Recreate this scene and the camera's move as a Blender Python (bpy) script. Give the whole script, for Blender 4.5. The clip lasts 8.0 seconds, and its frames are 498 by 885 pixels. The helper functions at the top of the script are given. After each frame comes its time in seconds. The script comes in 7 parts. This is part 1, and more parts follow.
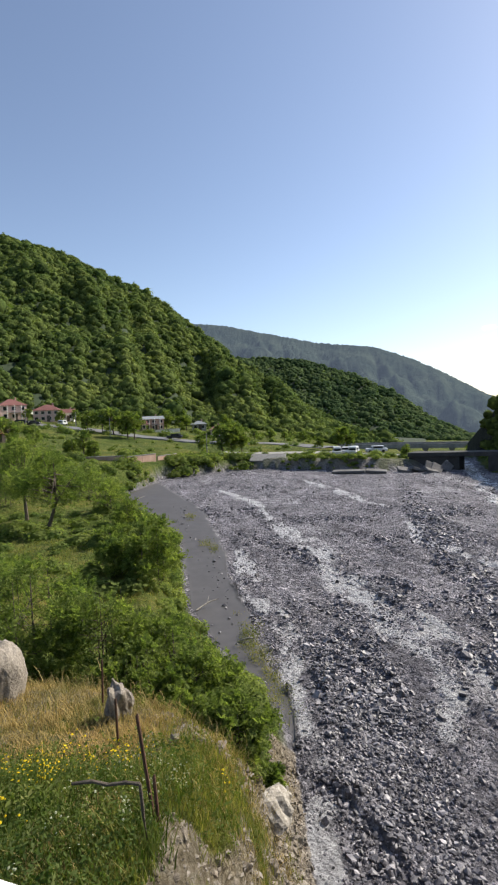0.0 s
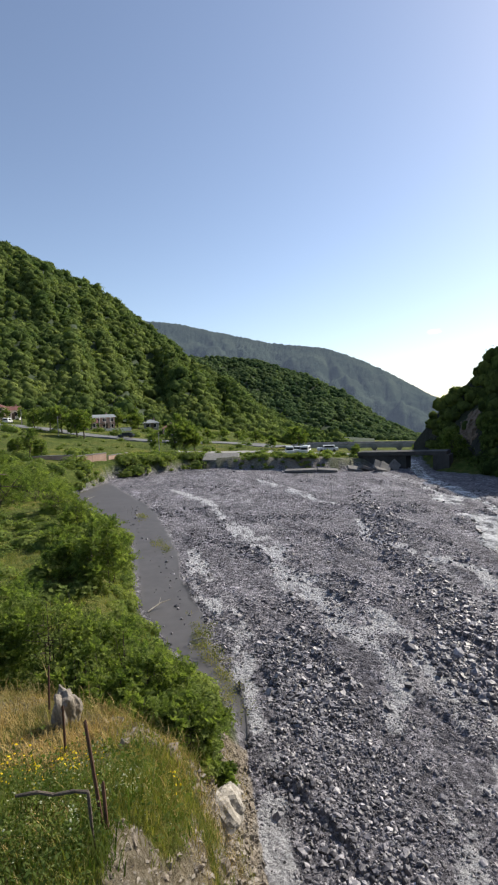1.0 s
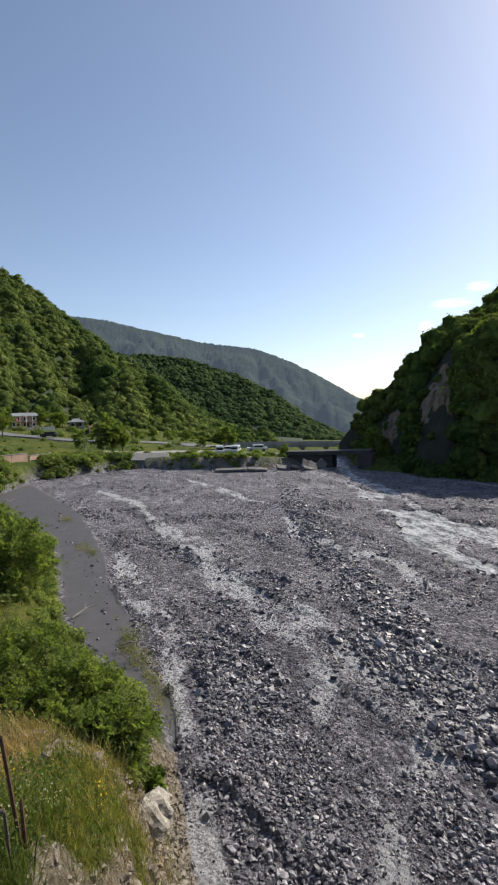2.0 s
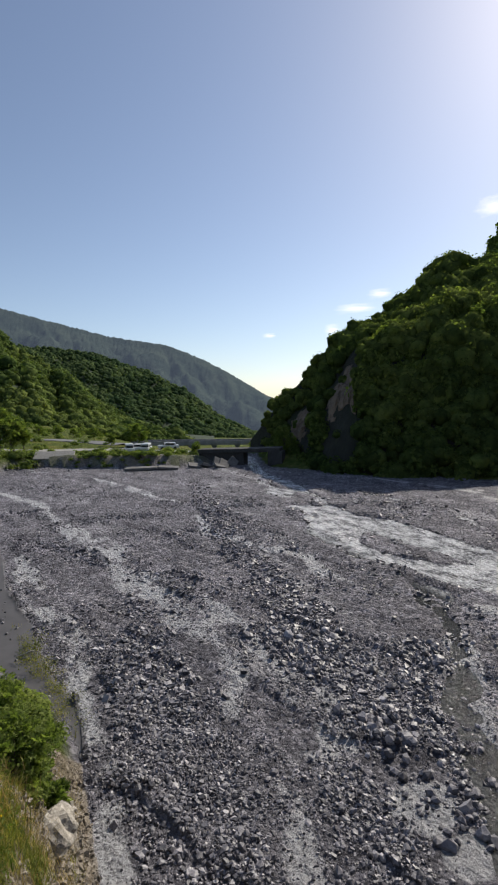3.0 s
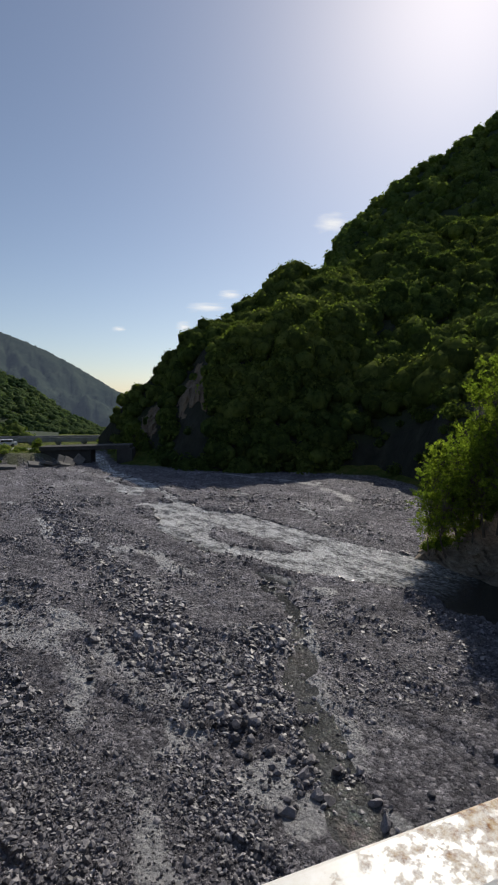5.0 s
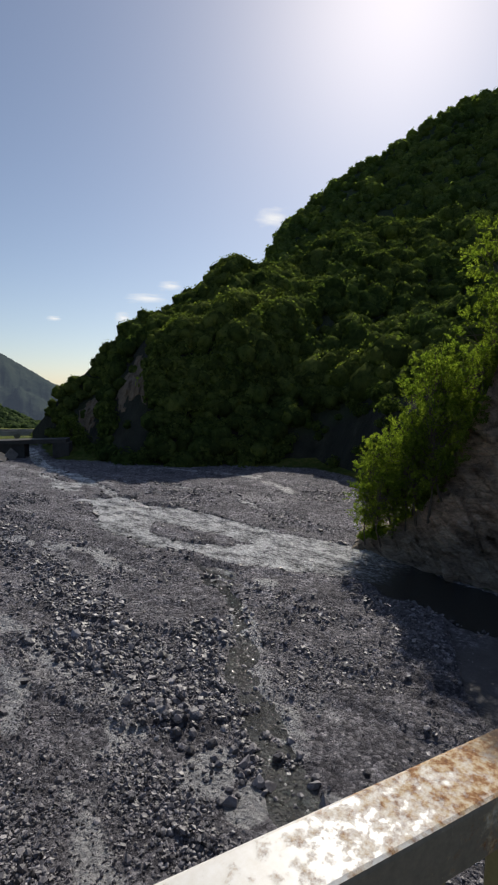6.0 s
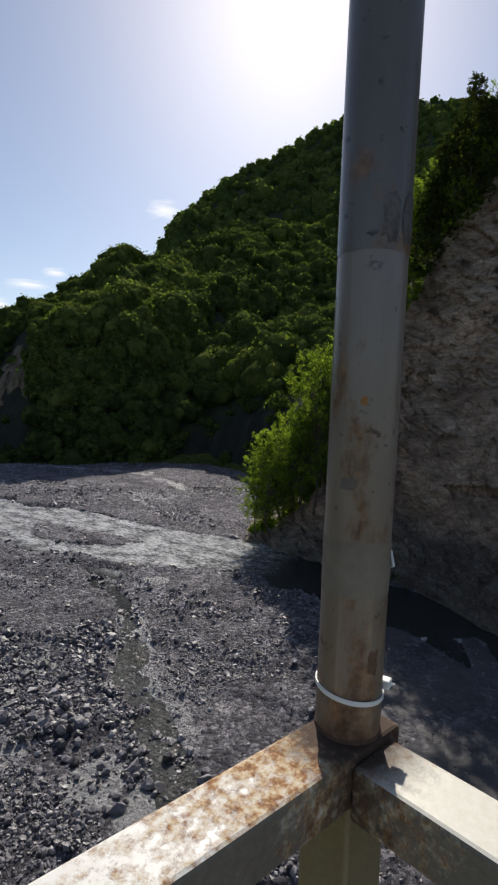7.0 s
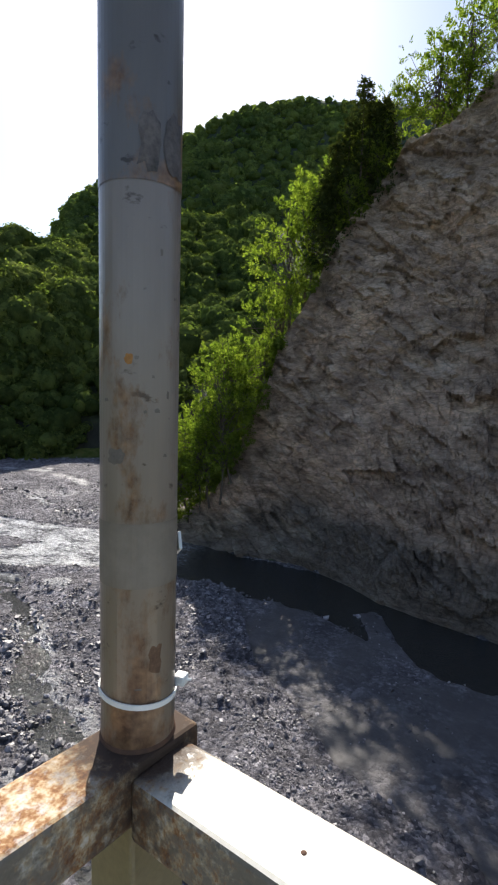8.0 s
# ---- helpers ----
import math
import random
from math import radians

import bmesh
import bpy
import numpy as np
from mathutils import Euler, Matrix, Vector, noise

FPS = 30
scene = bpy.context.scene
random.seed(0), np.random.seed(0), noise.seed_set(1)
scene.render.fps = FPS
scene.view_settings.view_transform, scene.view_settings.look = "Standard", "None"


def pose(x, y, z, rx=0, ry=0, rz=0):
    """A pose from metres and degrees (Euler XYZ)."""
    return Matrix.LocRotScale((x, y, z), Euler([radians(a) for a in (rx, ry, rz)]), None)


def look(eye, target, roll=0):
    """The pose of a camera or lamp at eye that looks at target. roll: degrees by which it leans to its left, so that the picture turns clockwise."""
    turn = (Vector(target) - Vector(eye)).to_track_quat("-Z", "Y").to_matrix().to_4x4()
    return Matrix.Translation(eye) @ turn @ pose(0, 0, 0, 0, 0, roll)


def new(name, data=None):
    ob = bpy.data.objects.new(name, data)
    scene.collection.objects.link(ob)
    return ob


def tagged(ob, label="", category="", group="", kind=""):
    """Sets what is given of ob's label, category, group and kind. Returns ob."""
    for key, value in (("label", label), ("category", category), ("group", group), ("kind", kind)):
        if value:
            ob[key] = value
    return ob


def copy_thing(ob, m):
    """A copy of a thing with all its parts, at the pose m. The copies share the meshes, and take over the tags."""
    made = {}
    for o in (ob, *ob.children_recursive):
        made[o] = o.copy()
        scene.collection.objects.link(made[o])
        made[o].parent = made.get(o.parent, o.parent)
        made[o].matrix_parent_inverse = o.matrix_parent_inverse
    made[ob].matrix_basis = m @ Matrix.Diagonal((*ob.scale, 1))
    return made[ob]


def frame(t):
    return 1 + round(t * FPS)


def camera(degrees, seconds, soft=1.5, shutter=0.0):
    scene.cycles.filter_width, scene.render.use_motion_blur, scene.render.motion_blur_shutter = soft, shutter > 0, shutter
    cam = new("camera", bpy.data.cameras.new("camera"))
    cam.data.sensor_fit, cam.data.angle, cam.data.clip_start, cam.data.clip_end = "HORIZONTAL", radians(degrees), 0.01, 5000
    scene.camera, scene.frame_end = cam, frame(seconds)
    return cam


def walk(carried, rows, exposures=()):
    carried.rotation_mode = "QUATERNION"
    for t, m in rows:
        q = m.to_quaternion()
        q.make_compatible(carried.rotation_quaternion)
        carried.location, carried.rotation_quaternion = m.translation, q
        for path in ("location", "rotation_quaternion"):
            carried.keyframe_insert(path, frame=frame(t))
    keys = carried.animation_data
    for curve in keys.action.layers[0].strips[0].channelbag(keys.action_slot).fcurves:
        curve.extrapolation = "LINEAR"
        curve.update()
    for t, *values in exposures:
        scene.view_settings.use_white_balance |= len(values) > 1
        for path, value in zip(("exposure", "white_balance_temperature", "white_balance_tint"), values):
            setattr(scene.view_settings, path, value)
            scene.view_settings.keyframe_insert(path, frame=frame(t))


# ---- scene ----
cam = camera(52.7, 8.0, soft=2.2)
# seconds, x, y, z, yaw, pitch, roll
ROWS = [
    (0.0, -0.327, 0.242, 11.001, -0.82, -3.37, 2.32),
    (0.5, -0.325, 0.252, 11.001, -4.25, -3.55, 2.51),
    (1.0, -0.319, 0.251, 11.001, -6.14, -3.65, 1.85),
    (2.5, -0.263, 0.236, 11.002, -19.19, -4.11, 1.16),
    (3.0, -0.235, 0.233, 11.007, -24.04, -4.33, 0.63),
    (3.5, -0.212, 0.214, 11.004, -28.66, -4.49, 0.08),
    (4.0, -0.201, 0.193, 11.005, -32.93, -4.61, -0.25),
    (5.5, -0.169, 0.131, 11.004, -44.06, -4.92, -0.69),
    (6.0, -0.152, 0.116, 11.012, -47.39, -5.35, -0.95),
    (6.5, -0.124, 0.089, 11.004, -53.11, -5.62, -1.74),
    (7.0, -0.029, 0.055, 11.000, -59.49, -5.51, -1.90),
    (7.5, 0.054, 0.006, 10.988, -65.45, -5.43, -1.93),
    (8.0, 0.118, -0.057, 10.969, -70.09, -6.20, -1.62),
]
walk(cam, [(t, pose(x, y, z, 90 + pitch, roll, yaw)) for t, x, y, z, yaw, pitch, roll in ROWS],
     exposures=[(0, 0.80), (1.0, 0.72), (2.5, 0.40), (4.0, 0.00), (5.5, -0.17), (6.5, -0.02), (7.0, 0.08), (7.5, 0.15), (8.0, 0.95)])

# ---- light: clear sky, afternoon sun ahead and to the right ----
SUN_AZ, SUN_EL = radians(62.7), radians(38.3)
world = bpy.data.worlds.new("sky")
scene.world = world
world.use_nodes = True
wn = world.node_tree.nodes
sky = wn.new("ShaderNodeTexSky")
sky.sky_type = 'NISHITA'
sky.sun_disc = False
sky.sun_elevation, sky.sun_rotation = SUN_EL, SUN_AZ
sky.air_density, sky.dust_density, sky.ozone_density, sky.altitude = 1.0, 1.0, 2.2, 700
wn["Background"].inputs["Strength"].default_value = 0.10
pale_sky = wn.new("ShaderNodeHueSaturation")
pale_sky.inputs["Saturation"].default_value = 0.91
world.node_tree.links.new(sky.outputs[0], pale_sky.inputs["Color"])
tint = wn.new("ShaderNodeMix")
tint.data_type, tint.blend_type = 'RGBA', 'MULTIPLY'
tint.inputs["Factor"].default_value, tint.inputs["B"].default_value = 1.0, (1.045, 1.012, 1.0, 1)
world.node_tree.links.new(pale_sky.outputs[0], tint.inputs["A"])
world.node_tree.links.new(tint.outputs["Result"], wn["Background"].inputs["Color"])
sun = new("sun", bpy.data.lights.new("sun", "SUN"))
sun.data.energy, sun.data.angle, sun.data.color = 4.2, radians(0.55), (1.0, 0.93, 0.82)
sun_dir = Vector((math.sin(SUN_AZ) * math.cos(SUN_EL), math.cos(SUN_AZ) * math.cos(SUN_EL), math.sin(SUN_EL)))
sun.matrix_world = look(sun_dir * 60, (0, 0, 0))


# ---- small tools ----
def part(name, mesh, material, parent=None, label=""):
    """Link a bmesh or a mesh as one mesh object, under a thing or a part."""
    if isinstance(mesh, bmesh.types.BMesh):
        data = bpy.data.meshes.new(name)
        mesh.to_mesh(data)
        mesh.free()
    else:
        data = mesh
    if material and not data.materials:
        data.materials.append(material)
    ob = new(name, data)
    if parent:
        ob.parent = parent
    return tagged(ob, label)


def thing(name, m, label, category, group=""):
    ob = new(name)
    ob.matrix_world = m
    ob.empty_display_size = 0.2
    return tagged(ob, label, category, group)


def poly_mesh(name, verts, faces, smooth=False):
    """A mesh from arrays; all faces have as many corners as faces has columns."""
    verts, faces = np.asarray(verts, np.float32), np.asarray(faces, np.int32)
    data = bpy.data.meshes.new(name)
    k = faces.shape[1]
    data.vertices.add(len(verts))
    data.vertices.foreach_set("co", verts.ravel())
    data.loops.add(faces.size)
    data.loops.foreach_set("vertex_index", faces.ravel())
    data.polygons.add(len(faces))
    data.polygons.foreach_set("loop_start", np.arange(0, faces.size, k, dtype=np.int32))
    data.polygons.foreach_set("loop_total", np.full(len(faces), k, np.int32))
    data.polygons.foreach_set("use_smooth", np.full(len(faces), smooth))
    data.update(calc_edges=True)
    return data


def box(bm, size, m=None, bevel=0.0):
    made = bmesh.ops.create_cube(bm, size=1.0, matrix=(m or Matrix()) @ Matrix.Diagonal((*size, 1)))
    if bevel:
        edges = list({e for v in made["verts"] for e in v.link_edges})
        bmesh.ops.bevel(bm, geom=edges, offset=bevel, segments=2, affect='EDGES', profile=0.5)
    return bm


def tube(bm, a, b, r0, r1=None, sides=10, caps=True):
    a, b = Vector(a), Vector(b)
    d = b - a
    m = Matrix.Translation((a + b) / 2) @ d.to_track_quat("Z", "Y").to_matrix().to_4x4()
    bmesh.ops.create_cone(bm, cap_ends=caps, segments=sides, radius1=r0, radius2=r0 if r1 is None else r1, depth=d.length, matrix=m)
    return bm


def cells(ix, iy, seed):
    h = (ix.astype(np.int64) * 374761393 + iy.astype(np.int64) * 668265263 + seed * 974634777) & 0xFFFFFFFF
    h = ((h ^ (h >> 13)) * 1274126177) & 0xFFFFFFFF
    return ((h ^ (h >> 16)) & 0xFFFF) / 65535.0


def vnoise(x, y, seed=0):
    """Value noise, 0 to 1, for arrays."""
    x, y = np.asarray(x, float), np.asarray(y, float)
    ix, iy = np.floor(x), np.floor(y)
    u, v = x - ix, y - iy
    u, v = u * u * (3 - 2 * u), v * v * (3 - 2 * v)
    a, b = cells(ix, iy, seed), cells(ix + 1, iy, seed)
    c, d = cells(ix, iy + 1, seed), cells(ix + 1, iy + 1, seed)
    return (a * (1 - u) + b * u) * (1 - v) + (c * (1 - u) + d * u) * v


def fbm(x, y, octaves=4, seed=0):
    x, y = np.asarray(x, float), np.asarray(y, float)
    total, amp, norm = 0.0, 1.0, 0.0
    for o in range(octaves):
        total = total + amp * vnoise(x * 2 ** o + 17.3 * o, y * 2 ** o - 9.1 * o, seed + o)
        norm += amp
        amp *= 0.5
    return total / norm * 2 - 1


def smooth(a, b, v):
    u = np.clip((np.asarray(v, float) - a) / (b - a), 0, 1)
    return u * u * (3 - 2 * u)


def line_distance(x, y, line):
    """Distance from points to a polyline, and how far along it (0 to 1 a segment, summed)."""
    best, along = np.full(np.shape(x), 1e9), np.zeros(np.shape(x))
    for k, ((ax, ay), (bx, by)) in enumerate(zip(line[:-1], line[1:])):
        dx, dy = bx - ax, by - ay
        u = np.clip(((x - ax) * dx + (y - ay) * dy) / (dx * dx + dy * dy), 0, 1)
        d = np.hypot(x - ax - u * dx, y - ay - u * dy)
        along = np.where(d < best, k + u, along)
        best = np.minimum(best, d)
    return best, along


def inside(x, y, ring):
    got = np.zeros(np.shape(x), bool)
    for (ax, ay), (bx, by) in zip(ring, ring[1:] + ring[:1]):
        if ay != by:
            got ^= ((ay > y) != (by > y)) & (x < (bx - ax) * (y - ay) / (by - ay) + ax)
    return got


def facets(u, w, seed):
    """Blocky relief: every joint-bounded block stands out or back by its own amount, and leans."""
    iu, iw = np.floor(u), np.floor(w)
    best, value = np.full(np.shape(u), 9.0), np.zeros(np.shape(u))
    for a in (-1, 0, 1):
        for c in (-1, 0, 1):
            cu, cw = iu + a, iw + c
            du, dw = u - cu - cells(cu, cw, seed), w - cw - cells(cu, cw, seed + 1)
            d = np.hypot(du, dw)
            lean = du * (cells(cu, cw, seed + 2) - 0.5) + dw * (cells(cu, cw, seed + 3) - 0.5)
            value = np.where(d < best, cells(cu, cw, seed + 4) - 0.5 + 1.3 * lean, value)
            best = np.minimum(best, d)
    return value


# ---- materials ----
def material(name, rough=0.8, metal=0.0):
    m = bpy.data.materials.new(name)
    m.use_nodes = True
    p = m.node_tree.nodes["Principled BSDF"]
    p.inputs["Roughness"].default_value, p.inputs["Metallic"].default_value = rough, metal
    return m, m.node_tree.nodes, m.node_tree.links, p


def noise_node(nodes, links, scale, detail=6, rough=0.6, coords="Object", stretch=None):
    at = nodes.new("ShaderNodeTexCoord")
    n = nodes.new("ShaderNodeTexNoise")
    n.inputs["Scale"].default_value, n.inputs["Detail"].default_value, n.inputs["Roughness"].default_value = scale, detail, rough
    if stretch:
        mp = nodes.new("ShaderNodeMapping")
        mp.inputs["Scale"].default_value = stretch
        links.new(at.outputs[coords], mp.inputs[0])
        links.new(mp.outputs[0], n.inputs["Vector"])
    else:
        links.new(at.outputs[coords], n.inputs["Vector"])
    return n


def ramp(nodes, links, source, stops):
    r = nodes.new("ShaderNodeValToRGB")
    el = r.color_ramp.elements
    while len(el) < len(stops):
        el.new(0.5)
    for e, (pos, col) in zip(el, stops):
        e.position, e.color = pos, (*col, 1) if len(col) == 3 else col
    links.new(source, r.inputs[0])
    return r


def mix(nodes, links, factor, a, b, blend='MIX'):
    n = nodes.new("ShaderNodeMix")
    n.data_type, n.blend_type = 'RGBA', blend
    for socket, v in ((n.inputs["Factor"], factor), (n.inputs["A"], a), (n.inputs["B"], b)):
        if hasattr(v, "is_output"):
            links.new(v, socket)
        elif isinstance(v, (int, float)):
            socket.default_value = v
        else:
            socket.default_value = (*v, 1)
    return n.outputs["Result"]


def bump(nodes, links, p, height, strength=0.3, distance=0.02):
    b = nodes.new("ShaderNodeBump")
    b.inputs["Strength"].default_value, b.inputs["Distance"].default_value = strength, distance
    links.new(height, b.inputs["Height"])
    links.new(b.outputs[0], p.inputs["Normal"])


def plain(name, c0, c1, rough=0.8, metal=0.0, scale=3.0, fine=40.0, bumpy=0.2, depth=0.01):
    """Two-scale variation between two colours, with a fine relief."""
    m, nodes, links, p = material(name, rough, metal)
    big, small = noise_node(nodes, links, scale), noise_node(nodes, links, fine, 4)
    add = nodes.new("ShaderNodeMath")
    add.operation = 'MULTIPLY_ADD'
    add.inputs[1].default_value = 0.45
    links.new(small.outputs["Fac"], add.inputs[0])
    half = nodes.new("ShaderNodeMath")
    half.operation = 'MULTIPLY'
    half.inputs[1].default_value = 0.55
    links.new(big.outputs["Fac"], half.inputs[0])
    links.new(half.outputs[0], add.inputs[2])
    r = ramp(nodes, links, add.outputs[0], [(0.36, c0), (0.64, c1)])
    links.new(r.outputs[0], p.inputs["Base Color"])
    bump(nodes, links, p, small.outputs["Fac"], bumpy, depth)
    return m


def leafy(name, c0, c1, c2, patch=0.06, through_light=0.45, grain=0.0):
    """Foliage: leaf-to-leaf variation, slow patches, light passing through."""
    m, nodes, links, p = material(name, 0.55)
    geo = nodes.new("ShaderNodeNewGeometry")
    r = ramp(nodes, links, geo.outputs["Random Per Island"], [(0.0, c0), (0.55, c1), (1.0, c2)])
    n = noise_node(nodes, links, patch, 4)
    tint = ramp(nodes, links, n.outputs["Fac"], [(0.35, (0.62, 0.70, 0.62)), (0.65, (1.25, 1.15, 0.95))])
    col = mix(nodes, links, 1.0, r.outputs[0], tint.outputs[0], 'MULTIPLY')
    if grain:
        g = noise_node(nodes, links, grain, 5, 0.75)
        spots = ramp(nodes, links, g.outputs["Fac"], [(0.34, (0.58, 0.60, 0.58)), (0.5, (1.0, 1.0, 1.0)), (0.68, (1.35, 1.32, 1.2))])
        col = mix(nodes, links, 1.0, col, spots.outputs[0], 'MULTIPLY')
        bump(nodes, links, p, g.outputs["Fac"], 0.55, 0.6 / grain)
    links.new(col, p.inputs["Base Color"])
    p.inputs["Specular IOR Level"].default_value = 0.0
    p.inputs["Roughness"].default_value = 0.7
    tr = nodes.new("ShaderNodeBsdfTranslucent")
    warm = mix(nodes, links, 1.0, col, (1.75, 1.95, 0.85), 'MULTIPLY')
    links.new(warm, tr.inputs["Color"])
    mx = nodes.new("ShaderNodeMixShader")
    mx.inputs[0].default_value = through_light
    links.new(p.outputs[0], mx.inputs[1])
    links.new(tr.outputs[0], mx.inputs[2])
    links.new(mx.outputs[0], nodes["Material Output"].inputs["Surface"])
    return m


LEAF_HILL = leafy("hill_foliage", (0.066, 0.090, 0.036), (0.100, 0.136, 0.050), (0.146, 0.186, 0.066), 0.025, 0.25, 0.75)
# bluer green: distance haze mixed into the leaf colour
LEAF_HAZE = leafy("hazy_far_foliage", (0.058, 0.088, 0.050), (0.092, 0.132, 0.070), (0.130, 0.172, 0.092), 0.015, 0.35, 0.3)
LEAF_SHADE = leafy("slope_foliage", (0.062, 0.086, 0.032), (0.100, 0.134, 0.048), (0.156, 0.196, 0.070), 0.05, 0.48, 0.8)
# leaves lightened to carry the haze over the summit
LEAF_TOP_HAZE = leafy("hazy_summit_foliage", (0.095, 0.130, 0.055), (0.138, 0.180, 0.073), (0.180, 0.226, 0.091), 0.03, 0.5, 1.3)
LEAF_BUSH = leafy("bush_foliage", (0.088, 0.118, 0.044), (0.152, 0.194, 0.068), (0.224, 0.264, 0.098), 0.35, 0.45)
GRASS_LUSH = leafy("lush_grass_blades", (0.050, 0.082, 0.022), (0.085, 0.125, 0.034), (0.135, 0.170, 0.058), 0.6, 0.4)
LEAF_WEED = leafy("weed_leaves", (0.064, 0.094, 0.030), (0.108, 0.144, 0.048), (0.178, 0.200, 0.090), 0.8, 0.4)
LEAF_SPUR = leafy("crag_foliage", (0.078, 0.108, 0.026), (0.134, 0.178, 0.040), (0.196, 0.240, 0.058), 0.2, 0.60)
LEAF_DRY = leafy("dry_stalks", (0.24, 0.172, 0.078), (0.34, 0.258, 0.125), (0.45, 0.36, 0.195), 0.8, 0.2)
GRASS = leafy("grass_blades", (0.105, 0.128, 0.038), (0.185, 0.190, 0.062), (0.31, 0.27, 0.12), 0.6, 0.35)
BARK = plain("bark", (0.05, 0.04, 0.03), (0.14, 0.11, 0.08), 0.9, 0, 6, 60, 0.5, 0.02)


def stone_material():
    """River stones: every stone its own grey, a few pale, wet-dark undersides of grain and speckle."""
    m, nodes, links, p = material("river_stone", 0.48)
    geo = nodes.new("ShaderNodeNewGeometry")
    tone = ramp(nodes, links, geo.outputs["Random Per Island"], [(0.0, (0.030, 0.030, 0.033)), (0.5, (0.080, 0.080, 0.084)), (0.85, (0.145, 0.144, 0.147)), (1.0, (0.28, 0.277, 0.272))])
    n = noise_node(nodes, links, 9.0, 6, 0.7)
    speck = ramp(nodes, links, n.outputs["Fac"], [(0.3, (1.0, 0.95, 1.0)), (0.7, (2.0, 1.90, 1.98))])
    links.new(mix(nodes, links, 1.0, tone.outputs[0], speck.outputs[0], 'MULTIPLY'), p.inputs["Base Color"])
    bump(nodes, links, p, n.outputs["Fac"], 0.4, 0.03)
    return m


STONE = stone_material()
TAN_ROCK = plain("tan_rock", (0.15, 0.128, 0.10), (0.34, 0.30, 0.25), 0.9, 0, 2.5, 20, 0.7, 0.03)
PALE_ROCK = plain("pale_rock", (0.17, 0.148, 0.118), (0.50, 0.46, 0.40), 0.9, 0, 5, 26, 0.6, 0.03)
CONCRETE = plain("concrete", (0.16, 0.155, 0.15), (0.32, 0.31, 0.295), 0.85, 0, 0.6, 12, 0.3, 0.02)
ASPHALT = plain("asphalt", (0.10, 0.10, 0.10), (0.17, 0.17, 0.17), 0.9, 0, 0.3, 15, 0.2, 0.01)
PLASTER = plain("pink_plaster", (0.52, 0.36, 0.32), (0.66, 0.48, 0.42), 0.85, 0, 0.5, 8, 0.1, 0.01)
PLASTER_W = plain("white_plaster", (0.60, 0.56, 0.52), (0.76, 0.72, 0.68), 0.85, 0, 0.5, 8, 0.1, 0.01)
ROOF_RED = plain("red_roof", (0.125, 0.046, 0.038), (0.215, 0.088, 0.072), 0.8, 0, 0.6, 10, 0.3, 0.03)
ROOF_GREY = plain("grey_roof", (0.16, 0.17, 0.17), (0.28, 0.30, 0.30), 0.6, 0, 0.6, 10, 0.3, 0.03)
BRICK = plain("brick_wall", (0.36, 0.22, 0.17), (0.52, 0.36, 0.28), 0.85, 0, 0.8, 10, 0.3, 0.02)
CAR_WHITE = plain("white_car_paint", (0.44, 0.45, 0.46), (0.54, 0.55, 0.56), 0.3, 0, 1, 10, 0.0, 0.001)
CAR_DARK = plain("dark_car_paint", (0.02, 0.022, 0.026), (0.035, 0.036, 0.04), 0.25, 0, 1, 10, 0.0, 0.001)
GLASS_DARK = plain("dark_glass", (0.015, 0.017, 0.02), (0.03, 0.035, 0.04), 0.08, 0, 1, 4, 0.0, 0.001)
RUBBER = plain("tyre_rubber", (0.015, 0.015, 0.015), (0.03, 0.03, 0.03), 0.8)
RUST = plain("rusty_iron", (0.06, 0.035, 0.025), (0.17, 0.085, 0.05), 0.85, 0.2, 8, 80, 0.4, 0.004)


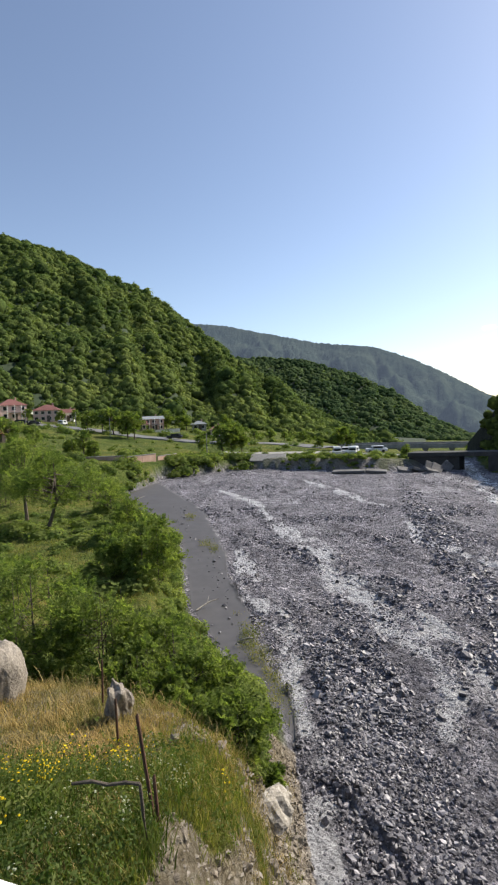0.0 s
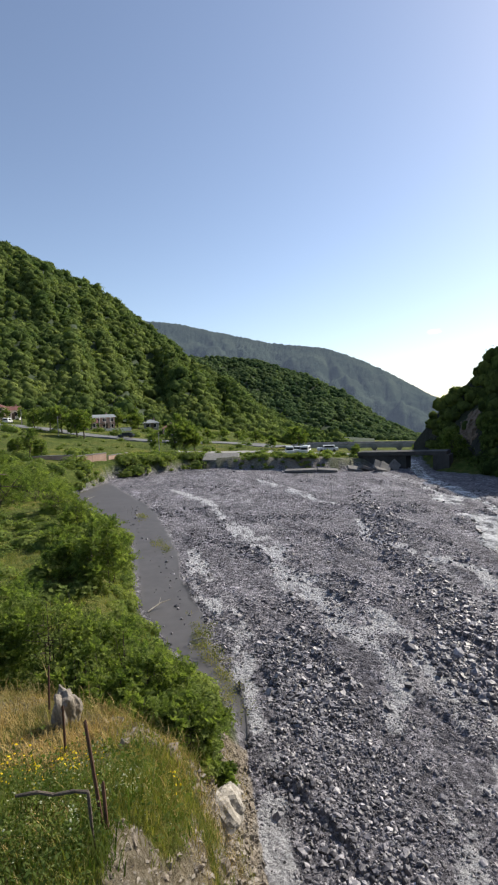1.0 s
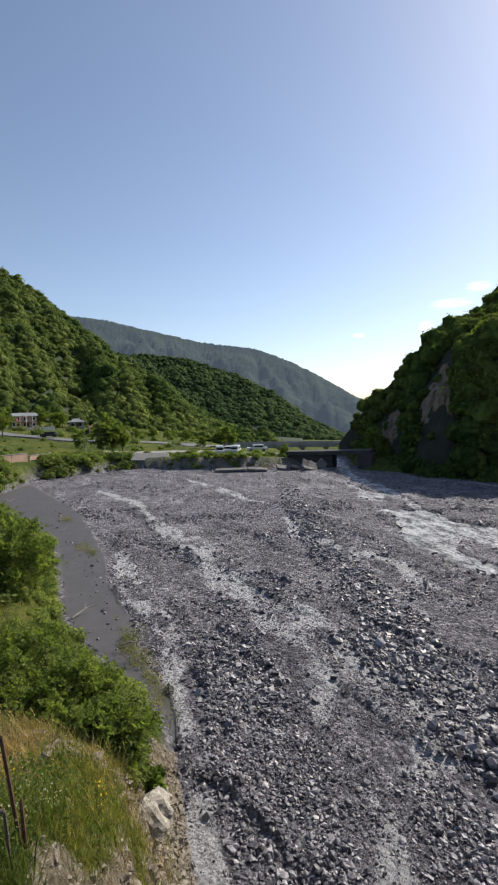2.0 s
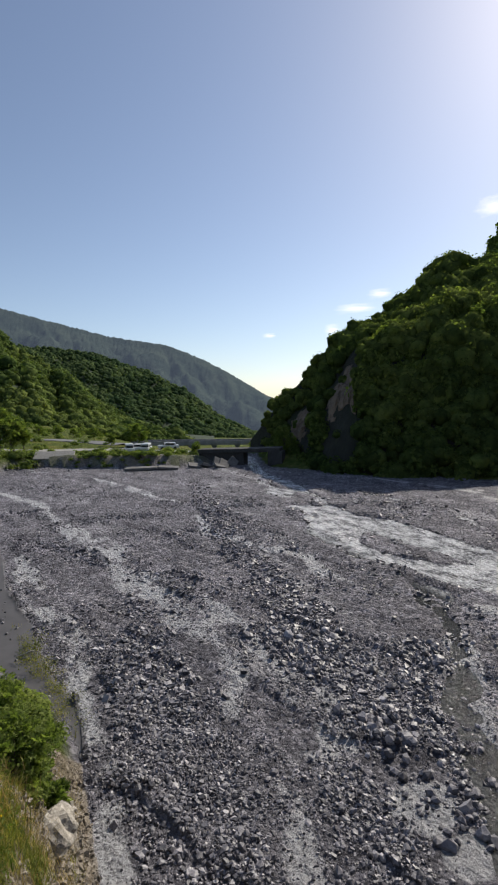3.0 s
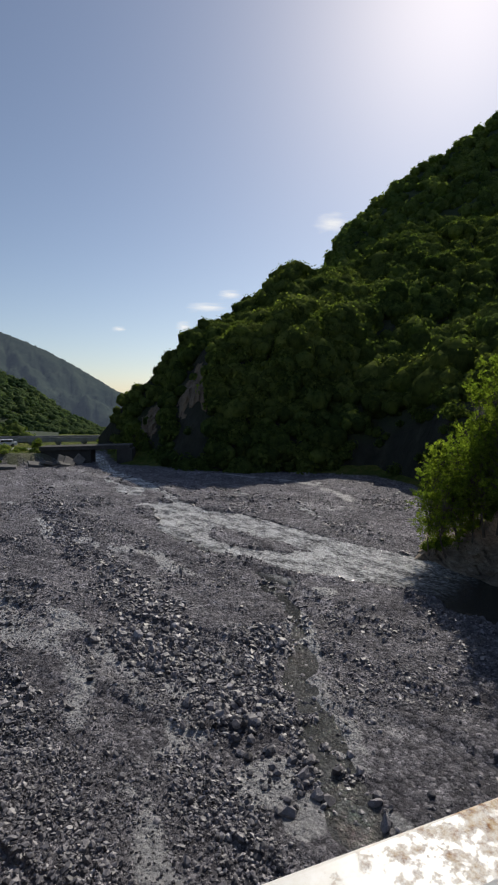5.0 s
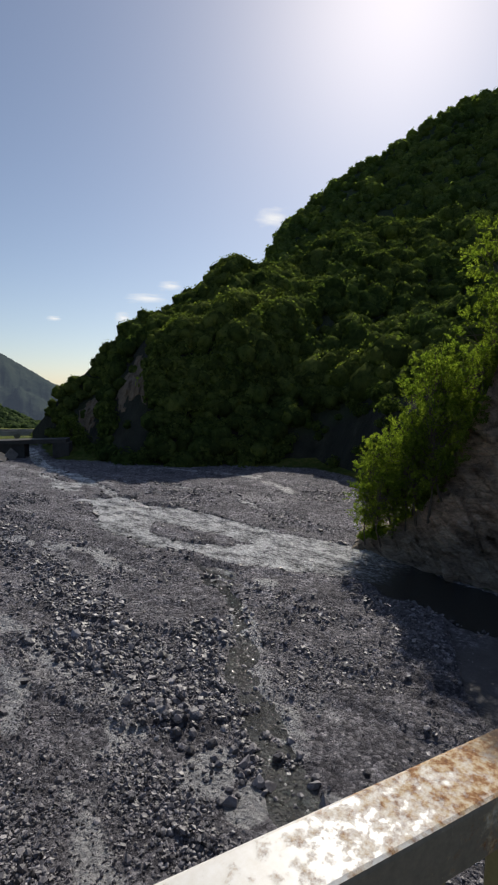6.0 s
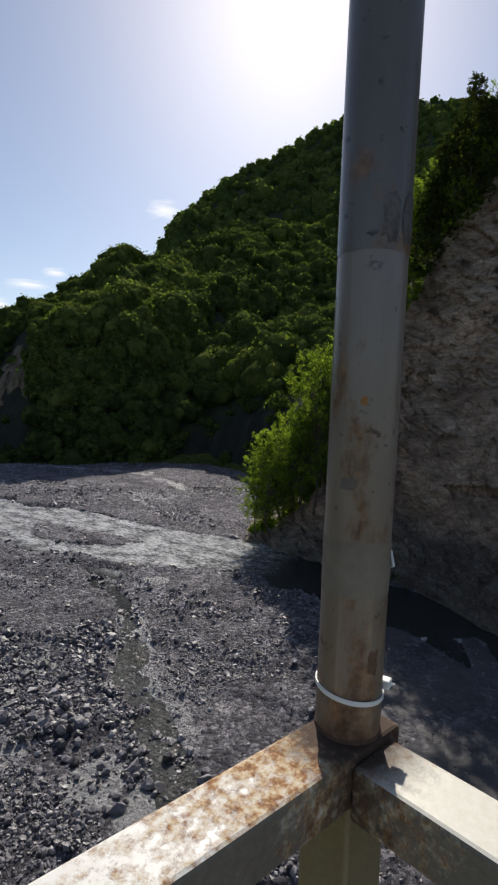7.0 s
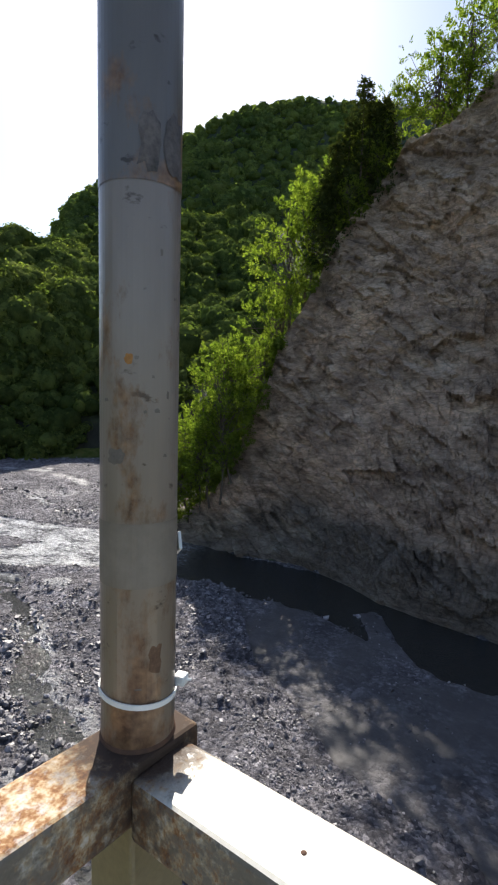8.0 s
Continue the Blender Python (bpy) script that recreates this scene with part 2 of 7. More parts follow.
def ground_material():
    """Gravel and silt in the bed, turf and bare earth on the banks: told apart by height and by the silt's own outline."""
    m, nodes, links, p = material("ground", 0.9)
    pick = nodes.new("ShaderNodeAttribute")
    pick.attribute_name = "cover"
    sep = nodes.new("ShaderNodeSeparateColor")
    links.new(pick.outputs["Color"], sep.inputs[0])
    fine, mid, big = noise_node(nodes, links, 7.0, 8, 0.75), noise_node(nodes, links, 1.1, 8, 0.7), noise_node(nodes, links, 0.12, 6)
    at = nodes.new("ShaderNodeTexCoord")

    def pebbles(scale):
        v = nodes.new("ShaderNodeTexVoronoi")
        v.inputs["Scale"].default_value, v.inputs["Randomness"].default_value = scale, 1.0
        links.new(at.outputs["Object"], v.inputs["Vector"])
        s = nodes.new("ShaderNodeSeparateColor")
        links.new(v.outputs["Color"], s.inputs[0])
        return v, s
    vor, cell = pebbles(3.4)
    vor2, cell2 = pebbles(9.0)
    big_stone = ramp(nodes, links, cell.outputs[0], [(0.0, (0.040, 0.040, 0.044)), (0.7, (0.105, 0.105, 0.110)), (1.0, (0.29, 0.29, 0.295))])
    small_stone = ramp(nodes, links, cell2.outputs[1], [(0.0, (0.042, 0.042, 0.047)), (0.7, (0.128, 0.128, 0.133)), (1.0, (0.33, 0.33, 0.332))])
    gravel = mix(nodes, links, 0.6, big_stone.outputs[0], small_stone.outputs[0])
    grit = ramp(nodes, links, fine.outputs["Fac"], [(0.30, (0.6, 0.6, 0.6)), (0.70, (1.4, 1.4, 1.4))])
    gravel = mix(nodes, links, 1.0, gravel, grit.outputs[0], 'MULTIPLY')
    tone = ramp(nodes, links, mid.outputs["Fac"], [(0.35, (0.88, 0.84, 0.89)), (0.65, (1.78, 1.70, 1.76))])
    gravel = mix(nodes, links, 1.0, gravel, tone.outputs[0], 'MULTIPLY')
    drift = noise_node(nodes, links, 0.42, 6, 0.7, stretch=(1.0, 0.45, 1.0))
    sweep = ramp(nodes, links, drift.outputs["Fac"], [(0.36, (0.62, 0.62, 0.66)), (0.5, (1.0, 1.0, 1.02)), (0.64, (1.35, 1.35, 1.38))])
    gravel = mix(nodes, links, 1.0, gravel, sweep.outputs[0], 'MULTIPLY')
    silt = ramp(nodes, links, mid.outputs["Fac"], [(0.3, (0.070, 0.066, 0.066)), (0.7, (0.100, 0.094, 0.094))])
    turf = ramp(nodes, links, mid.outputs["Fac"], [(0.3, (0.040, 0.062, 0.016)), (0.5, (0.092, 0.118, 0.028)), (0.72, (0.17, 0.155, 0.06))])
    meadow = ramp(nodes, links, big.outputs["Fac"], [(0.36, (0.62, 0.72, 0.6)), (0.5, (1.0, 1.0, 1.0)), (0.64, (1.45, 1.22, 1.1))])
    turf = mix(nodes, links, 1.0, turf.outputs[0], meadow.outputs[0], 'MULTIPLY')
    rock = ramp(nodes, links, fine.outputs["Fac"], [(0.32, (0.075, 0.058, 0.038)), (0.48, (0.22, 0.18, 0.13)), (0.56, (0.30, 0.255, 0.19)), (0.70, (0.50, 0.45, 0.38))])
    pale = ramp(nodes, links, fine.outputs["Fac"], [(0.3, (0.23, 0.227, 0.233)), (0.5, (0.38, 0.376, 0.386)), (0.68, (0.55, 0.545, 0.555))])
    streak = nodes.new("ShaderNodeAttribute")
    streak.attribute_name = "streak"
    edge = nodes.new("ShaderNodeMath")
    edge.operation = 'MULTIPLY_ADD'
    edge.inputs[1].default_value = 1.0
    links.new(streak.outputs["Fac"], edge.inputs[0])
    both = nodes.new("ShaderNodeMath")
    both.operation = 'MULTIPLY_ADD'
    both.inputs[1].default_value = 0.55
    links.new(fine.outputs["Fac"], both.inputs[0])
    half = nodes.new("ShaderNodeMath")
    half.operation = 'MULTIPLY'
    half.inputs[1].default_value = 0.45
    links.new(mid.outputs["Fac"], half.inputs[0])
    links.new(half.outputs[0], both.inputs[2])
    links.new(both.outputs[0], edge.inputs[2])
    edge = ramp(nodes, links, edge.outputs[0], [(0.71, (0, 0, 0)), (0.99, (1, 1, 1))])
    gravel = mix(nodes, links, edge.outputs[0], gravel, pale.outputs[0])
    c = mix(nodes, links, sep.outputs[0], gravel, silt.outputs[0])
    c = mix(nodes, links, sep.outputs[1], c, turf)
    c = mix(nodes, links, sep.outputs[2], c, rock.outputs[0])
    links.new(c, p.inputs["Base Color"])
    damp = ramp(nodes, links, edge.outputs[0], [(0.0, (0.9, 0.9, 0.9)), (1.0, (0.34, 0.34, 0.34))])
    sheen = mix(nodes, links, sep.outputs[0], damp.outputs[0], (0.55, 0.55, 0.55))
    links.new(mix(nodes, links, sep.outputs[1], sheen, (0.95, 0.95, 0.95)), p.inputs["Roughness"])
    links.new(mix(nodes, links, sep.outputs[1], (0.28, 0.28, 0.28), (0.06, 0.06, 0.06)), p.inputs["Specular IOR Level"])
    h = nodes.new("ShaderNodeMath")
    h.operation = 'SUBTRACT'
    links.new(fine.outputs["Fac"], h.inputs[0])
    pile = nodes.new("ShaderNodeMath")
    pile.operation = 'MULTIPLY_ADD'
    pile.inputs[1].default_value = 0.45
    links.new(vor2.outputs["Distance"], pile.inputs[0])
    links.new(vor.outputs["Distance"], pile.inputs[2])
    links.new(pile.outputs[0], h.inputs[1])
    h2 = nodes.new("ShaderNodeMath")
    h2.operation = 'MULTIPLY'
    keep = nodes.new("ShaderNodeMath")
    keep.operation = 'SUBTRACT'
    keep.inputs[0].default_value = 1.0
    links.new(sep.outputs[0], keep.inputs[1])
    links.new(h.outputs[0], h2.inputs[0])
    links.new(keep.outputs[0], h2.inputs[1])
    bump(nodes, links, p, h2.outputs[0], 1.0, 0.20)
    return m


def water_material():
    """Silty mountain water: pale and broken, foam and painted glitter, where it runs fast upstream, dark and smoother
    in the pool under the cliff.
    """
    m, nodes, links, p = material("river_water", 0.08)
    n = noise_node(nodes, links, 5.5, 7, 0.7, stretch=(1.0, 0.5, 1.0))
    patch = noise_node(nodes, links, 0.8, 4, 0.6, stretch=(1.3, 0.6, 1.0))
    churn = mix(nodes, links, 0.42, n.outputs["Fac"], patch.outputs["Fac"])
    # white stops hold foam and the sun's glitter, painted as base colour
    fast = ramp(nodes, links, churn, [(0.40, (0.10, 0.10, 0.103)), (0.47, (0.30, 0.30, 0.305)), (0.52, (0.62, 0.62, 0.62)), (0.58, (0.95, 0.95, 0.95))])
    slow = ramp(nodes, links, n.outputs["Fac"], [(0.35, (0.022, 0.022, 0.020)), (0.65, (0.040, 0.040, 0.036))])
    at = nodes.new("ShaderNodeTexCoord")
    sep = nodes.new("ShaderNodeSeparateXYZ")
    links.new(at.outputs["Object"], sep.inputs[0])
    wob = nodes.new("ShaderNodeMath")
    wob.operation = 'MULTIPLY_ADD'
    wob.inputs[1].default_value = 6.0
    links.new(n.outputs["Fac"], wob.inputs[0])
    links.new(sep.outputs["Y"], wob.inputs[2])
    pace = nodes.new("ShaderNodeMapRange")
    pace.inputs["From Min"].default_value, pace.inputs["From Max"].default_value = 16.5, 21.5
    links.new(wob.outputs[0], pace.inputs["Value"])
    east = nodes.new("ShaderNodeMapRange")
    east.inputs["From Min"].default_value, east.inputs["From Max"].default_value = 20.8, 22.6
    links.new(sep.outputs["X"], east.inputs["Value"])
    both = nodes.new("ShaderNodeMath")
    both.operation = 'MINIMUM'
    links.new(pace.outputs[0], both.inputs[0])
    links.new(east.outputs[0], both.inputs[1])
    pace = both
    west = nodes.new("ShaderNodeMapRange")
    west.inputs["From Min"].default_value, west.inputs["From Max"].default_value = 18.5, 16.0
    links.new(sep.outputs["X"], west.inputs["Value"])
    pick = nodes.new("ShaderNodeMath")
    pick.operation = 'MAXIMUM'
    links.new(pace.outputs[0], pick.inputs[0])
    west.inputs["To Max"].default_value = 0.05
    links.new(west.outputs[0], pick.inputs[1])
    pace = pick
    links.new(mix(nodes, links, pace.outputs[0], slow.outputs[0], fast.outputs[0]), p.inputs["Base Color"])
    p.inputs["IOR"].default_value = 1.33
    b = nodes.new("ShaderNodeBump")
    b.inputs["Distance"].default_value = 0.35
    ripple = noise_node(nodes, links, 8.0, 3, 0.5)
    calm = nodes.new("ShaderNodeMath")
    calm.operation = 'MULTIPLY'
    calm.inputs[1].default_value = 0.30
    links.new(ripple.outputs["Fac"], calm.inputs[0])
    chop = mix(nodes, links, 0.35, n.outputs["Fac"], ripple.outputs["Fac"])
    links.new(mix(nodes, links, pace.outputs[0], calm.outputs[0], chop), b.inputs["Height"])
    links.new(b.outputs[0], p.inputs["Normal"])
    return m


def cliff_material():
    """Jointed grey-brown limestone with slanting beds, pale scars and darker flood-washed foot."""
    m, nodes, links, p = material("cliff_rock", 0.9)
    at = nodes.new("ShaderNodeTexCoord")
    tip = nodes.new("ShaderNodeMapping")
    tip.inputs["Rotation"].default_value = (radians(-38), 0, radians(8))
    tip.inputs["Scale"].default_value = (1.0, 0.75, 1.9)
    links.new(at.outputs["Object"], tip.inputs[0])

    def beds(scale, detail, rough):
        n = nodes.new("ShaderNodeTexNoise")
        n.inputs["Scale"].default_value, n.inputs["Detail"].default_value, n.inputs["Roughness"].default_value = scale, detail, rough
        links.new(tip.outputs[0], n.inputs["Vector"])
        return n
    big, strata, fine = beds(0.17, 6, 0.6), beds(0.62, 10, 0.72), beds(3.2, 8, 0.75)
    crack = nodes.new("ShaderNodeTexVoronoi")
    crack.feature = 'DISTANCE_TO_EDGE'
    crack.inputs["Scale"].default_value = 0.75
    warp = mix(nodes, links, 0.35, tip.outputs[0], strata.outputs["Color"], 'ADD')
    links.new(warp, crack.inputs["Vector"])
    a = ramp(nodes, links, strata.outputs["Fac"], [(0.34, (0.25, 0.187, 0.142)), (0.48, (0.53, 0.415, 0.322)), (0.58, (0.68, 0.555, 0.437)), (0.70, (0.84, 0.74, 0.61))])
    b = ramp(nodes, links, big.outputs["Fac"], [(0.36, (0.72, 0.68, 0.66)), (0.5, (1.0, 0.94, 0.90)), (0.66, (1.25, 1.15, 1.05))])
    c = mix(nodes, links, 1.0, a.outputs[0], b.outputs[0], 'MULTIPLY')
    g = ramp(nodes, links, fine.outputs["Fac"], [(0.3, (0.6, 0.6, 0.6)), (0.7, (1.35, 1.35, 1.35))])
    c = mix(nodes, links, 1.0, c, g.outputs[0], 'MULTIPLY')
    gap = ramp(nodes, links, crack.outputs["Distance"], [(0.0, (0.60, 0.57, 0.55)), (0.04, (1, 1, 1))])
    c = mix(nodes, links, 0.8, c, gap.outputs[0], 'MULTIPLY')
    up = nodes.new("ShaderNodeSeparateXYZ")
    links.new(at.outputs["Object"], up.inputs[0])
    flood = nodes.new("ShaderNodeMath")
    flood.operation = 'MULTIPLY_ADD'
    flood.inputs[1].default_value = 5.0
    links.new(big.outputs["Fac"], flood.inputs[0])
    links.new(up.outputs["Z"], flood.inputs[2])
    span = nodes.new("ShaderNodeMapRange")
    span.inputs["From Min"].default_value, span.inputs["From Max"].default_value = 4.8, 6.4
    links.new(flood.outputs[0], span.inputs["Value"])
    washed = mix(nodes, links, span.outputs[0], (0.58, 0.64, 0.68), (1.1, 1.08, 1.06))
    c = mix(nodes, links, 1.0, c, washed, 'MULTIPLY')
    links.new(c, p.inputs["Base Color"])
    add = nodes.new("ShaderNodeMath")
    add.operation = 'MULTIPLY_ADD'
    add.inputs[1].default_value = 0.5
    links.new(fine.outputs["Fac"], add.inputs[0])
    links.new(strata.outputs["Fac"], add.inputs[2])
    bump(nodes, links, p, add.outputs[0], 1.0, 0.8)
    return m


# ---- the valley floor ----
LEFT = [(1.4, -60.0), (1.2, -10.0), (1.0, 5.0), (0.9, 11.3), (0.9, 16.2), (0.6, 18.5), (-1.2, 21.6), (-3.7, 28.2), (-6.0, 43.6),
        (-17.7, 70.4), (-14.4, 87.0), (0.5, 97.5), (15.4, 89.0), (24.4, 86.0), (31.5, 86.5), (36.3, 90.0), (40.0, 100.0)]
RIGHT = [(46.0, 100.0), (42.0, 89.0), (38.4, 78.5), (45.1, 68.0), (55.8, 56.2), (59.5, 48.9), (62.5, 43.6), (60.0, 36.0), (52.0, 29.0), (35.5, 20.0), (31.4, 16.0),
         (30.3, 11.3), (29.8, 5.9), (26.0, 1.0), (24.8, -3.6), (22.5, -15.0), (21.0, -60.0)]
BED = LEFT + RIGHT
SILT = [(-20.0, 72.0), (-18.0, 90.0), (-15.0, 84.0), (-6.7, 61.3), (-4.9, 55.6), (-3.6, 48.4), (-1.9, 38.5), (-1.2, 31.4), (-0.2, 26.1), (0.4, 21.2), (1.0, 18.6), (1.1, 16.0),
        (-1.0, 15.0), (-3.0, 22.0), (-9.0, 40.0), (-20.0, 66.0)]
MUD = [(27.0, 10.5), (21.0, 7.4), (18.6, 6.2), (16.0, 3.6), (13.4, 1.4), (11.0, -3.0), (10.0, -16.0), (21.0, -16.0), (24.0, -3.0), (27.5, 3.0)]
CHANNEL_W = [(41.0, 100.0), (37.6, 89.0), (33.8, 75.6), (28.3, 63.0), (25.3, 50.5), (25.0, 44.5), (20.9, 35.0), (20.3, 29.8), (21.4, 26.0), (22.7, 22.5), (23.6, 19.0), (25.7, 15.6)]
CHANNEL_E = [(32.4, 15.6), (32.2, 19.0), (31.2, 24.5), (31.3, 30.0), (31.3, 35.7), (29.8, 42.5), (31.0, 48.7), (33.6, 59.0), (35.6, 73.0), (41.2, 89.0), (45.0, 100.0)]
BARS = [[(22.8, 32.4), (26.3, 35.6), (27.0, 30.0), (27.7, 24.0), (24.8, 25.3), (23.1, 29.3)], [(28.4, 53.4), (31.2, 55.4), (30.7, 49.0), (28.3, 49.4)]]
MAIN = [(29.2, 19.0), (28.8, 15.0), (27.4, 11.0), (26.0, 4.0), (22.0, -2.0), (19.5, -14.0), (18.0, -60.0)]
FIELD_R = [110, 170, 240, 600, 2000]
BEARING = [-60, -30, -20, -10, 0, 5, 10, 14, 30, 60]
FIELD_Z = [[7.6, 7.0, 5.0, 2.6, 2.2, 2.2, 2.2, 2.0, 0.5, 0.5], [13, 11.8, 9.2, 5.8, 2.8, 1.8, -1, -5, -5, -5], [20, 18, 13, 9, 3.8, 1, -5, -8, -8, -8],
           [20, 18, 13, 9, 3, -5, -18, -26, -28, -28], [20, 18, 13, 5, -40, -80, -110, -130, -130, -130]]
MAIN_W = [3.4, 2.9, 2.6, 2.6, 2.2, 2.4, 3.0]
TRICKLE = [(19.6, 20.0), (18.3, 17.8), (15.9, 15.1), (13.2, 12.6), (12.3, 10.6), (11.1, 9.2), (10.6, 8.0), (9.7, 7.0), (8.6, 5.0), (7.6, 2.0)]
TRICKLE_W = [0.3, 0.4, 0.5, 0.55, 0.6, 0.7, 0.8, 0.75, 0.65, 0.5]
SIDE = [(33.0, 60.0), (38.0, 48.0), (39.0, 38.0), (34.0, 28.0)]
POOL = [(21.0, 23.8), (22.3, 21.7), (20.8, 19.8), (19.2, 21.2)]
# dried pale mud: line, half-widths along it
STREAKS = [([(-4.0, 72.0), (0.9, 60.8), (2.7, 48.0), (4.3, 41.8), (5.0, 37.0), (5.2, 34.0), (6.3, 28.4), (7.3, 24.7), (7.6, 21.6), (6.9, 18.6), (5.8, 16.0)], [0.5, 0.8, 0.9, 1.7, 1.0, 1.1, 1.6, 1.4, 1.0, 0.6, 0.4]),
           ([(-0.9, 40.0), (-0.4, 35.0), (0.4, 29.0), (1.2, 25.9), (1.4, 18.2), (1.6, 15.0), (1.5, 11.2), (1.5, 6.0)], [0.5, 1.0, 1.1, 0.8, 0.5, 0.5, 0.45, 0.5]),
           ([(10.5, 18.6), (10.2, 17.2), (9.7, 15.6), (9.5, 14.4), (8.0, 13.2), (6.8, 12.9), (6.0, 12.0), (5.6, 10.7), (5.1, 9.5), (4.6, 7.5)], [0.3, 0.4, 0.7, 0.7, 0.5, 0.7, 0.6, 0.5, 0.5, 0.4]),
           ([(8.2, 25.6), (9.0, 21.5), (8.6, 18.0), (8.2, 15.5)], [0.7, 0.5, 0.4, 0.3]),
           ([(13.2, 18.2), (12.5, 16.6), (11.8, 15.2)], [0.3, 0.5, 0.3]),
           ([(15.0, 47.0), (13.6, 40.0), (17.5, 31.0), (17.0, 25.0)], [0.5, 0.6, 0.7, 0.5]),
           ([(9.0, 78.0), (12.0, 66.0), (14.5, 55.0)], [0.5, 0.9, 0.6]),
           ([(18.6, 18.6), (16.6, 15.2), (13.9, 12.4), (12.9, 10.4), (11.7, 8.6), (10.6, 6.6)], [0.4, 0.6, 0.6, 0.6, 0.7, 0.6]),
           ([(45.0, 60.0), (50.0, 45.0), (44.0, 33.0)], [0.8, 1.0, 0.8])]
PANS = [(9.3, 10.1, 1.0), (9.2, 8.5, 0.7), (21.5, 18.4, 0.9), (8.9, 13.0, 0.45)]
# ridges of coarse stones: line, half-width
COARSE = [([(20.9, 65.0), (14.6, 38.6), (13.7, 30.8), (12.1, 22.4), (11.4, 18.4), (10.4, 13.6)], 1.5), ([(3.6, 22.0), (3.3, 14.5), (3.5, 10.0), (3.4, 6.0)], 1.7),
          ([(8.0, 12.2), (7.6, 9.6), (7.0, 6.0)], 0.9), ([(10.3, 21.5), (10.1, 17.8)], 0.7), ([(14.8, 17.0), (12.4, 13.6), (10.4, 8.6)], 0.6), ([(6.0, 32.0), (9.4, 30.0)], 0.9)]


def streaks(x, y):
    """Dried pale mud left by floods: strong along its lines, faint in drifts elsewhere."""
    wob = 0.55 * fbm(x * 0.6, y * 0.4, 4, 71)
    s = 0.30 * smooth(0.02, 0.5, fbm(x * 0.34 + 0.05 * y, y * 0.11, 4, 73))
    patch = np.clip(0.18 + 0.85 * vnoise(x * 0.8, y * 0.4, 75) + 0.8 * fbm(x * 2.2, y * 1.2, 3, 76), 0, 1.1)
    for line, widths in STREAKS:
        d, along_it = line_distance(x + wob, y, line)
        w = np.interp(along_it, range(len(widths)), widths)
        s = np.maximum(s, 0.80 * (1 - smooth(0.1, 1.7, d / w)) * patch)
    for px, py, pr in PANS:
        s = np.maximum(s, 0.62 * (1 - smooth(0.6, 1.1, np.hypot(x - px + wob, y - py + 0.5 * wob) / pr)))
    return s


def coarse(x, y):
    """Where the floods have heaped coarse stones, 0 to 1."""
    wob = 0.8 * fbm(x * 0.5, y * 0.4, 3, 65)
    c = np.zeros(np.shape(x))
    for line, w in COARSE:
        d, _ = line_distance(x + wob, y, line)
        c = np.maximum(c, 1 - smooth(0.5, 1.5, d / w))
    return c


def wet_depth(x, y):
    """How deep the channels cut below the gravel, in metres."""
    wob = 0.6 * fbm(x * 0.35, y * 0.35, 3, 31) + 0.42 * fbm(x * 1.3, y * 1.3, 3, 32)
    px, py = x + wob, y + 0.6 * wob
    edge = np.minimum(line_distance(px, py, CHANNEL_W)[0], line_distance(px, py, CHANNEL_E)[0])
    cut = np.where(inside(px, py, CHANNEL_W + CHANNEL_E), 0.42 * smooth(0.0, 0.8, edge), 0.0)
    d, along_it = line_distance(px, py, MAIN)
    cut = np.maximum(cut, 0.42 * (1 - smooth(0.80, 1.06, d / np.interp(along_it, range(len(MAIN)), MAIN_W))))
    cut = cut - 0.40 * smooth(0.12, 0.3, fbm(x * 0.42, y * 0.2, 3, 35)) * smooth(38, 46, y)
    for ring in BARS:
        rim = line_distance(px, py, ring + ring[:1])[0]
        cut = cut - np.where(inside(px, py, ring), 0.46 * smooth(0.0, 0.5, rim), 0.0)
    bar, _ = line_distance(x + 0.3 * wob, y, [(24.4, 2.1), (22.0, 1.2), (19.6, 0.0)])
    cut = cut - 0.50 * (1 - smooth(0.45, 0.8, bar))
    d, along_it = line_distance(x + 0.5 * wob, y, TRICKLE)
    w = np.interp(along_it, range(len(TRICKLE)), TRICKLE_W)
    cut = np.maximum(cut, 0.26 * (1 - smooth(0.3, 1.5, d / w)) * np.clip(2.2 * vnoise(x * 1.7, y * 1.7, 33) + 0.10, 0, 1.15))
    cut = np.maximum(cut, np.where(inside(px, py, POOL), 0.22, 0.0))
    d, _ = line_distance(x + 0.7 * wob, y, SIDE)
    return np.maximum(cut, 0.19 * (1 - smooth(0.2, 1.7, d / 0.5)) * np.clip(2.6 * vnoise(x * 1.5, y * 1.5, 33) - 0.6, 0, 1.2))


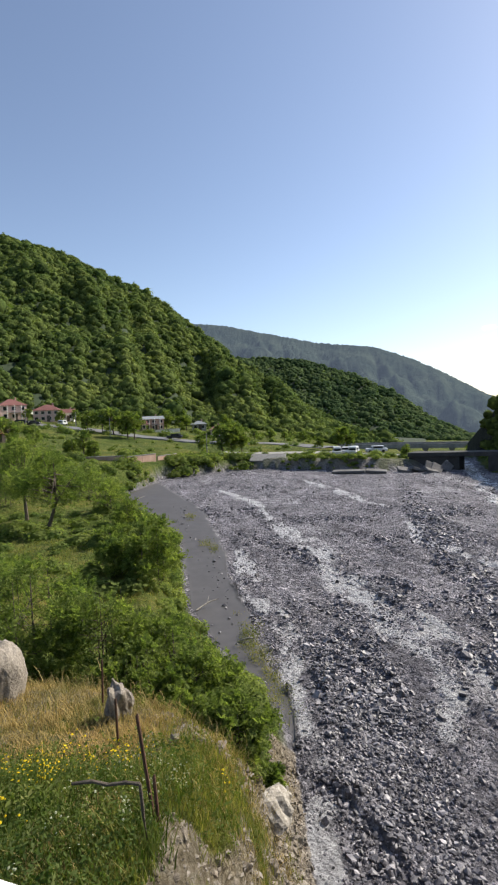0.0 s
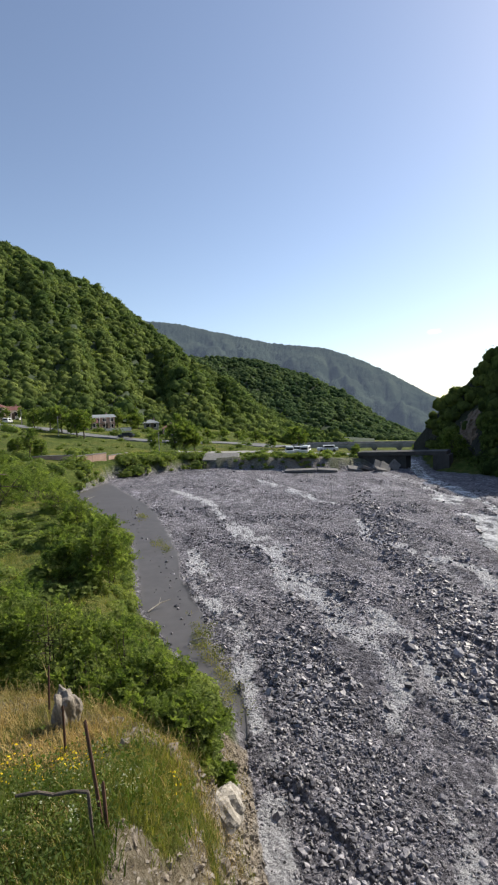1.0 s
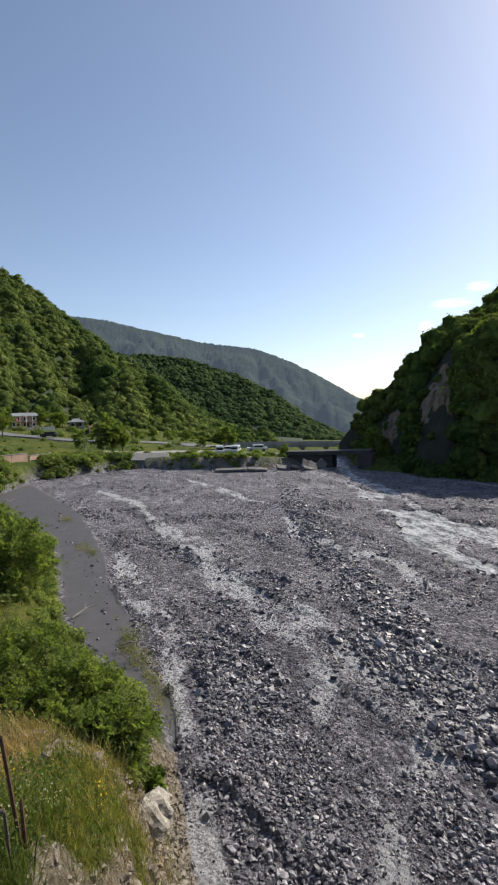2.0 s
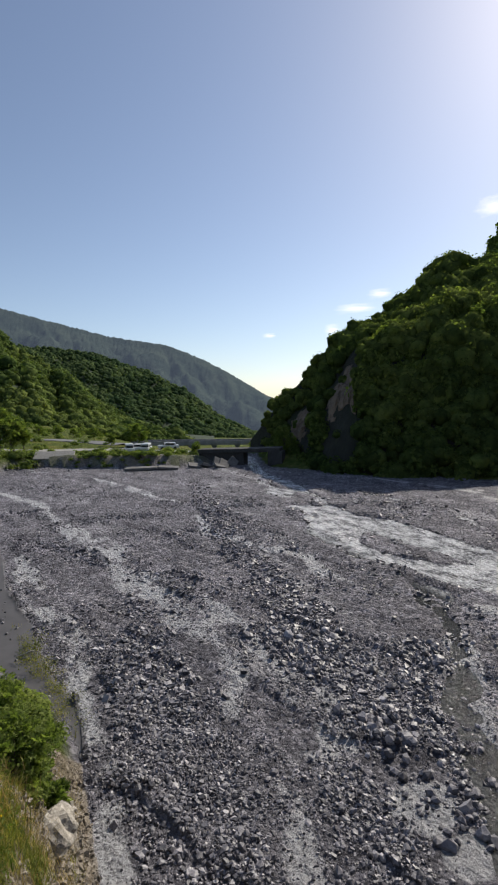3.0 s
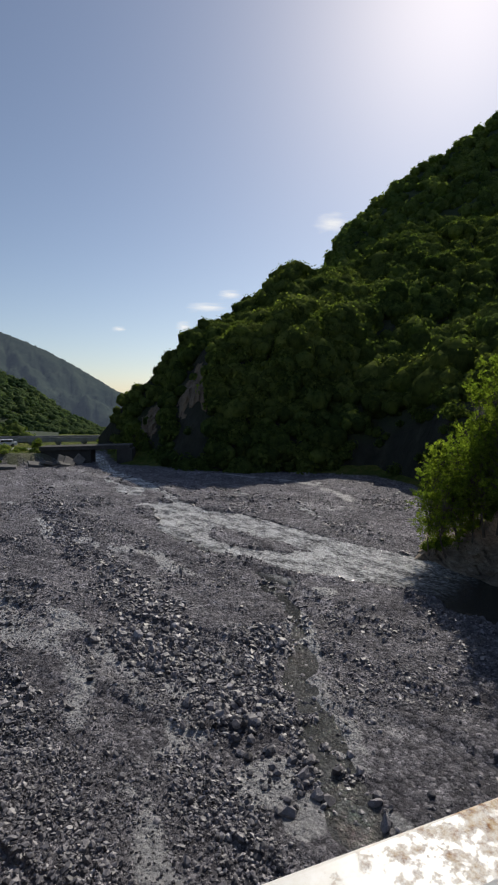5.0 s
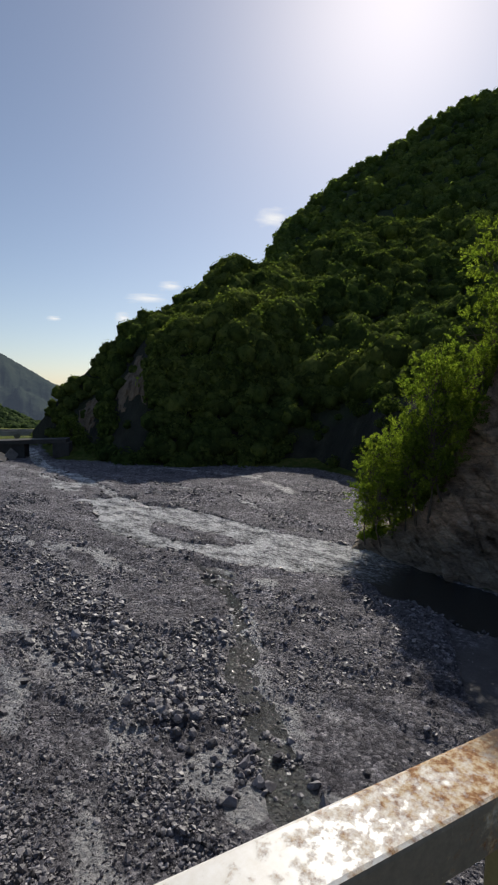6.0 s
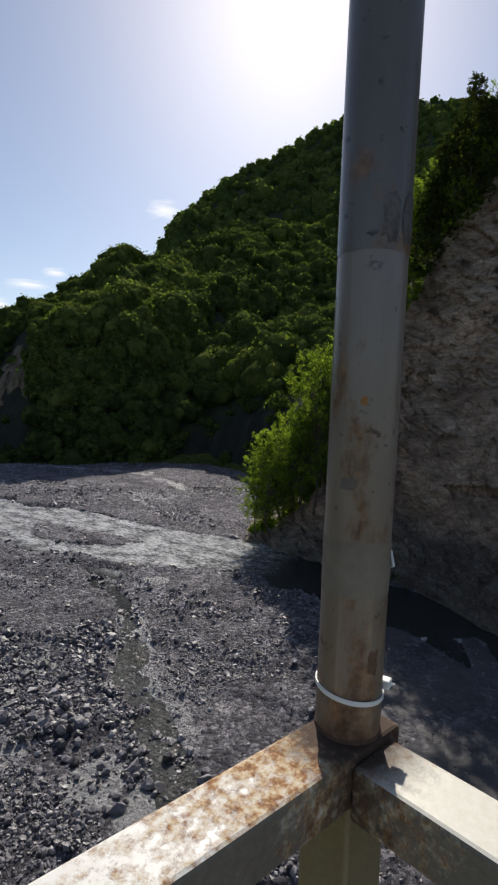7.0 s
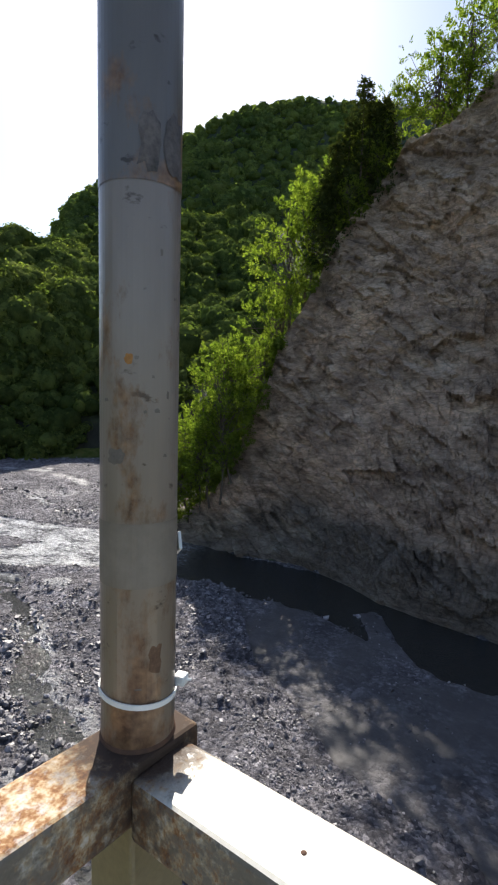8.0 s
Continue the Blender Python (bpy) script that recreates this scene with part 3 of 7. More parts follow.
def ground_height(x, y):
    """Height and the cover's weights: silt, turf, bare rock."""
    x, y = np.asarray(x, float), np.asarray(y, float)
    bed = inside(x, y, BED)
    dl, _ = line_distance(x, y, LEFT)
    dr, _ = line_distance(x, y, RIGHT)
    wave = 0.8 * fbm(x * 0.4, y * 0.4, 3, 5)
    mud = inside(x + 2 * wave, y + wave, MUD) & bed
    silt = np.where(inside(x + 0.4 * wave, y, SILT) & bed, 1.0, np.where(mud, np.clip(0.72 + 0.7 * fbm(x * 0.5, y * 0.5, 3, 7), 0.35, 0.93), 0.0))
    near = 1 - smooth(25, 70, np.hypot(x, y))
    z = 0.10 + 0.13 * fbm(x * 0.22, y * 0.16, 4, 3) + 0.11 * near * fbm(x * 1.1, y * 1.1, 3, 9)
    run = fbm(x * 0.30 + 0.12 * y, y * 0.09 - 0.03 * x, 4, 27)
    z = z + 0.16 * (smooth(0.02, 0.10, run) - smooth(0.26, 0.34, run))
    cut = wet_depth(x, y)
    z = np.where(cut > 0.04, z, np.maximum(z, 0.025)) - cut
    z = np.where(silt > 0.99, 0.12 + 0.05 * fbm(x * 0.3, y * 0.3, 2, 8), z)
    z = np.where(mud, 0.035 + 0.10 * fbm(x * 0.35, y * 0.35, 4, 6) - 0.6 * cut, z)
    # banks
    top = np.interp(y, [-60, 0, 5.0, 6.5, 8.0, 9.5, 11.0, 12.5, 16, 25, 45, 70, 90], [7.3, 7.0, 6.6, 6.1, 5.3, 4.4, 3.2, 2.5, 2.0, 1.7, 1.9, 2.3, 2.2])
    top = top + np.clip(0.22 * (dl - 2.0), 0, 1.6) * smooth(7, 10, y) * (1 - smooth(24, 34, y))
    shelf = np.interp(y, [6.0, 8.0, 9.5, 11.0, 12.0, 13.4], [5.9, 5.45, 5.2, 4.95, 4.6, 2.4])
    top = top + np.maximum(shelf - top, 0) * (1 - smooth(-0.4, 0.7, x - np.interp(y, [7.0, 8.0, 9.5, 11.4, 12.5], [-0.2, -0.5, -1.6, -3.7, -5.0])))
    r, az = np.hypot(x, y), np.degrees(np.arctan2(x, y))
    far = np.zeros(np.shape(x))
    lr = np.log(np.maximum(r, 1))
    rows = [np.interp(az, BEARING, row) for row in FIELD_Z]
    for k in range(4):
        a, b = math.log(FIELD_R[k]), math.log(FIELD_R[k + 1])
        far = np.where((lr >= a) & (lr < b), rows[k] + (rows[k + 1] - rows[k]) * (lr - a) / (b - a), far)
    far = np.where(lr < math.log(FIELD_R[0]), rows[0], np.where(lr >= math.log(FIELD_R[4]), rows[4], far))
    far = far + 0.5 * fbm(x * 0.05, y * 0.05, 3, 14) * (1 - smooth(200, 400, r))
    top = top + (far - top) * smooth(48, 105, r) + 0.16 * fbm(x * 0.6, y * 0.6, 4, 12)
    wide = np.interp(y, [0, 6, 11, 16, 20, 40, 72, 82], [2.6, 2.5, 2.0, 2.2, 2.8, 3.5, 2.6, 1.1])
    ragged = dl + (0.10 + 0.25 * smooth(7.0, 10.0, y)) * fbm(x * 1.3, y * 1.3, 3, 21)
    rise = smooth(-0.1, 1.0, ragged / wide) * top + 0.1
    face = (1 - smooth(1.3, 2.3, ragged)) * (1 - smooth(13.0, 16.0, y)) * smooth(0.1, 0.5, ragged)
    rise = rise + face * ((0.15 + 0.35 * smooth(6.0, 9.0, y)) * np.abs(fbm(x * 1.2, y * 1.2, 3, 81)) + smooth(6.0, 9.0, y) * (0.20 * facets(x * 1.5 + 0.6 * y, y * 1.1, 401) + 0.10 * facets(x * 3.6 + y, y * 3.0, 411)) + 0.10 * (1 - smooth(6.0, 9.0, y)) * fbm(x * 6.0, y * 6.0, 3, 415))
    left = (dl < dr)
    shore = 0.1 + 1.8 * smooth(0, 6, dr)
    shore = shore + (far - shore) * smooth(96, 135, r)
    z = np.where(bed, z, np.where(left, rise, shore))
    off = ~bed
    rock = off & left & (y < 15.5) & (ragged + 1.3 * fbm(x * 0.9, y * 0.9, 3, 85) < 1.8)
    turf = np.where(off, smooth(0.1, 0.6, dl), 0.0)
    cut_bank = off & left & (y > 80) & (x > 1) & (dl < 2.6 + 1.2 * fbm(x * 0.4, y * 0.4, 2, 87))
    bare = np.where(off & left, 0.70 * smooth(6.6, 7.8, y) * (1 - smooth(11.8, 13.2, y)) * smooth(-0.35, 0.05, fbm(x * 0.8, y * 0.8, 3, 89)), 0.0)
    soil = smooth(-0.15, 0.2, fbm(x * 0.25, y * 0.25, 3, 88))
    turf, silt = np.where(cut_bank, 0.55 - 0.45 * soil, turf), np.where(cut_bank, 0.5, silt)
    return z, silt, turf, np.where(rock, 0.9, np.where(cut_bank, 0.10 + 0.45 * soil, bare))


def build_ground():
    az = np.radians(np.concatenate([np.arange(-180, -40, 4.0), np.arange(-40, 110, 0.33), np.arange(110, 180, 4.0)]))
    r = np.concatenate([[0.5, 1.5, 2.5], np.geomspace(3.2, 140, 330), np.geomspace(145, 4600, 60)])
    a, q = np.meshgrid(az, r, indexing="ij")
    x, y = q * np.sin(a), q * np.cos(a)
    z, silt, turf, rock = ground_height(x, y)
    na, nr = len(az), len(r)
    i, j = np.meshgrid(np.arange(na), np.arange(nr - 1), indexing="ij")
    i2 = (i + 1) % na
    f = np.stack([i * nr + j, i * nr + j + 1, i2 * nr + j + 1, i2 * nr + j], -1).reshape(-1, 4)[:, ::-1]
    v = np.stack([x, y, z], -1).reshape(-1, 3)
    v = np.vstack([v, [[0, 0, float(z[:, 0].mean())]]])
    data = poly_mesh("ground", v, f, True)
    cover = data.color_attributes.new("cover", 'FLOAT_COLOR', 'POINT')
    col = np.zeros((len(v), 4), np.float32)
    col[:-1, 0], col[:-1, 1], col[:-1, 2], col[:, 3] = silt.ravel(), turf.ravel(), rock.ravel(), 1
    cover.data.foreach_set("color", col.ravel())
    marks = data.attributes.new("streak", 'FLOAT', 'POINT')
    marks.data.foreach_set("value", np.append(streaks(x, y).ravel(), 0).astype(np.float32))
    ob = part("ground", data, ground_material())
    return tagged(ob, "grey gravel river bed between grassy banks", "ground", kind="structure")


build_ground()
bm = bmesh.new()
bmesh.ops.create_grid(bm, x_segments=4, y_segments=8, size=1, matrix=Matrix.Translation((22, 22, 0.0)) @ Matrix.Diagonal((44, 80, 1, 1)))
tagged(part("water", bm, water_material()), "shallow grey silty river water in braided channels", "river", kind="structure")


# ---- hills: slopes swept from a foot line to a crest line, by compass bearing ----
def hill_shape(bearings, foot_r, foot_z, crest_r, crest_el, power=1.0, rough=6.0, seed=1, lower=3.0, gully=1.2, cliff=None):
    """Gives place(bearing, s): s runs from the foot (0) over the crest (1) and down behind (to 1.4)."""
    def place(b, s):
        b, s = np.asarray(b, float), np.asarray(s, float)
        r0, r1 = np.interp(b, bearings, foot_r), np.interp(b, bearings, crest_r)
        z0 = np.interp(b, bearings, foot_z)
        z1 = 11 + r1 * np.tan(np.radians(np.interp(b, bearings, crest_el))) - (np.interp(b, bearings, lower) if isinstance(lower, list) else lower)
        up = np.clip(s, 0, 1)
        r = r0 + (r1 - r0) * s
        x, y = r * np.sin(np.radians(b)), r * np.cos(np.radians(b))
        rise = up ** power
        if cliff:
            edge = np.interp(b, bearings, cliff)
            brow = np.interp(b, [40, 50], [0.30, 0.18])
            rise = np.where(up < brow, edge * up / brow, edge + (1 - edge) * (np.clip(up - brow, 0, 1) / (1 - brow)) ** power)
        z = z0 + (z1 - z0) * rise - (z1 - z0) * 1.1 * np.clip(s - 1, 0, 1)
        dent = np.sin(np.pi * np.clip(s, 0, 1)) ** 0.7 * np.clip((z1 - z0) / 60, 0.15, 1)
        k = 0.16 / max(rough, 1)
        z = z + rough * dent * fbm(x * k * 2, y * k * 2, 4, seed) + gully * rough * dent * (np.abs(fbm(b * 0.26 + s * 0.9, s * 0.7, 3, seed + 50)) - 0.3)
        return np.stack([x, y, z], -1)
    return place


def hill_mesh(name, place, b0, b1, nb, ns, mat, label):
    b, s = np.meshgrid(np.linspace(b0, b1, nb), np.linspace(0, 1.4, ns), indexing="ij")
    v = place(b, s).reshape(-1, 3)
    i, j = np.meshgrid(np.arange(nb - 1), np.arange(ns - 1), indexing="ij")
    f = np.stack([i * ns + j, (i + 1) * ns + j, (i + 1) * ns + j + 1, i * ns + j + 1], -1).reshape(-1, 4)
    return tagged(part(name, poly_mesh(name, v, f, True), mat), label, "hill", kind="structure")


def sprinkle(place, b0, b1, count, rng, s0=0.0, s1=1.06, size=None, where=None):
    """Points spread evenly by area over a slope."""
    b, s = rng.uniform(b0, b1, count * 8), s0 + (s1 - s0) * rng.uniform(0, 1, count * 8) ** 1.4
    p, db, ds = place(b, s), place(b + 0.05, s), place(b, s + 0.01)
    area = np.linalg.norm(np.cross(db - p, ds - p), axis=1) * np.clip((s - s0) / (s1 - s0), 0.01, 1) ** 0.286
    if size:
        area = area / size(p) ** 2
    keep = rng.uniform(0, 1, len(b)) < area / np.percentile(area, 95)
    if where:
        keep &= rng.uniform(0, 1, len(b)) < where(b, s)
    return p[keep][:count]


def blob(sub):
    bm = bmesh.new()
    bmesh.ops.create_icosphere(bm, subdivisions=sub, radius=1.0)
    v = np.array([p.co for p in bm.verts])
    f = np.array([[p.index for p in q.verts] for q in bm.faces])
    bm.free()
    return v, f


def crown(rng, leaves, size, sub=2, core=0.95, low=-0.5, lumps=16, sharp=10):
    """A crown of unit radius: a lumpy leafy body and loose sprays that break its outline. Triangles."""
    knobs = rng.normal(size=(lumps, 3))
    knobs /= np.linalg.norm(knobs, axis=1)[:, None]
    knobs[:, 2] = np.abs(knobs[:, 2]) * 0.9
    lift = rng.uniform(0.55, 1.0, lumps)

    def swell(d):
        reach = np.clip(d @ knobs.T, 0, 1) ** sharp * lift
        return 0.70 + 0.36 * np.max(reach, axis=1) + rng.normal(0, 0.035, len(d))
    v, f = blob(sub)
    v = v * (core * swell(v))[:, None]
    v[:, 2] *= np.where(v[:, 2] < 0, 0.7, 1.0)
    if leaves:
        d = rng.normal(size=(leaves * 3, 3))
        d /= np.linalg.norm(d, axis=1)[:, None]
        d = d[d[:, 2] > low][:leaves]
        n = len(d)
        p = d * (swell(d) * rng.uniform(0.90, 1.08, n))[:, None]
        p[:, 2] *= np.where(p[:, 2] < 0, 0.7, 1.0)
        nrm = d + rng.normal(0, 0.38, (n, 3)) + np.array([0, 0, 0.25])
        t = np.cross(nrm, rng.normal(size=(n, 3)))
        t /= np.linalg.norm(t, axis=1)[:, None]
        u = np.cross(nrm, t)
        u /= np.linalg.norm(u, axis=1)[:, None]
        sz = size * rng.uniform(0.6, 1.35, n)[:, None]
        q = np.stack([p - t * sz, p + u * sz * 0.6, p + t * sz, p - u * sz * 0.6], 1).reshape(-1, 3)
        base = len(v) + 4 * np.arange(n)[:, None]
        f = np.vstack([f, base + np.array([[0, 1, 2]]), base + np.array([[0, 2, 3]])])
        v = np.vstack([v, q])
    return v, f


def billowy(rng, puffs, leaves, size):
    """A broadleaf crown of unit radius: a heap of uneven puffs with leaf sprays standing off them. Triangles."""
    ball, tri = blob(1)
    d = rng.normal(size=(puffs, 3))
    d /= np.linalg.norm(d, axis=1)[:, None]
    d[:, 2] = np.abs(d[:, 2]) * 0.9 - 0.12
    c = np.vstack([[(0, 0, 0.05)], d * rng.uniform(0.38, 0.58, puffs)[:, None]])
    r = np.append(0.72, rng.uniform(0.38, 0.54, puffs))
    vs, fs = [], []
    for k in range(puffs + 1):
        v = ball * (r[k] * (1 + rng.normal(0, 0.10, (len(ball), 1)))) * np.array([1, 1, 0.88])
        vs.append(v + c[k])
        fs.append(tri + len(ball) * k)
    v, f = np.vstack(vs), np.vstack(fs)
    k = rng.integers(1, puffs + 1, leaves)
    d = rng.normal(size=(leaves, 3)) + np.array([0, 0, 0.5])
    d /= np.linalg.norm(d, axis=1)[:, None]
    p = c[k] + d * (r[k] * rng.uniform(0.96, 1.14, leaves))[:, None]
    nrm = d + rng.normal(0, 0.35, (leaves, 3))
    t = np.cross(nrm, rng.normal(size=(leaves, 3)))
    t /= np.linalg.norm(t, axis=1)[:, None]
    u = np.cross(nrm, t)
    u /= np.linalg.norm(u, axis=1)[:, None]
    sz = size * rng.uniform(0.6, 1.3, leaves)[:, None]
    q = np.stack([p - t * sz, p + u * sz * 0.6, p + t * sz, p - u * sz * 0.6], 1).reshape(-1, 3)
    base = len(v) + 4 * np.arange(leaves)[:, None]
    return np.vstack([v, q]), np.vstack([f, base + np.array([[0, 1, 2]]), base + np.array([[0, 2, 3]])])


def scatter(name, forms, points, scales, rng, mat, label, category, tilt=0.0):
    """Joins many copies of a few forms into one mesh of kind stuff."""
    which = rng.integers(0, len(forms), len(points))
    vs, fs, base = [], [], 0
    for k, (v, f) in enumerate(forms):
        idx = np.nonzero(which == k)[0]
        if not len(idx):
            continue
        turn = rng.uniform(0, 2 * np.pi, len(idx))
        c, s = np.cos(turn)[:, None], np.sin(turn)[:, None]
        sc = scales[idx]
        x, y, z = v[None, :, 0] * sc[:, :1], v[None, :, 1] * sc[:, 1:2], v[None, :, 2] * sc[:, 2:]
        if tilt:
            lean = rng.normal(0, tilt, (len(idx), 1))
            x, z = x * np.cos(lean) - z * np.sin(lean), x * np.sin(lean) + z * np.cos(lean)
        w = np.stack([x * c - y * s, x * s + y * c, z], -1) + points[idx][:, None, :]
        vs.append(w.reshape(-1, 3))
        fs.append((f[None] + (np.arange(len(idx)) * len(v))[:, None, None] + base).reshape(-1, 3))
        base += len(idx) * len(v)
    ob = part(name, poly_mesh(name, np.vstack(vs), np.vstack(fs), category in ("forest", "shrubs")), mat)
    return tagged(ob, label, category, kind="stuff")


def forest(name, place, b0, b1, count, radius, forms, seed, mat, label, s0=0.0, s1=1.04, sink=0.1, taper=((-90, 90), (1, 1)), distance=((0, 5000), (1, 1)), where=None):
    rng = np.random.default_rng(seed)
    scale = lambda p: np.interp(np.degrees(np.arctan2(p[:, 0], p[:, 1])), *taper) * np.interp(np.hypot(p[:, 0], p[:, 1]), *distance)
    p = sprinkle(place, b0, b1, count, rng, s0, s1, scale, where)
    size = radius * rng.lognormal(0, 0.26, len(p)) * scale(p)
    p[:, 2] += size * (0.35 - sink)
    sc = np.stack([size, size, size * rng.uniform(0.85, 1.35, len(p))], 1)
    return scatter(name, forms, p, sc, rng, mat, label, "forest")


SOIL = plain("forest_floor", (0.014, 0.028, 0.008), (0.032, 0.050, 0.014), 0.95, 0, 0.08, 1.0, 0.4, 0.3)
CLIFF = cliff_material()
crng = np.random.default_rng(5)
FAR_CROWNS = [crown(crng, 30, 0.20, 1, 0.97, lumps=12, sharp=9) for _ in range(6)]
HEDGE_CROWNS = [crown(crng, 150, 0.13, 1, 0.78, -0.3, 9, 6) for _ in range(5)]
NEAR_CROWNS = [billowy(crng, 6, 160, 0.066) for _ in range(7)]
SPECK_CROWNS = [crown(crng, 6, 0.25, 1, 1.0) for _ in range(3)]

# wooded hill behind the village
M1 = hill_shape([-40, -27, -24.4, -19.6, -14.6, -10, -6.4, -2.7, 0.3, 4.7, 10.3, 14, 20], [230, 215, 212, 210, 212, 215, 218, 222, 225, 228, 232, 236, 240],
                [20, 18, 17, 13, 12, 9.5, 7, 5, 3.5, 1, -4, -7, -8], [820, 800, 780, 740, 690, 640, 600, 560, 520, 470, 400, 330, 300],
                [19.5, 18.5, 18.1, 17.5, 15.5, 13.4, 11, 8.1, 5.5, 2.5, -1.2, -3.2, -3.4], 0.92, 14, 3, 3, 3.6)
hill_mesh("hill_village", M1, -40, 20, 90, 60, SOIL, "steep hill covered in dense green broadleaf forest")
forest("forest", M1, -29, 17, 8000, 4.0, FAR_CROWNS, 11, LEAF_HILL, "dense broadleaf forest on the village hill", distance=((210, 320, 500, 800), (0.60, 0.78, 1.0, 1.2)))
# lower hill in the middle of the valley
M3 = hill_shape([-4, 0.4, 7, 12.3, 16.4, 21, 24.4, 30], [620, 620, 620, 600, 580, 560, 540, 520], [0, -4, -10, -18, -24, -27, -28, -30],
                [1000, 1000, 960, 900, 850, 760, 680, 620], [6.0, 6.4, 5.85, 4.0, 2.0, -1.3, -3.0, -3.3], 0.9, 16, 7, 4)
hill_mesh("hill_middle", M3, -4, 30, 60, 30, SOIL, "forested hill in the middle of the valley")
forest("forest", M3, -4, 28, 5600, 4.0, SPECK_CROWNS, 13, LEAF_HAZE, "forest on the middle hill")


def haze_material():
    """The far ridge: forest seen through a few kilometres of bright air, put in as emission."""
    m, nodes, links, p = material("far_ridge_haze", 1.0)
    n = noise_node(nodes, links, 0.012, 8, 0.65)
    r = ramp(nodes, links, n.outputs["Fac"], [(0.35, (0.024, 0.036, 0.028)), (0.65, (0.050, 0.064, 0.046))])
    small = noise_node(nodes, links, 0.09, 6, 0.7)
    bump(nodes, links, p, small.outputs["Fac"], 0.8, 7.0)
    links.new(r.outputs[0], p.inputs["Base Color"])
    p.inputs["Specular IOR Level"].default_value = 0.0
    # faint blue glow in place of haze
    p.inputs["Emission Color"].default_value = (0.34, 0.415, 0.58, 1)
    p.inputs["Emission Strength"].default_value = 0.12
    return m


M2 = hill_shape([-16, -5, -1.4, 3.6, 8.7, 14.8, 18.3, 21.7, 26, 28, 34], [1500] * 11, [-150] * 11, [2300] * 11,
                [11.0, 10.3, 9.95, 8.8, 7.65, 6.8, 5.5, 3.75, 1.15, 0.3, -1.5], 0.9, 60, 17, 4)
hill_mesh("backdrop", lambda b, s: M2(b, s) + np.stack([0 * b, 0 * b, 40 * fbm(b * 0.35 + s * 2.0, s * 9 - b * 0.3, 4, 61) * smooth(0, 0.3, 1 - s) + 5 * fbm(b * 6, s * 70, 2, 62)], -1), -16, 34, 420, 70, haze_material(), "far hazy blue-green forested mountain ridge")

# steep wooded hill across the river: a near shoulder and the mountain behind it
R1 = hill_shape([24, 26.7, 28, 32.4, 36.2, 39.8, 44.5, 49.6, 54.5, 57.5, 62, 64, 68, 75, 85, 100], [112, 104, 92, 81, 77, 76, 76, 78, 88, 98, 108, 112, 116, 116, 116, 116],
                [-3] * 16, [116, 110, 108, 114, 118, 130, 158, 205, 225, 232, 240, 244, 250, 255, 260, 260],
                [-3.5, 0.1, 1.4, 6.6, 9.1, 11.0, 13.2, 14.6, 15.8, 18.4, 19.0, 18.3, 18.8, 17.5, 17, 17], 0.9, 8, 23, [1.2, 1.3, 1.5, 2.0, 2.3, 2.5, 3.2, 4.2, 5, 5.5, 5.5, 5.5, 5.5, 5.5, 5.5, 5.5],
                cliff=[0.3, 0.32, 0.33, 0.42, 0.56, 0.66, 0.64, 0.48, 0.36, 0.32, 0.32, 0.32, 0.32, 0.32, 0.32, 0.32])
# a lower spur standing before its gully
SPUR = hill_shape([46, 49, 51, 55, 57.5, 60, 63, 66, 69, 75, 85, 95], [78, 78, 78, 77, 73, 68, 60, 56, 54, 54, 54, 54], [-3] * 12, [81, 87, 96, 108, 114, 114, 110, 108, 106, 105, 105, 105],
                  [-7, -0.5, 3.2, 5.4, 6.7, 7.2, 8.3, 9.4, 10.0, 11, 12, 12], 0.85, 5, 37, 1.8, cliff=[0.3, 0.35, 0.4, 0.4, 0.4, 0.4, 0.4, 0.4, 0.4, 0.4, 0.4, 0.4])


def slope_material():
    """Near-black rock where the hillside is steep, its shade put into the colour; leaf litter where it eases."""
    m, nodes, links, p = material("steep_slope", 0.95)
    n = noise_node(nodes, links, 0.35, 8, 0.7, stretch=(1, 1, 0.5))
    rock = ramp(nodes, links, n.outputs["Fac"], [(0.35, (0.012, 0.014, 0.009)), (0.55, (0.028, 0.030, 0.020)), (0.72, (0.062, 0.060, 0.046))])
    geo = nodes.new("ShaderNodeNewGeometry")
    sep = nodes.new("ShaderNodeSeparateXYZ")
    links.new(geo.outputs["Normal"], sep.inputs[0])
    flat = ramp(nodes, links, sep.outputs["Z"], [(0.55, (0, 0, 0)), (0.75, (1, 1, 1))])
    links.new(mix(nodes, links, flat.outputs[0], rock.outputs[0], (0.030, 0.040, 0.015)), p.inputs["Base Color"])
    bump(nodes, links, p, n.outputs["Fac"], 1.0, 1.2)
    return m


SCARS = [(32.2, 36.0, 0.20, 0.60, 2.2), (28.6, 30.8, 0.28, 0.68, 1.6)]
# tan rock again, darkened in colour because the scars lie in shade
SCAR_ROCK = plain("shaded_tan_rock", (0.10, 0.074, 0.050), (0.27, 0.20, 0.14), 0.9, 0, 0.5, 5, 0.9, 0.3)


def in_scar(b, s):
    hit = np.zeros(np.shape(b), bool)
    for b0, b1, s0, s1, _ in SCARS:
        hit |= (b > b0 - 0.25) & (b < b1 + 0.25) & (s > s0 - 0.14) & (s < s1 + 0.02)
    return hit


def river_trees(b, s):
    """Thin on the rock face below the brow, none on the bare scars."""
    return np.where(in_scar(b, s), 0.03, np.where(((b > 27.0) & (b < 29.0) & (s < 0.22)), 0.0, 1.0))


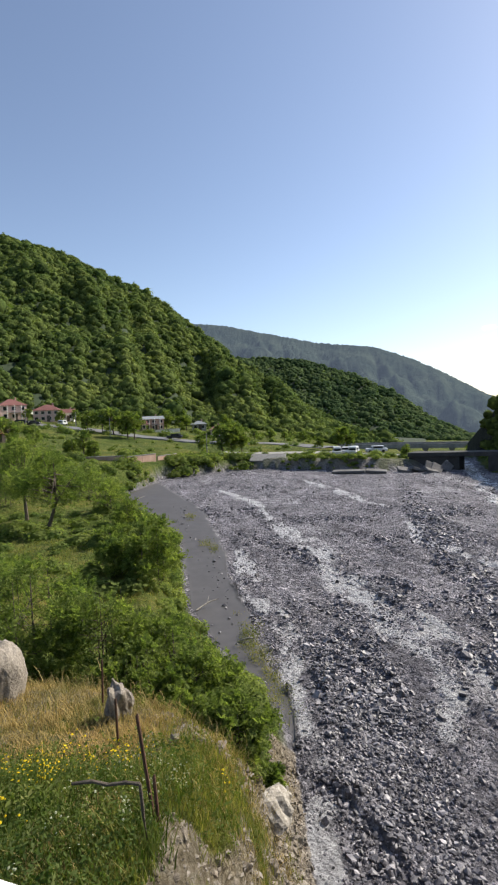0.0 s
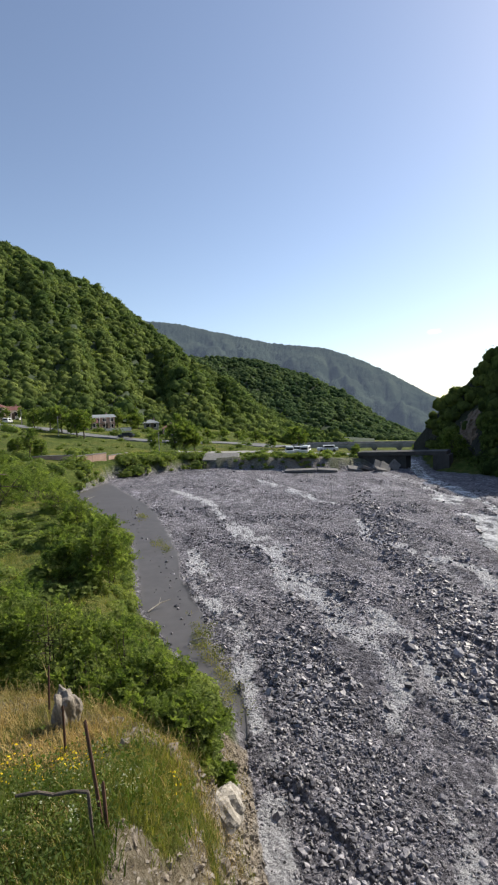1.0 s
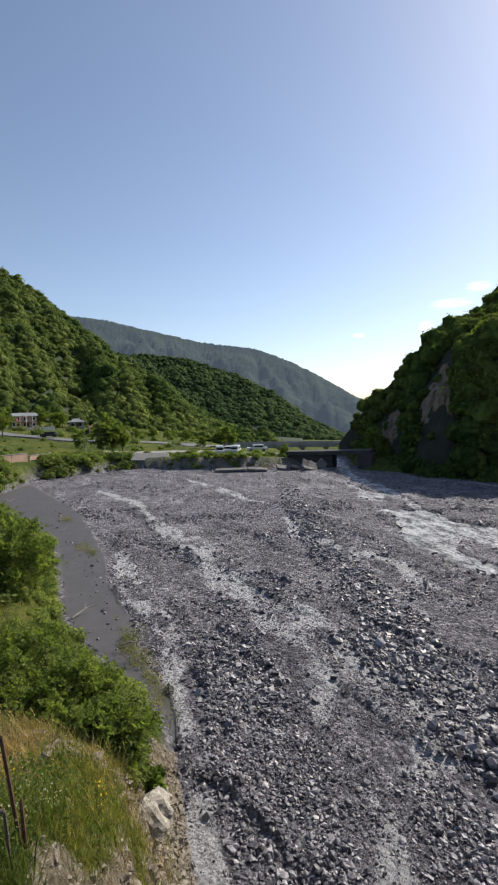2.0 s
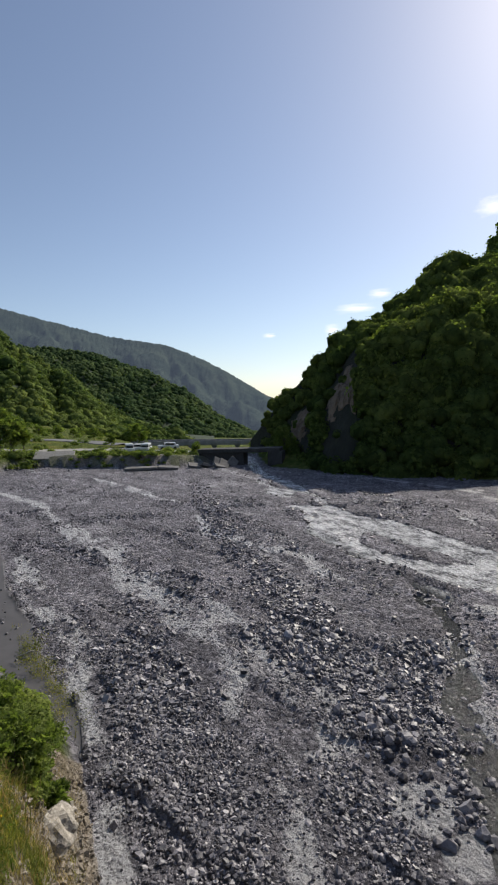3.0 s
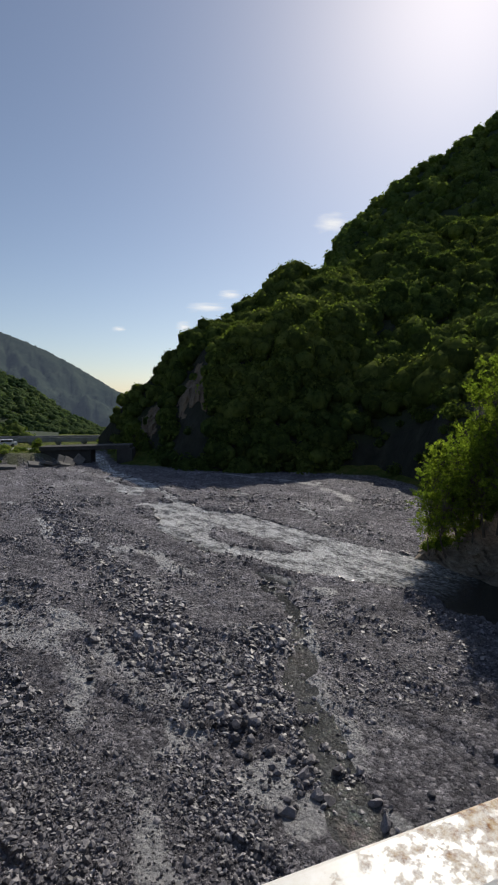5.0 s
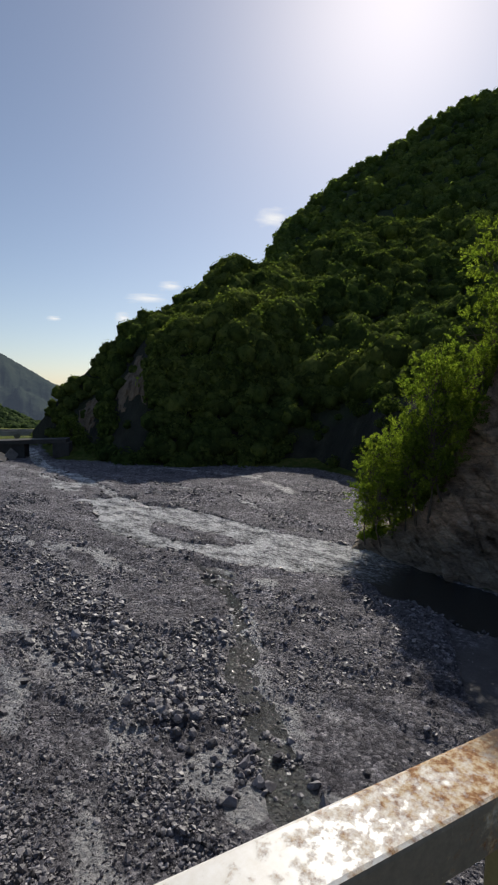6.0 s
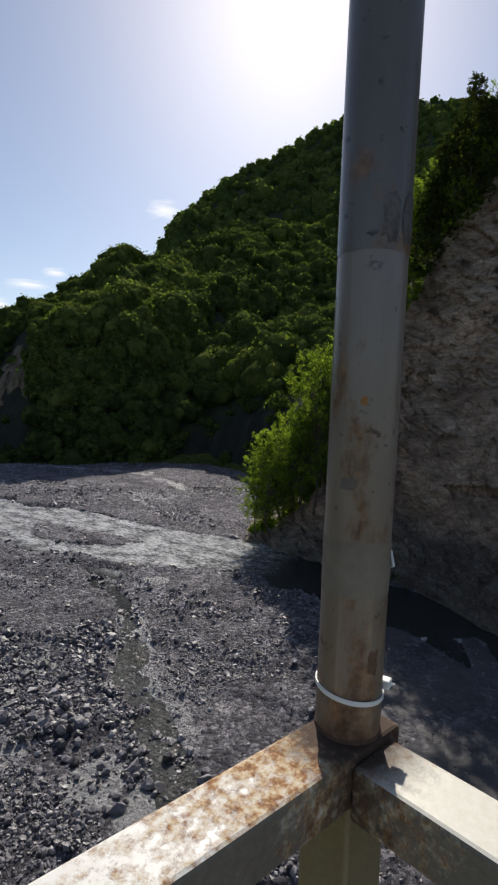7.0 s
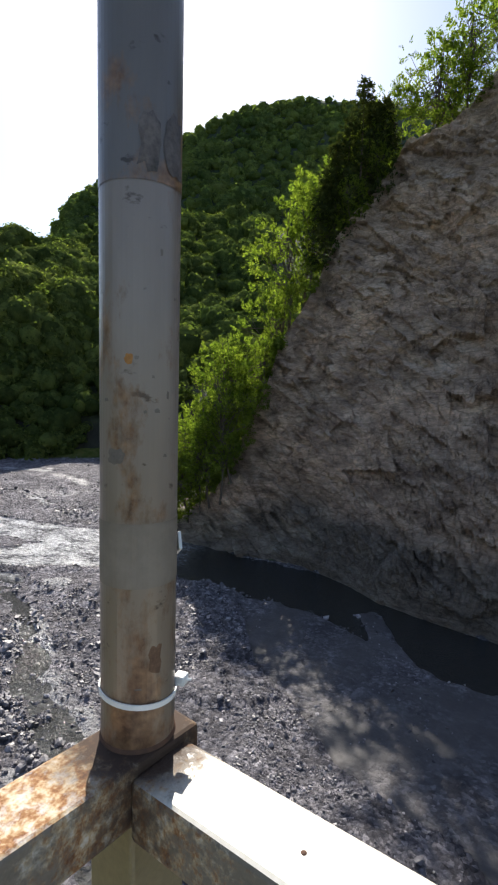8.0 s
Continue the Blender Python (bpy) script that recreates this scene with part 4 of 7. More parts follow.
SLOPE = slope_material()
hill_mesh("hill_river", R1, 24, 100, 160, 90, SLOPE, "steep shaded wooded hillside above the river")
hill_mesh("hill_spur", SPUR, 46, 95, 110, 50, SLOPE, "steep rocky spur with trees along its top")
forest("forest", R1, 25.6, 72, 2100, 3.2, NEAR_CROWNS, 17, LEAF_SHADE, "backlit broadleaf trees on the hill by the river", 0.02, 1.0, taper=((25, 32, 38, 45, 60), (0.50, 0.55, 0.66, 0.95, 1.0)), distance=((70, 120, 250), (0.72, 0.9, 1.1)), where=river_trees)
forest("forest", R1, 25.5, 54, 330, 1.9, HEDGE_CROWNS, 18, LEAF_SHADE, "shrubs at the foot of the hill by the river", 0.0, 0.34, where=river_trees)
forest("forest", SPUR, 49.5, 76, 420, 2.3, NEAR_CROWNS, 20, LEAF_SHADE, "sunlit trees along the top of the spur", 0.30, 1.1)
forest("forest", SPUR, 50, 66, 40, 1.1, HEDGE_CROWNS, 24, LEAF_SHADE, "a few shrubs clinging to the rocky spur", 0.02, 0.30)


def outcrop(b0, b1, s0, s1, lift):
    """A bare rock scar: a patch of the hillside standing out in broken blocks."""
    n = 46
    b, s = np.meshgrid(np.linspace(b0, b1, n), np.linspace(s0, s1, n), indexing="ij")
    u, w = (b - b0) / (b1 - b0), (s - s0) / (s1 - s0)
    tall = np.sin(np.pi * u) ** 0.5 * np.sin(np.pi * w) ** 0.5 + 0.5 * fbm(u * 3 + b0, w * 3, 3, 301)
    v = R1(b, s)
    out = lift * (tall - 0.55) + 0.7 * facets(u * 5 + b0, w * 6, 305) + 0.3 * facets(u * 13, w * 15 + b0, 309)
    v = v - np.stack([np.sin(np.radians(b)) * out, np.cos(np.radians(b)) * out, -0.2 * out], -1)
    i, j = np.meshgrid(np.arange(n - 1), np.arange(n - 1), indexing="ij")
    f = np.stack([i * n + j, (i + 1) * n + j, (i + 1) * n + j + 1, i * n + j + 1], -1).reshape(-1, 4)
    tagged(part("rock_outcrop", poly_mesh("rock_outcrop", v.reshape(-1, 3), f, False), SCAR_ROCK), "bare tan rock scar on the wooded slope", "cliff", kind="structure")


R2 = hill_shape([40, 46, 49.4, 50.8, 56, 60.8, 67.6, 73.8, 76.4, 80, 90, 110], [240] * 12, [30] * 12, [390, 395, 400, 405, 430, 450, 470, 480, 485, 490, 500, 500],
                [8, 11, 15.0, 18.2, 22.2, 24.2, 27.4, 28.2, 28.4, 28.1, 27, 26], 0.9, 12, 29, 4)
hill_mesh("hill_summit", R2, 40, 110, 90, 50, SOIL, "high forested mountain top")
forest("forest", R2, 46, 84, 2600, 3.9, FAR_CROWNS, 19, LEAF_TOP_HAZE, "forest on the mountain top")

# ---- the crag: rock face above the water, wooded on its back ----
CB = [58.5, 60.0, 62.6, 66, 68, 70, 72, 73.6, 77.2, 79.3, 82.2, 86, 90, 94, 100, 115, 140]
C_FOOT = [36.6, 36.4, 35.2, 33.6, 32.9, 32.2, 31.7, 31.4, 30.6, 29.6, 28.2, 26.2, 25.2, 24.6, 23.8, 23, 23]
C_TOP_R = [37.0, 37.0, 36.4, 35.6, 35.4, 35.2, 35.4, 35.6, 36.2, 36.5, 37.0, 37.6, 38, 38.4, 39, 40, 40]
C_TOP_E = [-17, -16, -14.5, -12, -9, -4.6, -0.2, 5.2, 11.0, 16.4, 19.4, 24.0, 25, 28.5, 32, 34, 34]


def crag_place(b, s):
    b, s = np.asarray(b, float), np.asarray(s, float)
    r0, r1 = np.interp(b, CB, C_FOOT), np.interp(b, CB, C_TOP_R)
    z1 = 11 + r1 * np.tan(np.radians(np.interp(b, CB, C_TOP_E)))
    up, back = np.clip(s, 0, 1), np.clip(s - 1, 0, 1)
    belly = np.where(up < 0.22, 0.35 * np.sin(up / 0.22 * np.pi), 0)
    r = r0 + (r1 - r0) * up ** 1.15 - belly + back * 30
    z = -0.6 + (z1 + 0.6) * up - back * (z1 * 0.9 + 1)
    x, y = r * np.sin(np.radians(b)), r * np.cos(np.radians(b))
    t = b * 0.55
    rug = smooth(0.0, 0.1, up) * (1 - 0.6 * back)
    push = 1.0 * fbm(t * 0.35 + z * 0.03, z * 0.14 + t * 0.2, 3, 41) + 0.2 * fbm(t * 2.4 - z * 0.9, z * 1.9 + t * 1.3, 3, 43)
    lu, lw = t * 0.80 - z * 0.62, z * 0.78 + t * 0.62
    block = 0.8 * facets(lu * 0.22, lw * 0.40, 201) + 0.45 * facets(lu * 0.5, lw * 1.4, 211) + 0.34 * facets(lu * 1.3, lw * 3.6, 221)
    r2 = r + rug * (push + block)
    return np.stack([r2 * np.sin(np.radians(b)), r2 * np.cos(np.radians(b)), z + 0.3 * rug * push], -1)


def build_crag():
    nb, ns = 300, 230
    s = np.concatenate([np.linspace(0, 1, ns - 30), np.linspace(1.03, 2, 30)])
    b = np.concatenate([np.linspace(58.5, 100, nb - 30), np.linspace(101, 140, 30)])
    b, s = np.meshgrid(b, s, indexing="ij")
    v = crag_place(b, s).reshape(-1, 3)
    i, j = np.meshgrid(np.arange(nb - 1), np.arange(ns - 1), indexing="ij")
    f = np.stack([i * ns + j, (i + 1) * ns + j, (i + 1) * ns + j + 1, i * ns + j + 1], -1).reshape(-1, 4)
    tagged(part("cliff", poly_mesh("cliff", v, f, False), CLIFF), "rugged grey-brown rock cliff rising from the river", "cliff", kind="structure")


build_crag()
for scar in SCARS:
    outcrop(*scar)


# ---- plants ----
def leaf_cloud(rng, centres, radii, leaves, size, squash=0.85):
    """Leaf rhombs clustered round many twig ends. Triangles."""
    n = leaves
    k = rng.choice(len(centres), n, p=radii ** 2 / (radii ** 2).sum())
    d = rng.normal(size=(n, 3))
    d /= np.linalg.norm(d, axis=1)[:, None]
    q = d * (radii[k] * rng.uniform(0.25, 1.0, n) ** 0.5)[:, None]
    q[:, 2] *= squash
    p = centres[k] + q
    nrm = d * 0.6 + rng.normal(0, 0.6, (n, 3)) + np.array([0, 0, 0.6])
    t = np.cross(nrm, rng.normal(size=(n, 3)))
    t /= np.linalg.norm(t, axis=1)[:, None]
    u = np.cross(nrm, t)
    u /= np.linalg.norm(u, axis=1)[:, None]
    sz = size * rng.uniform(0.55, 1.4, n)[:, None]
    v = np.stack([p - t * sz, p + u * sz * 0.45, p + t * sz, p - u * sz * 0.45 - d * 0.12 * sz], 1).reshape(-1, 3)
    b = 4 * np.arange(n)[:, None]
    f = np.vstack([b + np.array([[0, 1, 2]]), b + np.array([[0, 2, 3]])])
    return v, f


def shoot_cloud(rng, centres, radii, leaves, size, each=13):
    """Leaves set in two ranks along many shoots that spring outward and up from the limb ends. Triangles."""
    n = leaves // each
    k = rng.choice(len(centres), n, p=radii ** 2 / (radii ** 2).sum())
    d = rng.normal(size=(n, 3)) + np.array([0, 0, 0.25])
    d /= np.linalg.norm(d, axis=1)[:, None]
    root = centres[k] + d * (radii[k] * rng.uniform(0.1, 0.75, n))[:, None]
    way = d + rng.normal(0, 0.35, (n, 3)) + np.array([0, 0, 0.45])
    way /= np.linalg.norm(way, axis=1)[:, None]
    side = np.cross(way, rng.normal(0, 0.5, (n, 3)) + np.array([0, 0, 1.0]))
    side /= np.linalg.norm(side, axis=1)[:, None]
    reach = radii[k] * rng.uniform(0.35, 0.95, n)
    u = (np.arange(each) + 0.5) / each
    hand = np.where(np.arange(each) % 2, 1.0, -1.0)[None, :, None]
    droop = np.zeros((n, each, 3))
    droop[:, :, 2] = -0.25 * (u ** 2)[None] * reach[:, None]
    base = root[:, None] + way[:, None] * (reach[:, None] * u[None])[:, :, None] + droop
    axis = hand * side[:, None] + 0.55 * way[:, None] + rng.normal(0, 0.28, (n, each, 3))
    axis /= np.linalg.norm(axis, axis=2)[:, :, None]
    wide = np.cross(axis, np.cross(way, side)[:, None] + rng.normal(0, 0.35, (n, each, 3)))
    wide /= np.linalg.norm(wide, axis=2)[:, :, None]
    sz = size * rng.uniform(0.6, 1.3, (n, each, 1)) * (1.1 - 0.5 * u)[None, :, None]
    v = np.stack([base, base + axis * sz + wide * sz * 0.5, base + axis * sz * 2.1, base + axis * sz - wide * sz * 0.5], 2).reshape(-1, 3)
    b = 4 * np.arange(n * each)[:, None]
    return v, np.vstack([b + np.array([[0, 1, 2]]), b + np.array([[0, 2, 3]])])


def make_plant(name, seed, height, spread, trunk, leaves, size, mat, label, category, clear=0.25, clumps=26, stems=1, at=(0, 0, 0), group=""):
    """A tree or bush: tapered trunk and limbs, and a crown of leaves round the limb ends."""
    rng = np.random.default_rng(seed)
    plant = thing(name, pose(*at, 0, 0, rng.uniform(0, 360)), label, category, group)
    ends, bm = [], bmesh.new()
    d = rng.normal(size=(clumps, 3))
    d /= np.linalg.norm(d, axis=1)[:, None]
    rr = rng.uniform(0.25, 1.0, clumps) ** 0.6
    c = d * rr[:, None] * np.array([spread, spread, height * (1 - clear) / 2]) * 0.78
    c[:, 2] += height * (1 + clear) / 2
    c[:, :2] *= (1.0 - 0.35 * np.clip((c[:, 2] / height - 0.55) / 0.45, 0, 1))[:, None]
    for s in range(stems):
        foot = Vector((0, 0, -0.15)) if stems == 1 else Vector((rng.uniform(-.3, .3) * spread, rng.uniform(-.3, .3) * spread, -0.2))
        fork = foot + Vector((rng.normal(0, 0.06) * height, rng.normal(0, 0.06) * height, height * (clear + 0.2)))
        tube(bm, foot, fork, trunk, trunk * 0.55, 8)
        top = Vector((fork.x, fork.y, height * 0.8))
        tube(bm, fork, top, trunk * 0.55, trunk * 0.15, 6)
        for k in range(s, clumps, stems):
            u = rng.uniform(0, 0.75)
            tube(bm, fork.lerp(top, u), Vector(c[k]), trunk * 0.28, trunk * 0.08, 4, False)
    part("trunk", bm, BARK, plant)
    radii = rng.uniform(0.30, 0.55, clumps) * spread * 0.62
    v, f = shoot_cloud(rng, c, radii, leaves, size)
    part("crown", poly_mesh("crown", v, f), mat, plant)
    return plant


def on_ground(x, y):
    return float(ground_height(np.array([x]), np.array([y]))[0][0])


# trees on the back of the crag: bearing, distance past the crest, scale
rng = np.random.default_rng(21)
kinds = [make_plant("crag_tree", 100 + k, 7.4, 2.5, 0.10, 4200, 0.088, LEAF_SPUR, "leafy backlit tree leaning over the rock", "tree", 0.04, 46, group="trees on the crag") for k in range(4)]
CROWN_LINE = ([58.5, 60, 63.4, 67, 70, 73, 75.4, 78, 81, 84, 86, 90, 95], [-11, -4.5, 2.5, 7.5, 12, 15.5, 19.5, 23.5, 25, 26, 28.5, 33, 34])
trees = [(b + rng.uniform(-0.4, 0.4), s, share) for s, share, step, first in ((1.06, 0.98, 2.3, 62.3), (1.02, 0.66, 2.1, 61.8), (1.004, 0.36, 2.2, 61.2), (0.8, 0.5, 1.3, 61.0)) for b in np.arange(first, 96, step) if s > 1.05 or b < (71 if s == 1.02 else 84 if s > 1 else 69)]
for k, (b, s, share) in enumerate(trees):
    x, y, z = crag_place(b, s)
    tall = (11 + math.hypot(x, y) * math.tan(radians(float(np.interp(b, *CROWN_LINE)))) - z) * share * rng.uniform(0.86, 1.04) / 7.4
    tall = max(tall, 0.35)
    wide = min(tall, 1.25) * rng.uniform(0.85, 1.1)
    m = pose(x, y, z - 0.3, rng.normal(0, 5), rng.normal(0, 5), rng.uniform(0, 360)) @ Matrix.Diagonal((wide, wide, tall, 1))
    if k < 4:
        kinds[k].matrix_world = m
    else:
        copy_thing(kinds[k % 4], m)
u = rng.uniform(60.4, 84, 90)
low = np.array([crag_place(b, s) for b, s in zip(u, rng.uniform(1.0, 1.06, 90))])
size = rng.uniform(0.35, 0.8, 90)
scatter("shrubs", HEDGE_CROWNS, low, np.stack([size, size, size], 1), rng, LEAF_SPUR, "dark undergrowth along the edge of the crag", "shrubs")


def conifer(bearing, s, height):
    """A narrow dark fir: a straight stem with drooping whorls of needle sprays."""
    rng = np.random.default_rng(int(bearing * 10))
    x, y, z = crag_place(bearing, s)
    ob = thing("conifer", pose(x, y, z - 0.3), "narrow dark conifer on top of the rock", "tree", "conifers on the crag")
    part("trunk", tube(bmesh.new(), (0, 0, 0), (0, 0, height), 0.12, 0.02, 7), BARK, ob)
    n = 420
    u = rng.uniform(0.05, 1.0, n)
    a = rng.uniform(0, 2 * np.pi, n)
    limb = 0.5 + 0.5 * cells(np.floor(u * height * 1.6), np.floor(a * 1.3), 17)
    reach = ((1 - u) ** 0.75 * height * 0.36 * limb + 0.10) * rng.uniform(0.25, 1.0, n)
    c = np.stack([np.cos(a) * reach, np.sin(a) * reach, u * height + reach * 0.25], 1)
    v, f = shoot_cloud(rng, c, np.full(n, 0.5), 11000, 0.085, 18)
    part("crown", poly_mesh("crown", v, f), LEAF_FIR, ob)


LEAF_FIR = leafy("fir_needles", (0.036, 0.046, 0.022), (0.058, 0.070, 0.030), (0.082, 0.094, 0.040), 0.3, 0.3)
for bearing, s, height in [(81.5, 1.03, 9.4), (83.7, 1.03, 6.6), (80.2, 1.02, 8.0), (79.0, 1.02, 7.4), (82.6, 1.02, 7.0), (78.0, 1.02, 6.6)]:
    conifer(bearing, s, height)

# bushes and trees on the near bank: x, y, height, spread, leaves
for k, (x, y, h, w, n) in enumerate([(-0.35, 11.5, 1.3, 0.8, 6000), (-0.8, 10.8, 1.5, 0.95, 7000), (-1.5, 11.6, 1.7, 1.0, 7000), (-2.3, 12.5, 1.9, 1.15, 7000), (-3.4, 13.2, 2.2, 1.3, 7000), (-0.75, 12.4, 1.6, 1.15, 7000), (-1.7, 13.2, 2.2, 1.4, 9000), (-3.0, 14.4, 2.8, 1.6, 9000), (-4.7, 14.6, 3.4, 1.8, 11000), (-6.5, 14.8, 3.9, 2.0, 12000), (-8.8, 15.2, 3.9, 2.2, 9000),
                                     (-1.6, 14.2, 1.8, 1.3, 6000), (-3.4, 15.4, 2.2, 1.6, 6000), (-10.5, 17.5, 3.4, 2.6, 6000),
                                     (-5.4, 26.4, 3.7, 2.0, 11000), (-7.2, 27.4, 2.6, 1.5, 6000), (-12.5, 24.0, 1.4, 1.8, 5000), (-9.4, 34.0, 1.6, 1.6, 4000), (-9.6, 40.0, 2.4, 2.2, 5000),
                                     (-13.0, 46.0, 2.8, 2.8, 5000), (-17.0, 54.0, 3.0, 3.2, 5000), (-21.0, 60.0, 3.4, 3.6, 5000), (-24.0, 50.0, 4.0, 3.6, 5000)]):
    make_plant("bush", 200 + k, h, w, 0.045, int(n * 1.3), 0.052 if y < 20 else 0.080, LEAF_BUSH, "dense green leafy shrub on the river bank", "bush", -0.12, 44, 5, (x, y, on_ground(x, y)), "bushes on the bank")
for k, (x, y, h, w) in enumerate([(-15.6, 38.5, 6.6, 3.6), (-19.0, 43.0, 7.4, 4.0), (-24.0, 47.0, 7.0, 4.2)]):
    make_plant("tree", 260 + k, h, w, 0.18, 17000, 0.080, LEAF_BUSH, "spreading green tree above the bank shrubs", "tree", 0.16, 34, 1, (x, y, on_ground(x, y)))

# ---- loose stones on the bed ----
rng = np.random.default_rng(77)
ROCKS = []
for k in range(7):
    v, f = blob(1)
    v = v * (1 + rng.normal(0, 0.16, (len(v), 1))) * np.array([1.0, rng.uniform(0.6, 0.95), rng.uniform(0.45, 0.75)])
    for _ in range(3):
        nrm = rng.normal(size=3)
        nrm /= np.linalg.norm(nrm)
        over = np.clip(v @ nrm - rng.uniform(0.45, 0.7), 0, None)
        v = v - over[:, None] * nrm
    ROCKS.append((v, f))
PEBBLES, CHIPS = [], []
for k in range(9):
    t = (1 + 5 ** 0.5) / 2
    v = np.array([(-1, t, 0), (1, t, 0), (-1, -t, 0), (1, -t, 0), (0, -1, t), (0, 1, t), (0, -1, -t), (0, 1, -t), (t, 0, -1), (t, 0, 1), (-t, 0, -1), (-t, 0, 1)]) / 1.9
    f = np.array([(0, 11, 5), (0, 5, 1), (0, 1, 7), (0, 7, 10), (0, 10, 11), (1, 5, 9), (5, 11, 4), (11, 10, 2), (10, 7, 6), (7, 1, 8), (3, 9, 4), (3, 4, 2), (3, 2, 6), (3, 6, 8), (3, 8, 9), (4, 9, 5), (2, 4, 11), (6, 2, 10), (8, 6, 7), (9, 8, 1)])
    PEBBLES.append((v * (1 + rng.normal(0, 0.17, (12, 1))) * np.array([1.1, rng.uniform(0.65, 0.95), rng.uniform(0.5, 0.8)]), f))
    v = np.array([(x, y, z) for x in (-0.6, 0.6) for y in (-0.6, 0.6) for z in (-0.6, 0.6)])
    f = np.array([(0, 1, 3), (0, 3, 2), (4, 6, 7), (4, 7, 5), (0, 4, 5), (0, 5, 1), (2, 3, 7), (2, 7, 6), (0, 2, 6), (0, 6, 4), (1, 5, 7), (1, 7, 3)])
    CHIPS.append((v * (1 + rng.normal(0, 0.26, (8, 3))) * np.array([1.1, rng.uniform(0.65, 0.95), rng.uniform(0.55, 0.85)]), f))


def strew(name, count, r0, r1, size, forms, seed, label):
    rng = np.random.default_rng(seed)
    n = count * 5
    b = np.radians(rng.uniform(-8, 97, n))
    r = np.sqrt(rng.uniform(r0 ** 2, r1 ** 2, n))
    x, y = r * np.sin(b), r * np.cos(b)
    z, silt, turf, rock = ground_height(x, y)
    wet = wet_depth(x, y)
    heap = coarse(x, y)
    dense = np.maximum(smooth(-0.1, 0.35, fbm(x * 0.38, y * 0.26, 4, 61)), heap) * (1 - 0.55 * smooth(0.3, 0.6, streaks(x, y)))
    ok = inside(x, y, BED) & (silt < 0.95) & (wet < np.where(x < 20, 0.17, 0.24)) & (rng.uniform(0, 1, n) < (0.05 + 0.95 * dense ** 1.5) * np.where(silt > 0.05, 0.06, 1.0))
    heap = heap[ok][:count]
    x, y, z = x[ok][:count], y[ok][:count], z[ok][:count]
    s = size * rng.lognormal(0, 0.5, len(x)) * (0.72 + 0.45 * smooth(0.0, 0.5, fbm(x * 0.22, y * 0.22, 3, 63)) + 0.5 * heap)
    s = np.clip(s, size * 0.4, size * 3.2)
    sc = np.stack([s, s * rng.uniform(0.75, 1.1, len(x)), s * rng.uniform(0.7, 1.1, len(x))], 1)
    return scatter(name, forms, np.stack([x, y, z + 0.12 * s], 1), sc, rng, STONE, label, "stones", 0.7)


strew("gravel", 16000, 7, 24, 0.044, PEBBLES, 1, "loose grey river stones near the bridge")
strew("gravel", 24000, 7, 28, 0.032, CHIPS, 4, "small grey pebbles near the bridge")
strew("gravel", 24000, 18, 58, 0.066, CHIPS, 2, "loose grey river stones on the bars")
strew("gravel", 6000, 45, 98, 0.085, CHIPS, 3, "scattered grey stones farther up the bed")


rng = np.random.default_rng(77)
x, y = rng.uniform(17, 40, 26000), rng.uniform(2, 80, 26000)
wet = wet_depth(x, y)
z = ground_height(x, y)[0]
ok = (wet > 0.03) & (wet < 0.34) & inside(x, y, BED)
s = np.clip(0.075 * rng.lognormal(0, 0.5, len(x)), 0.04, 0.26)
scatter("gravel", CHIPS, np.stack([x, y, z + 0.3 * s], 1)[ok], np.stack([s * 1.2, s, s * 0.8], 1)[ok], rng, STONE, "wet dark stones along the edge of the channel", "stones", 0.4)

rng = np.random.default_rng(78)
heaps = np.array([(9.9, 17.5), (10.6, 18.1), (10.0, 13.6), (10.9, 13.6), (10.4, 12.7), (10.0, 20.9), (11.7, 16.2), (15.2, 16.4), (10.2, 9.4), (12.0, 19.6)])
pick = rng.integers(0, len(heaps), 620)
spot = heaps[pick] + rng.normal(0, 1, (620, 2)) * np.array([0.6, 0.7])
s = np.clip(rng.lognormal(-2.15, 0.42, 620), 0.05, 0.30)
zz = ground_height(spot[:, 0], spot[:, 1])[0]
scatter("gravel", ROCKS, np.column_stack([spot, zz + 0.25 * s]), np.stack([s, s, s * 0.85], 1), rng, STONE, "heaps of dark river stones on the bars", "stones", 0.6)


def rock_mesh(seed, sub=3, squash=(1, 0.8, 0.7), rough=0.14, cuts=14, deep=(0.38, 0.7)):
    """A broken boulder: a ball cut by random planes, then roughened."""
    rng = np.random.default_rng(seed)
    v, f = blob(sub)
    for _ in range(cuts):
        nrm = rng.normal(size=3)
        nrm /= np.linalg.norm(nrm)
        over = np.clip(v @ nrm - rng.uniform(*deep), 0, None)
        v = v - over[:, None] * nrm
    k = rng.uniform(0, 50)
    v = v * (1 + rough * (fbm(v[:, 0] * 2.5 + k, v[:, 1] * 2.5 + v[:, 2] * 1.7, 4, seed))[:, None]) * np.array(squash)
    return poly_mesh("boulder", v, f)


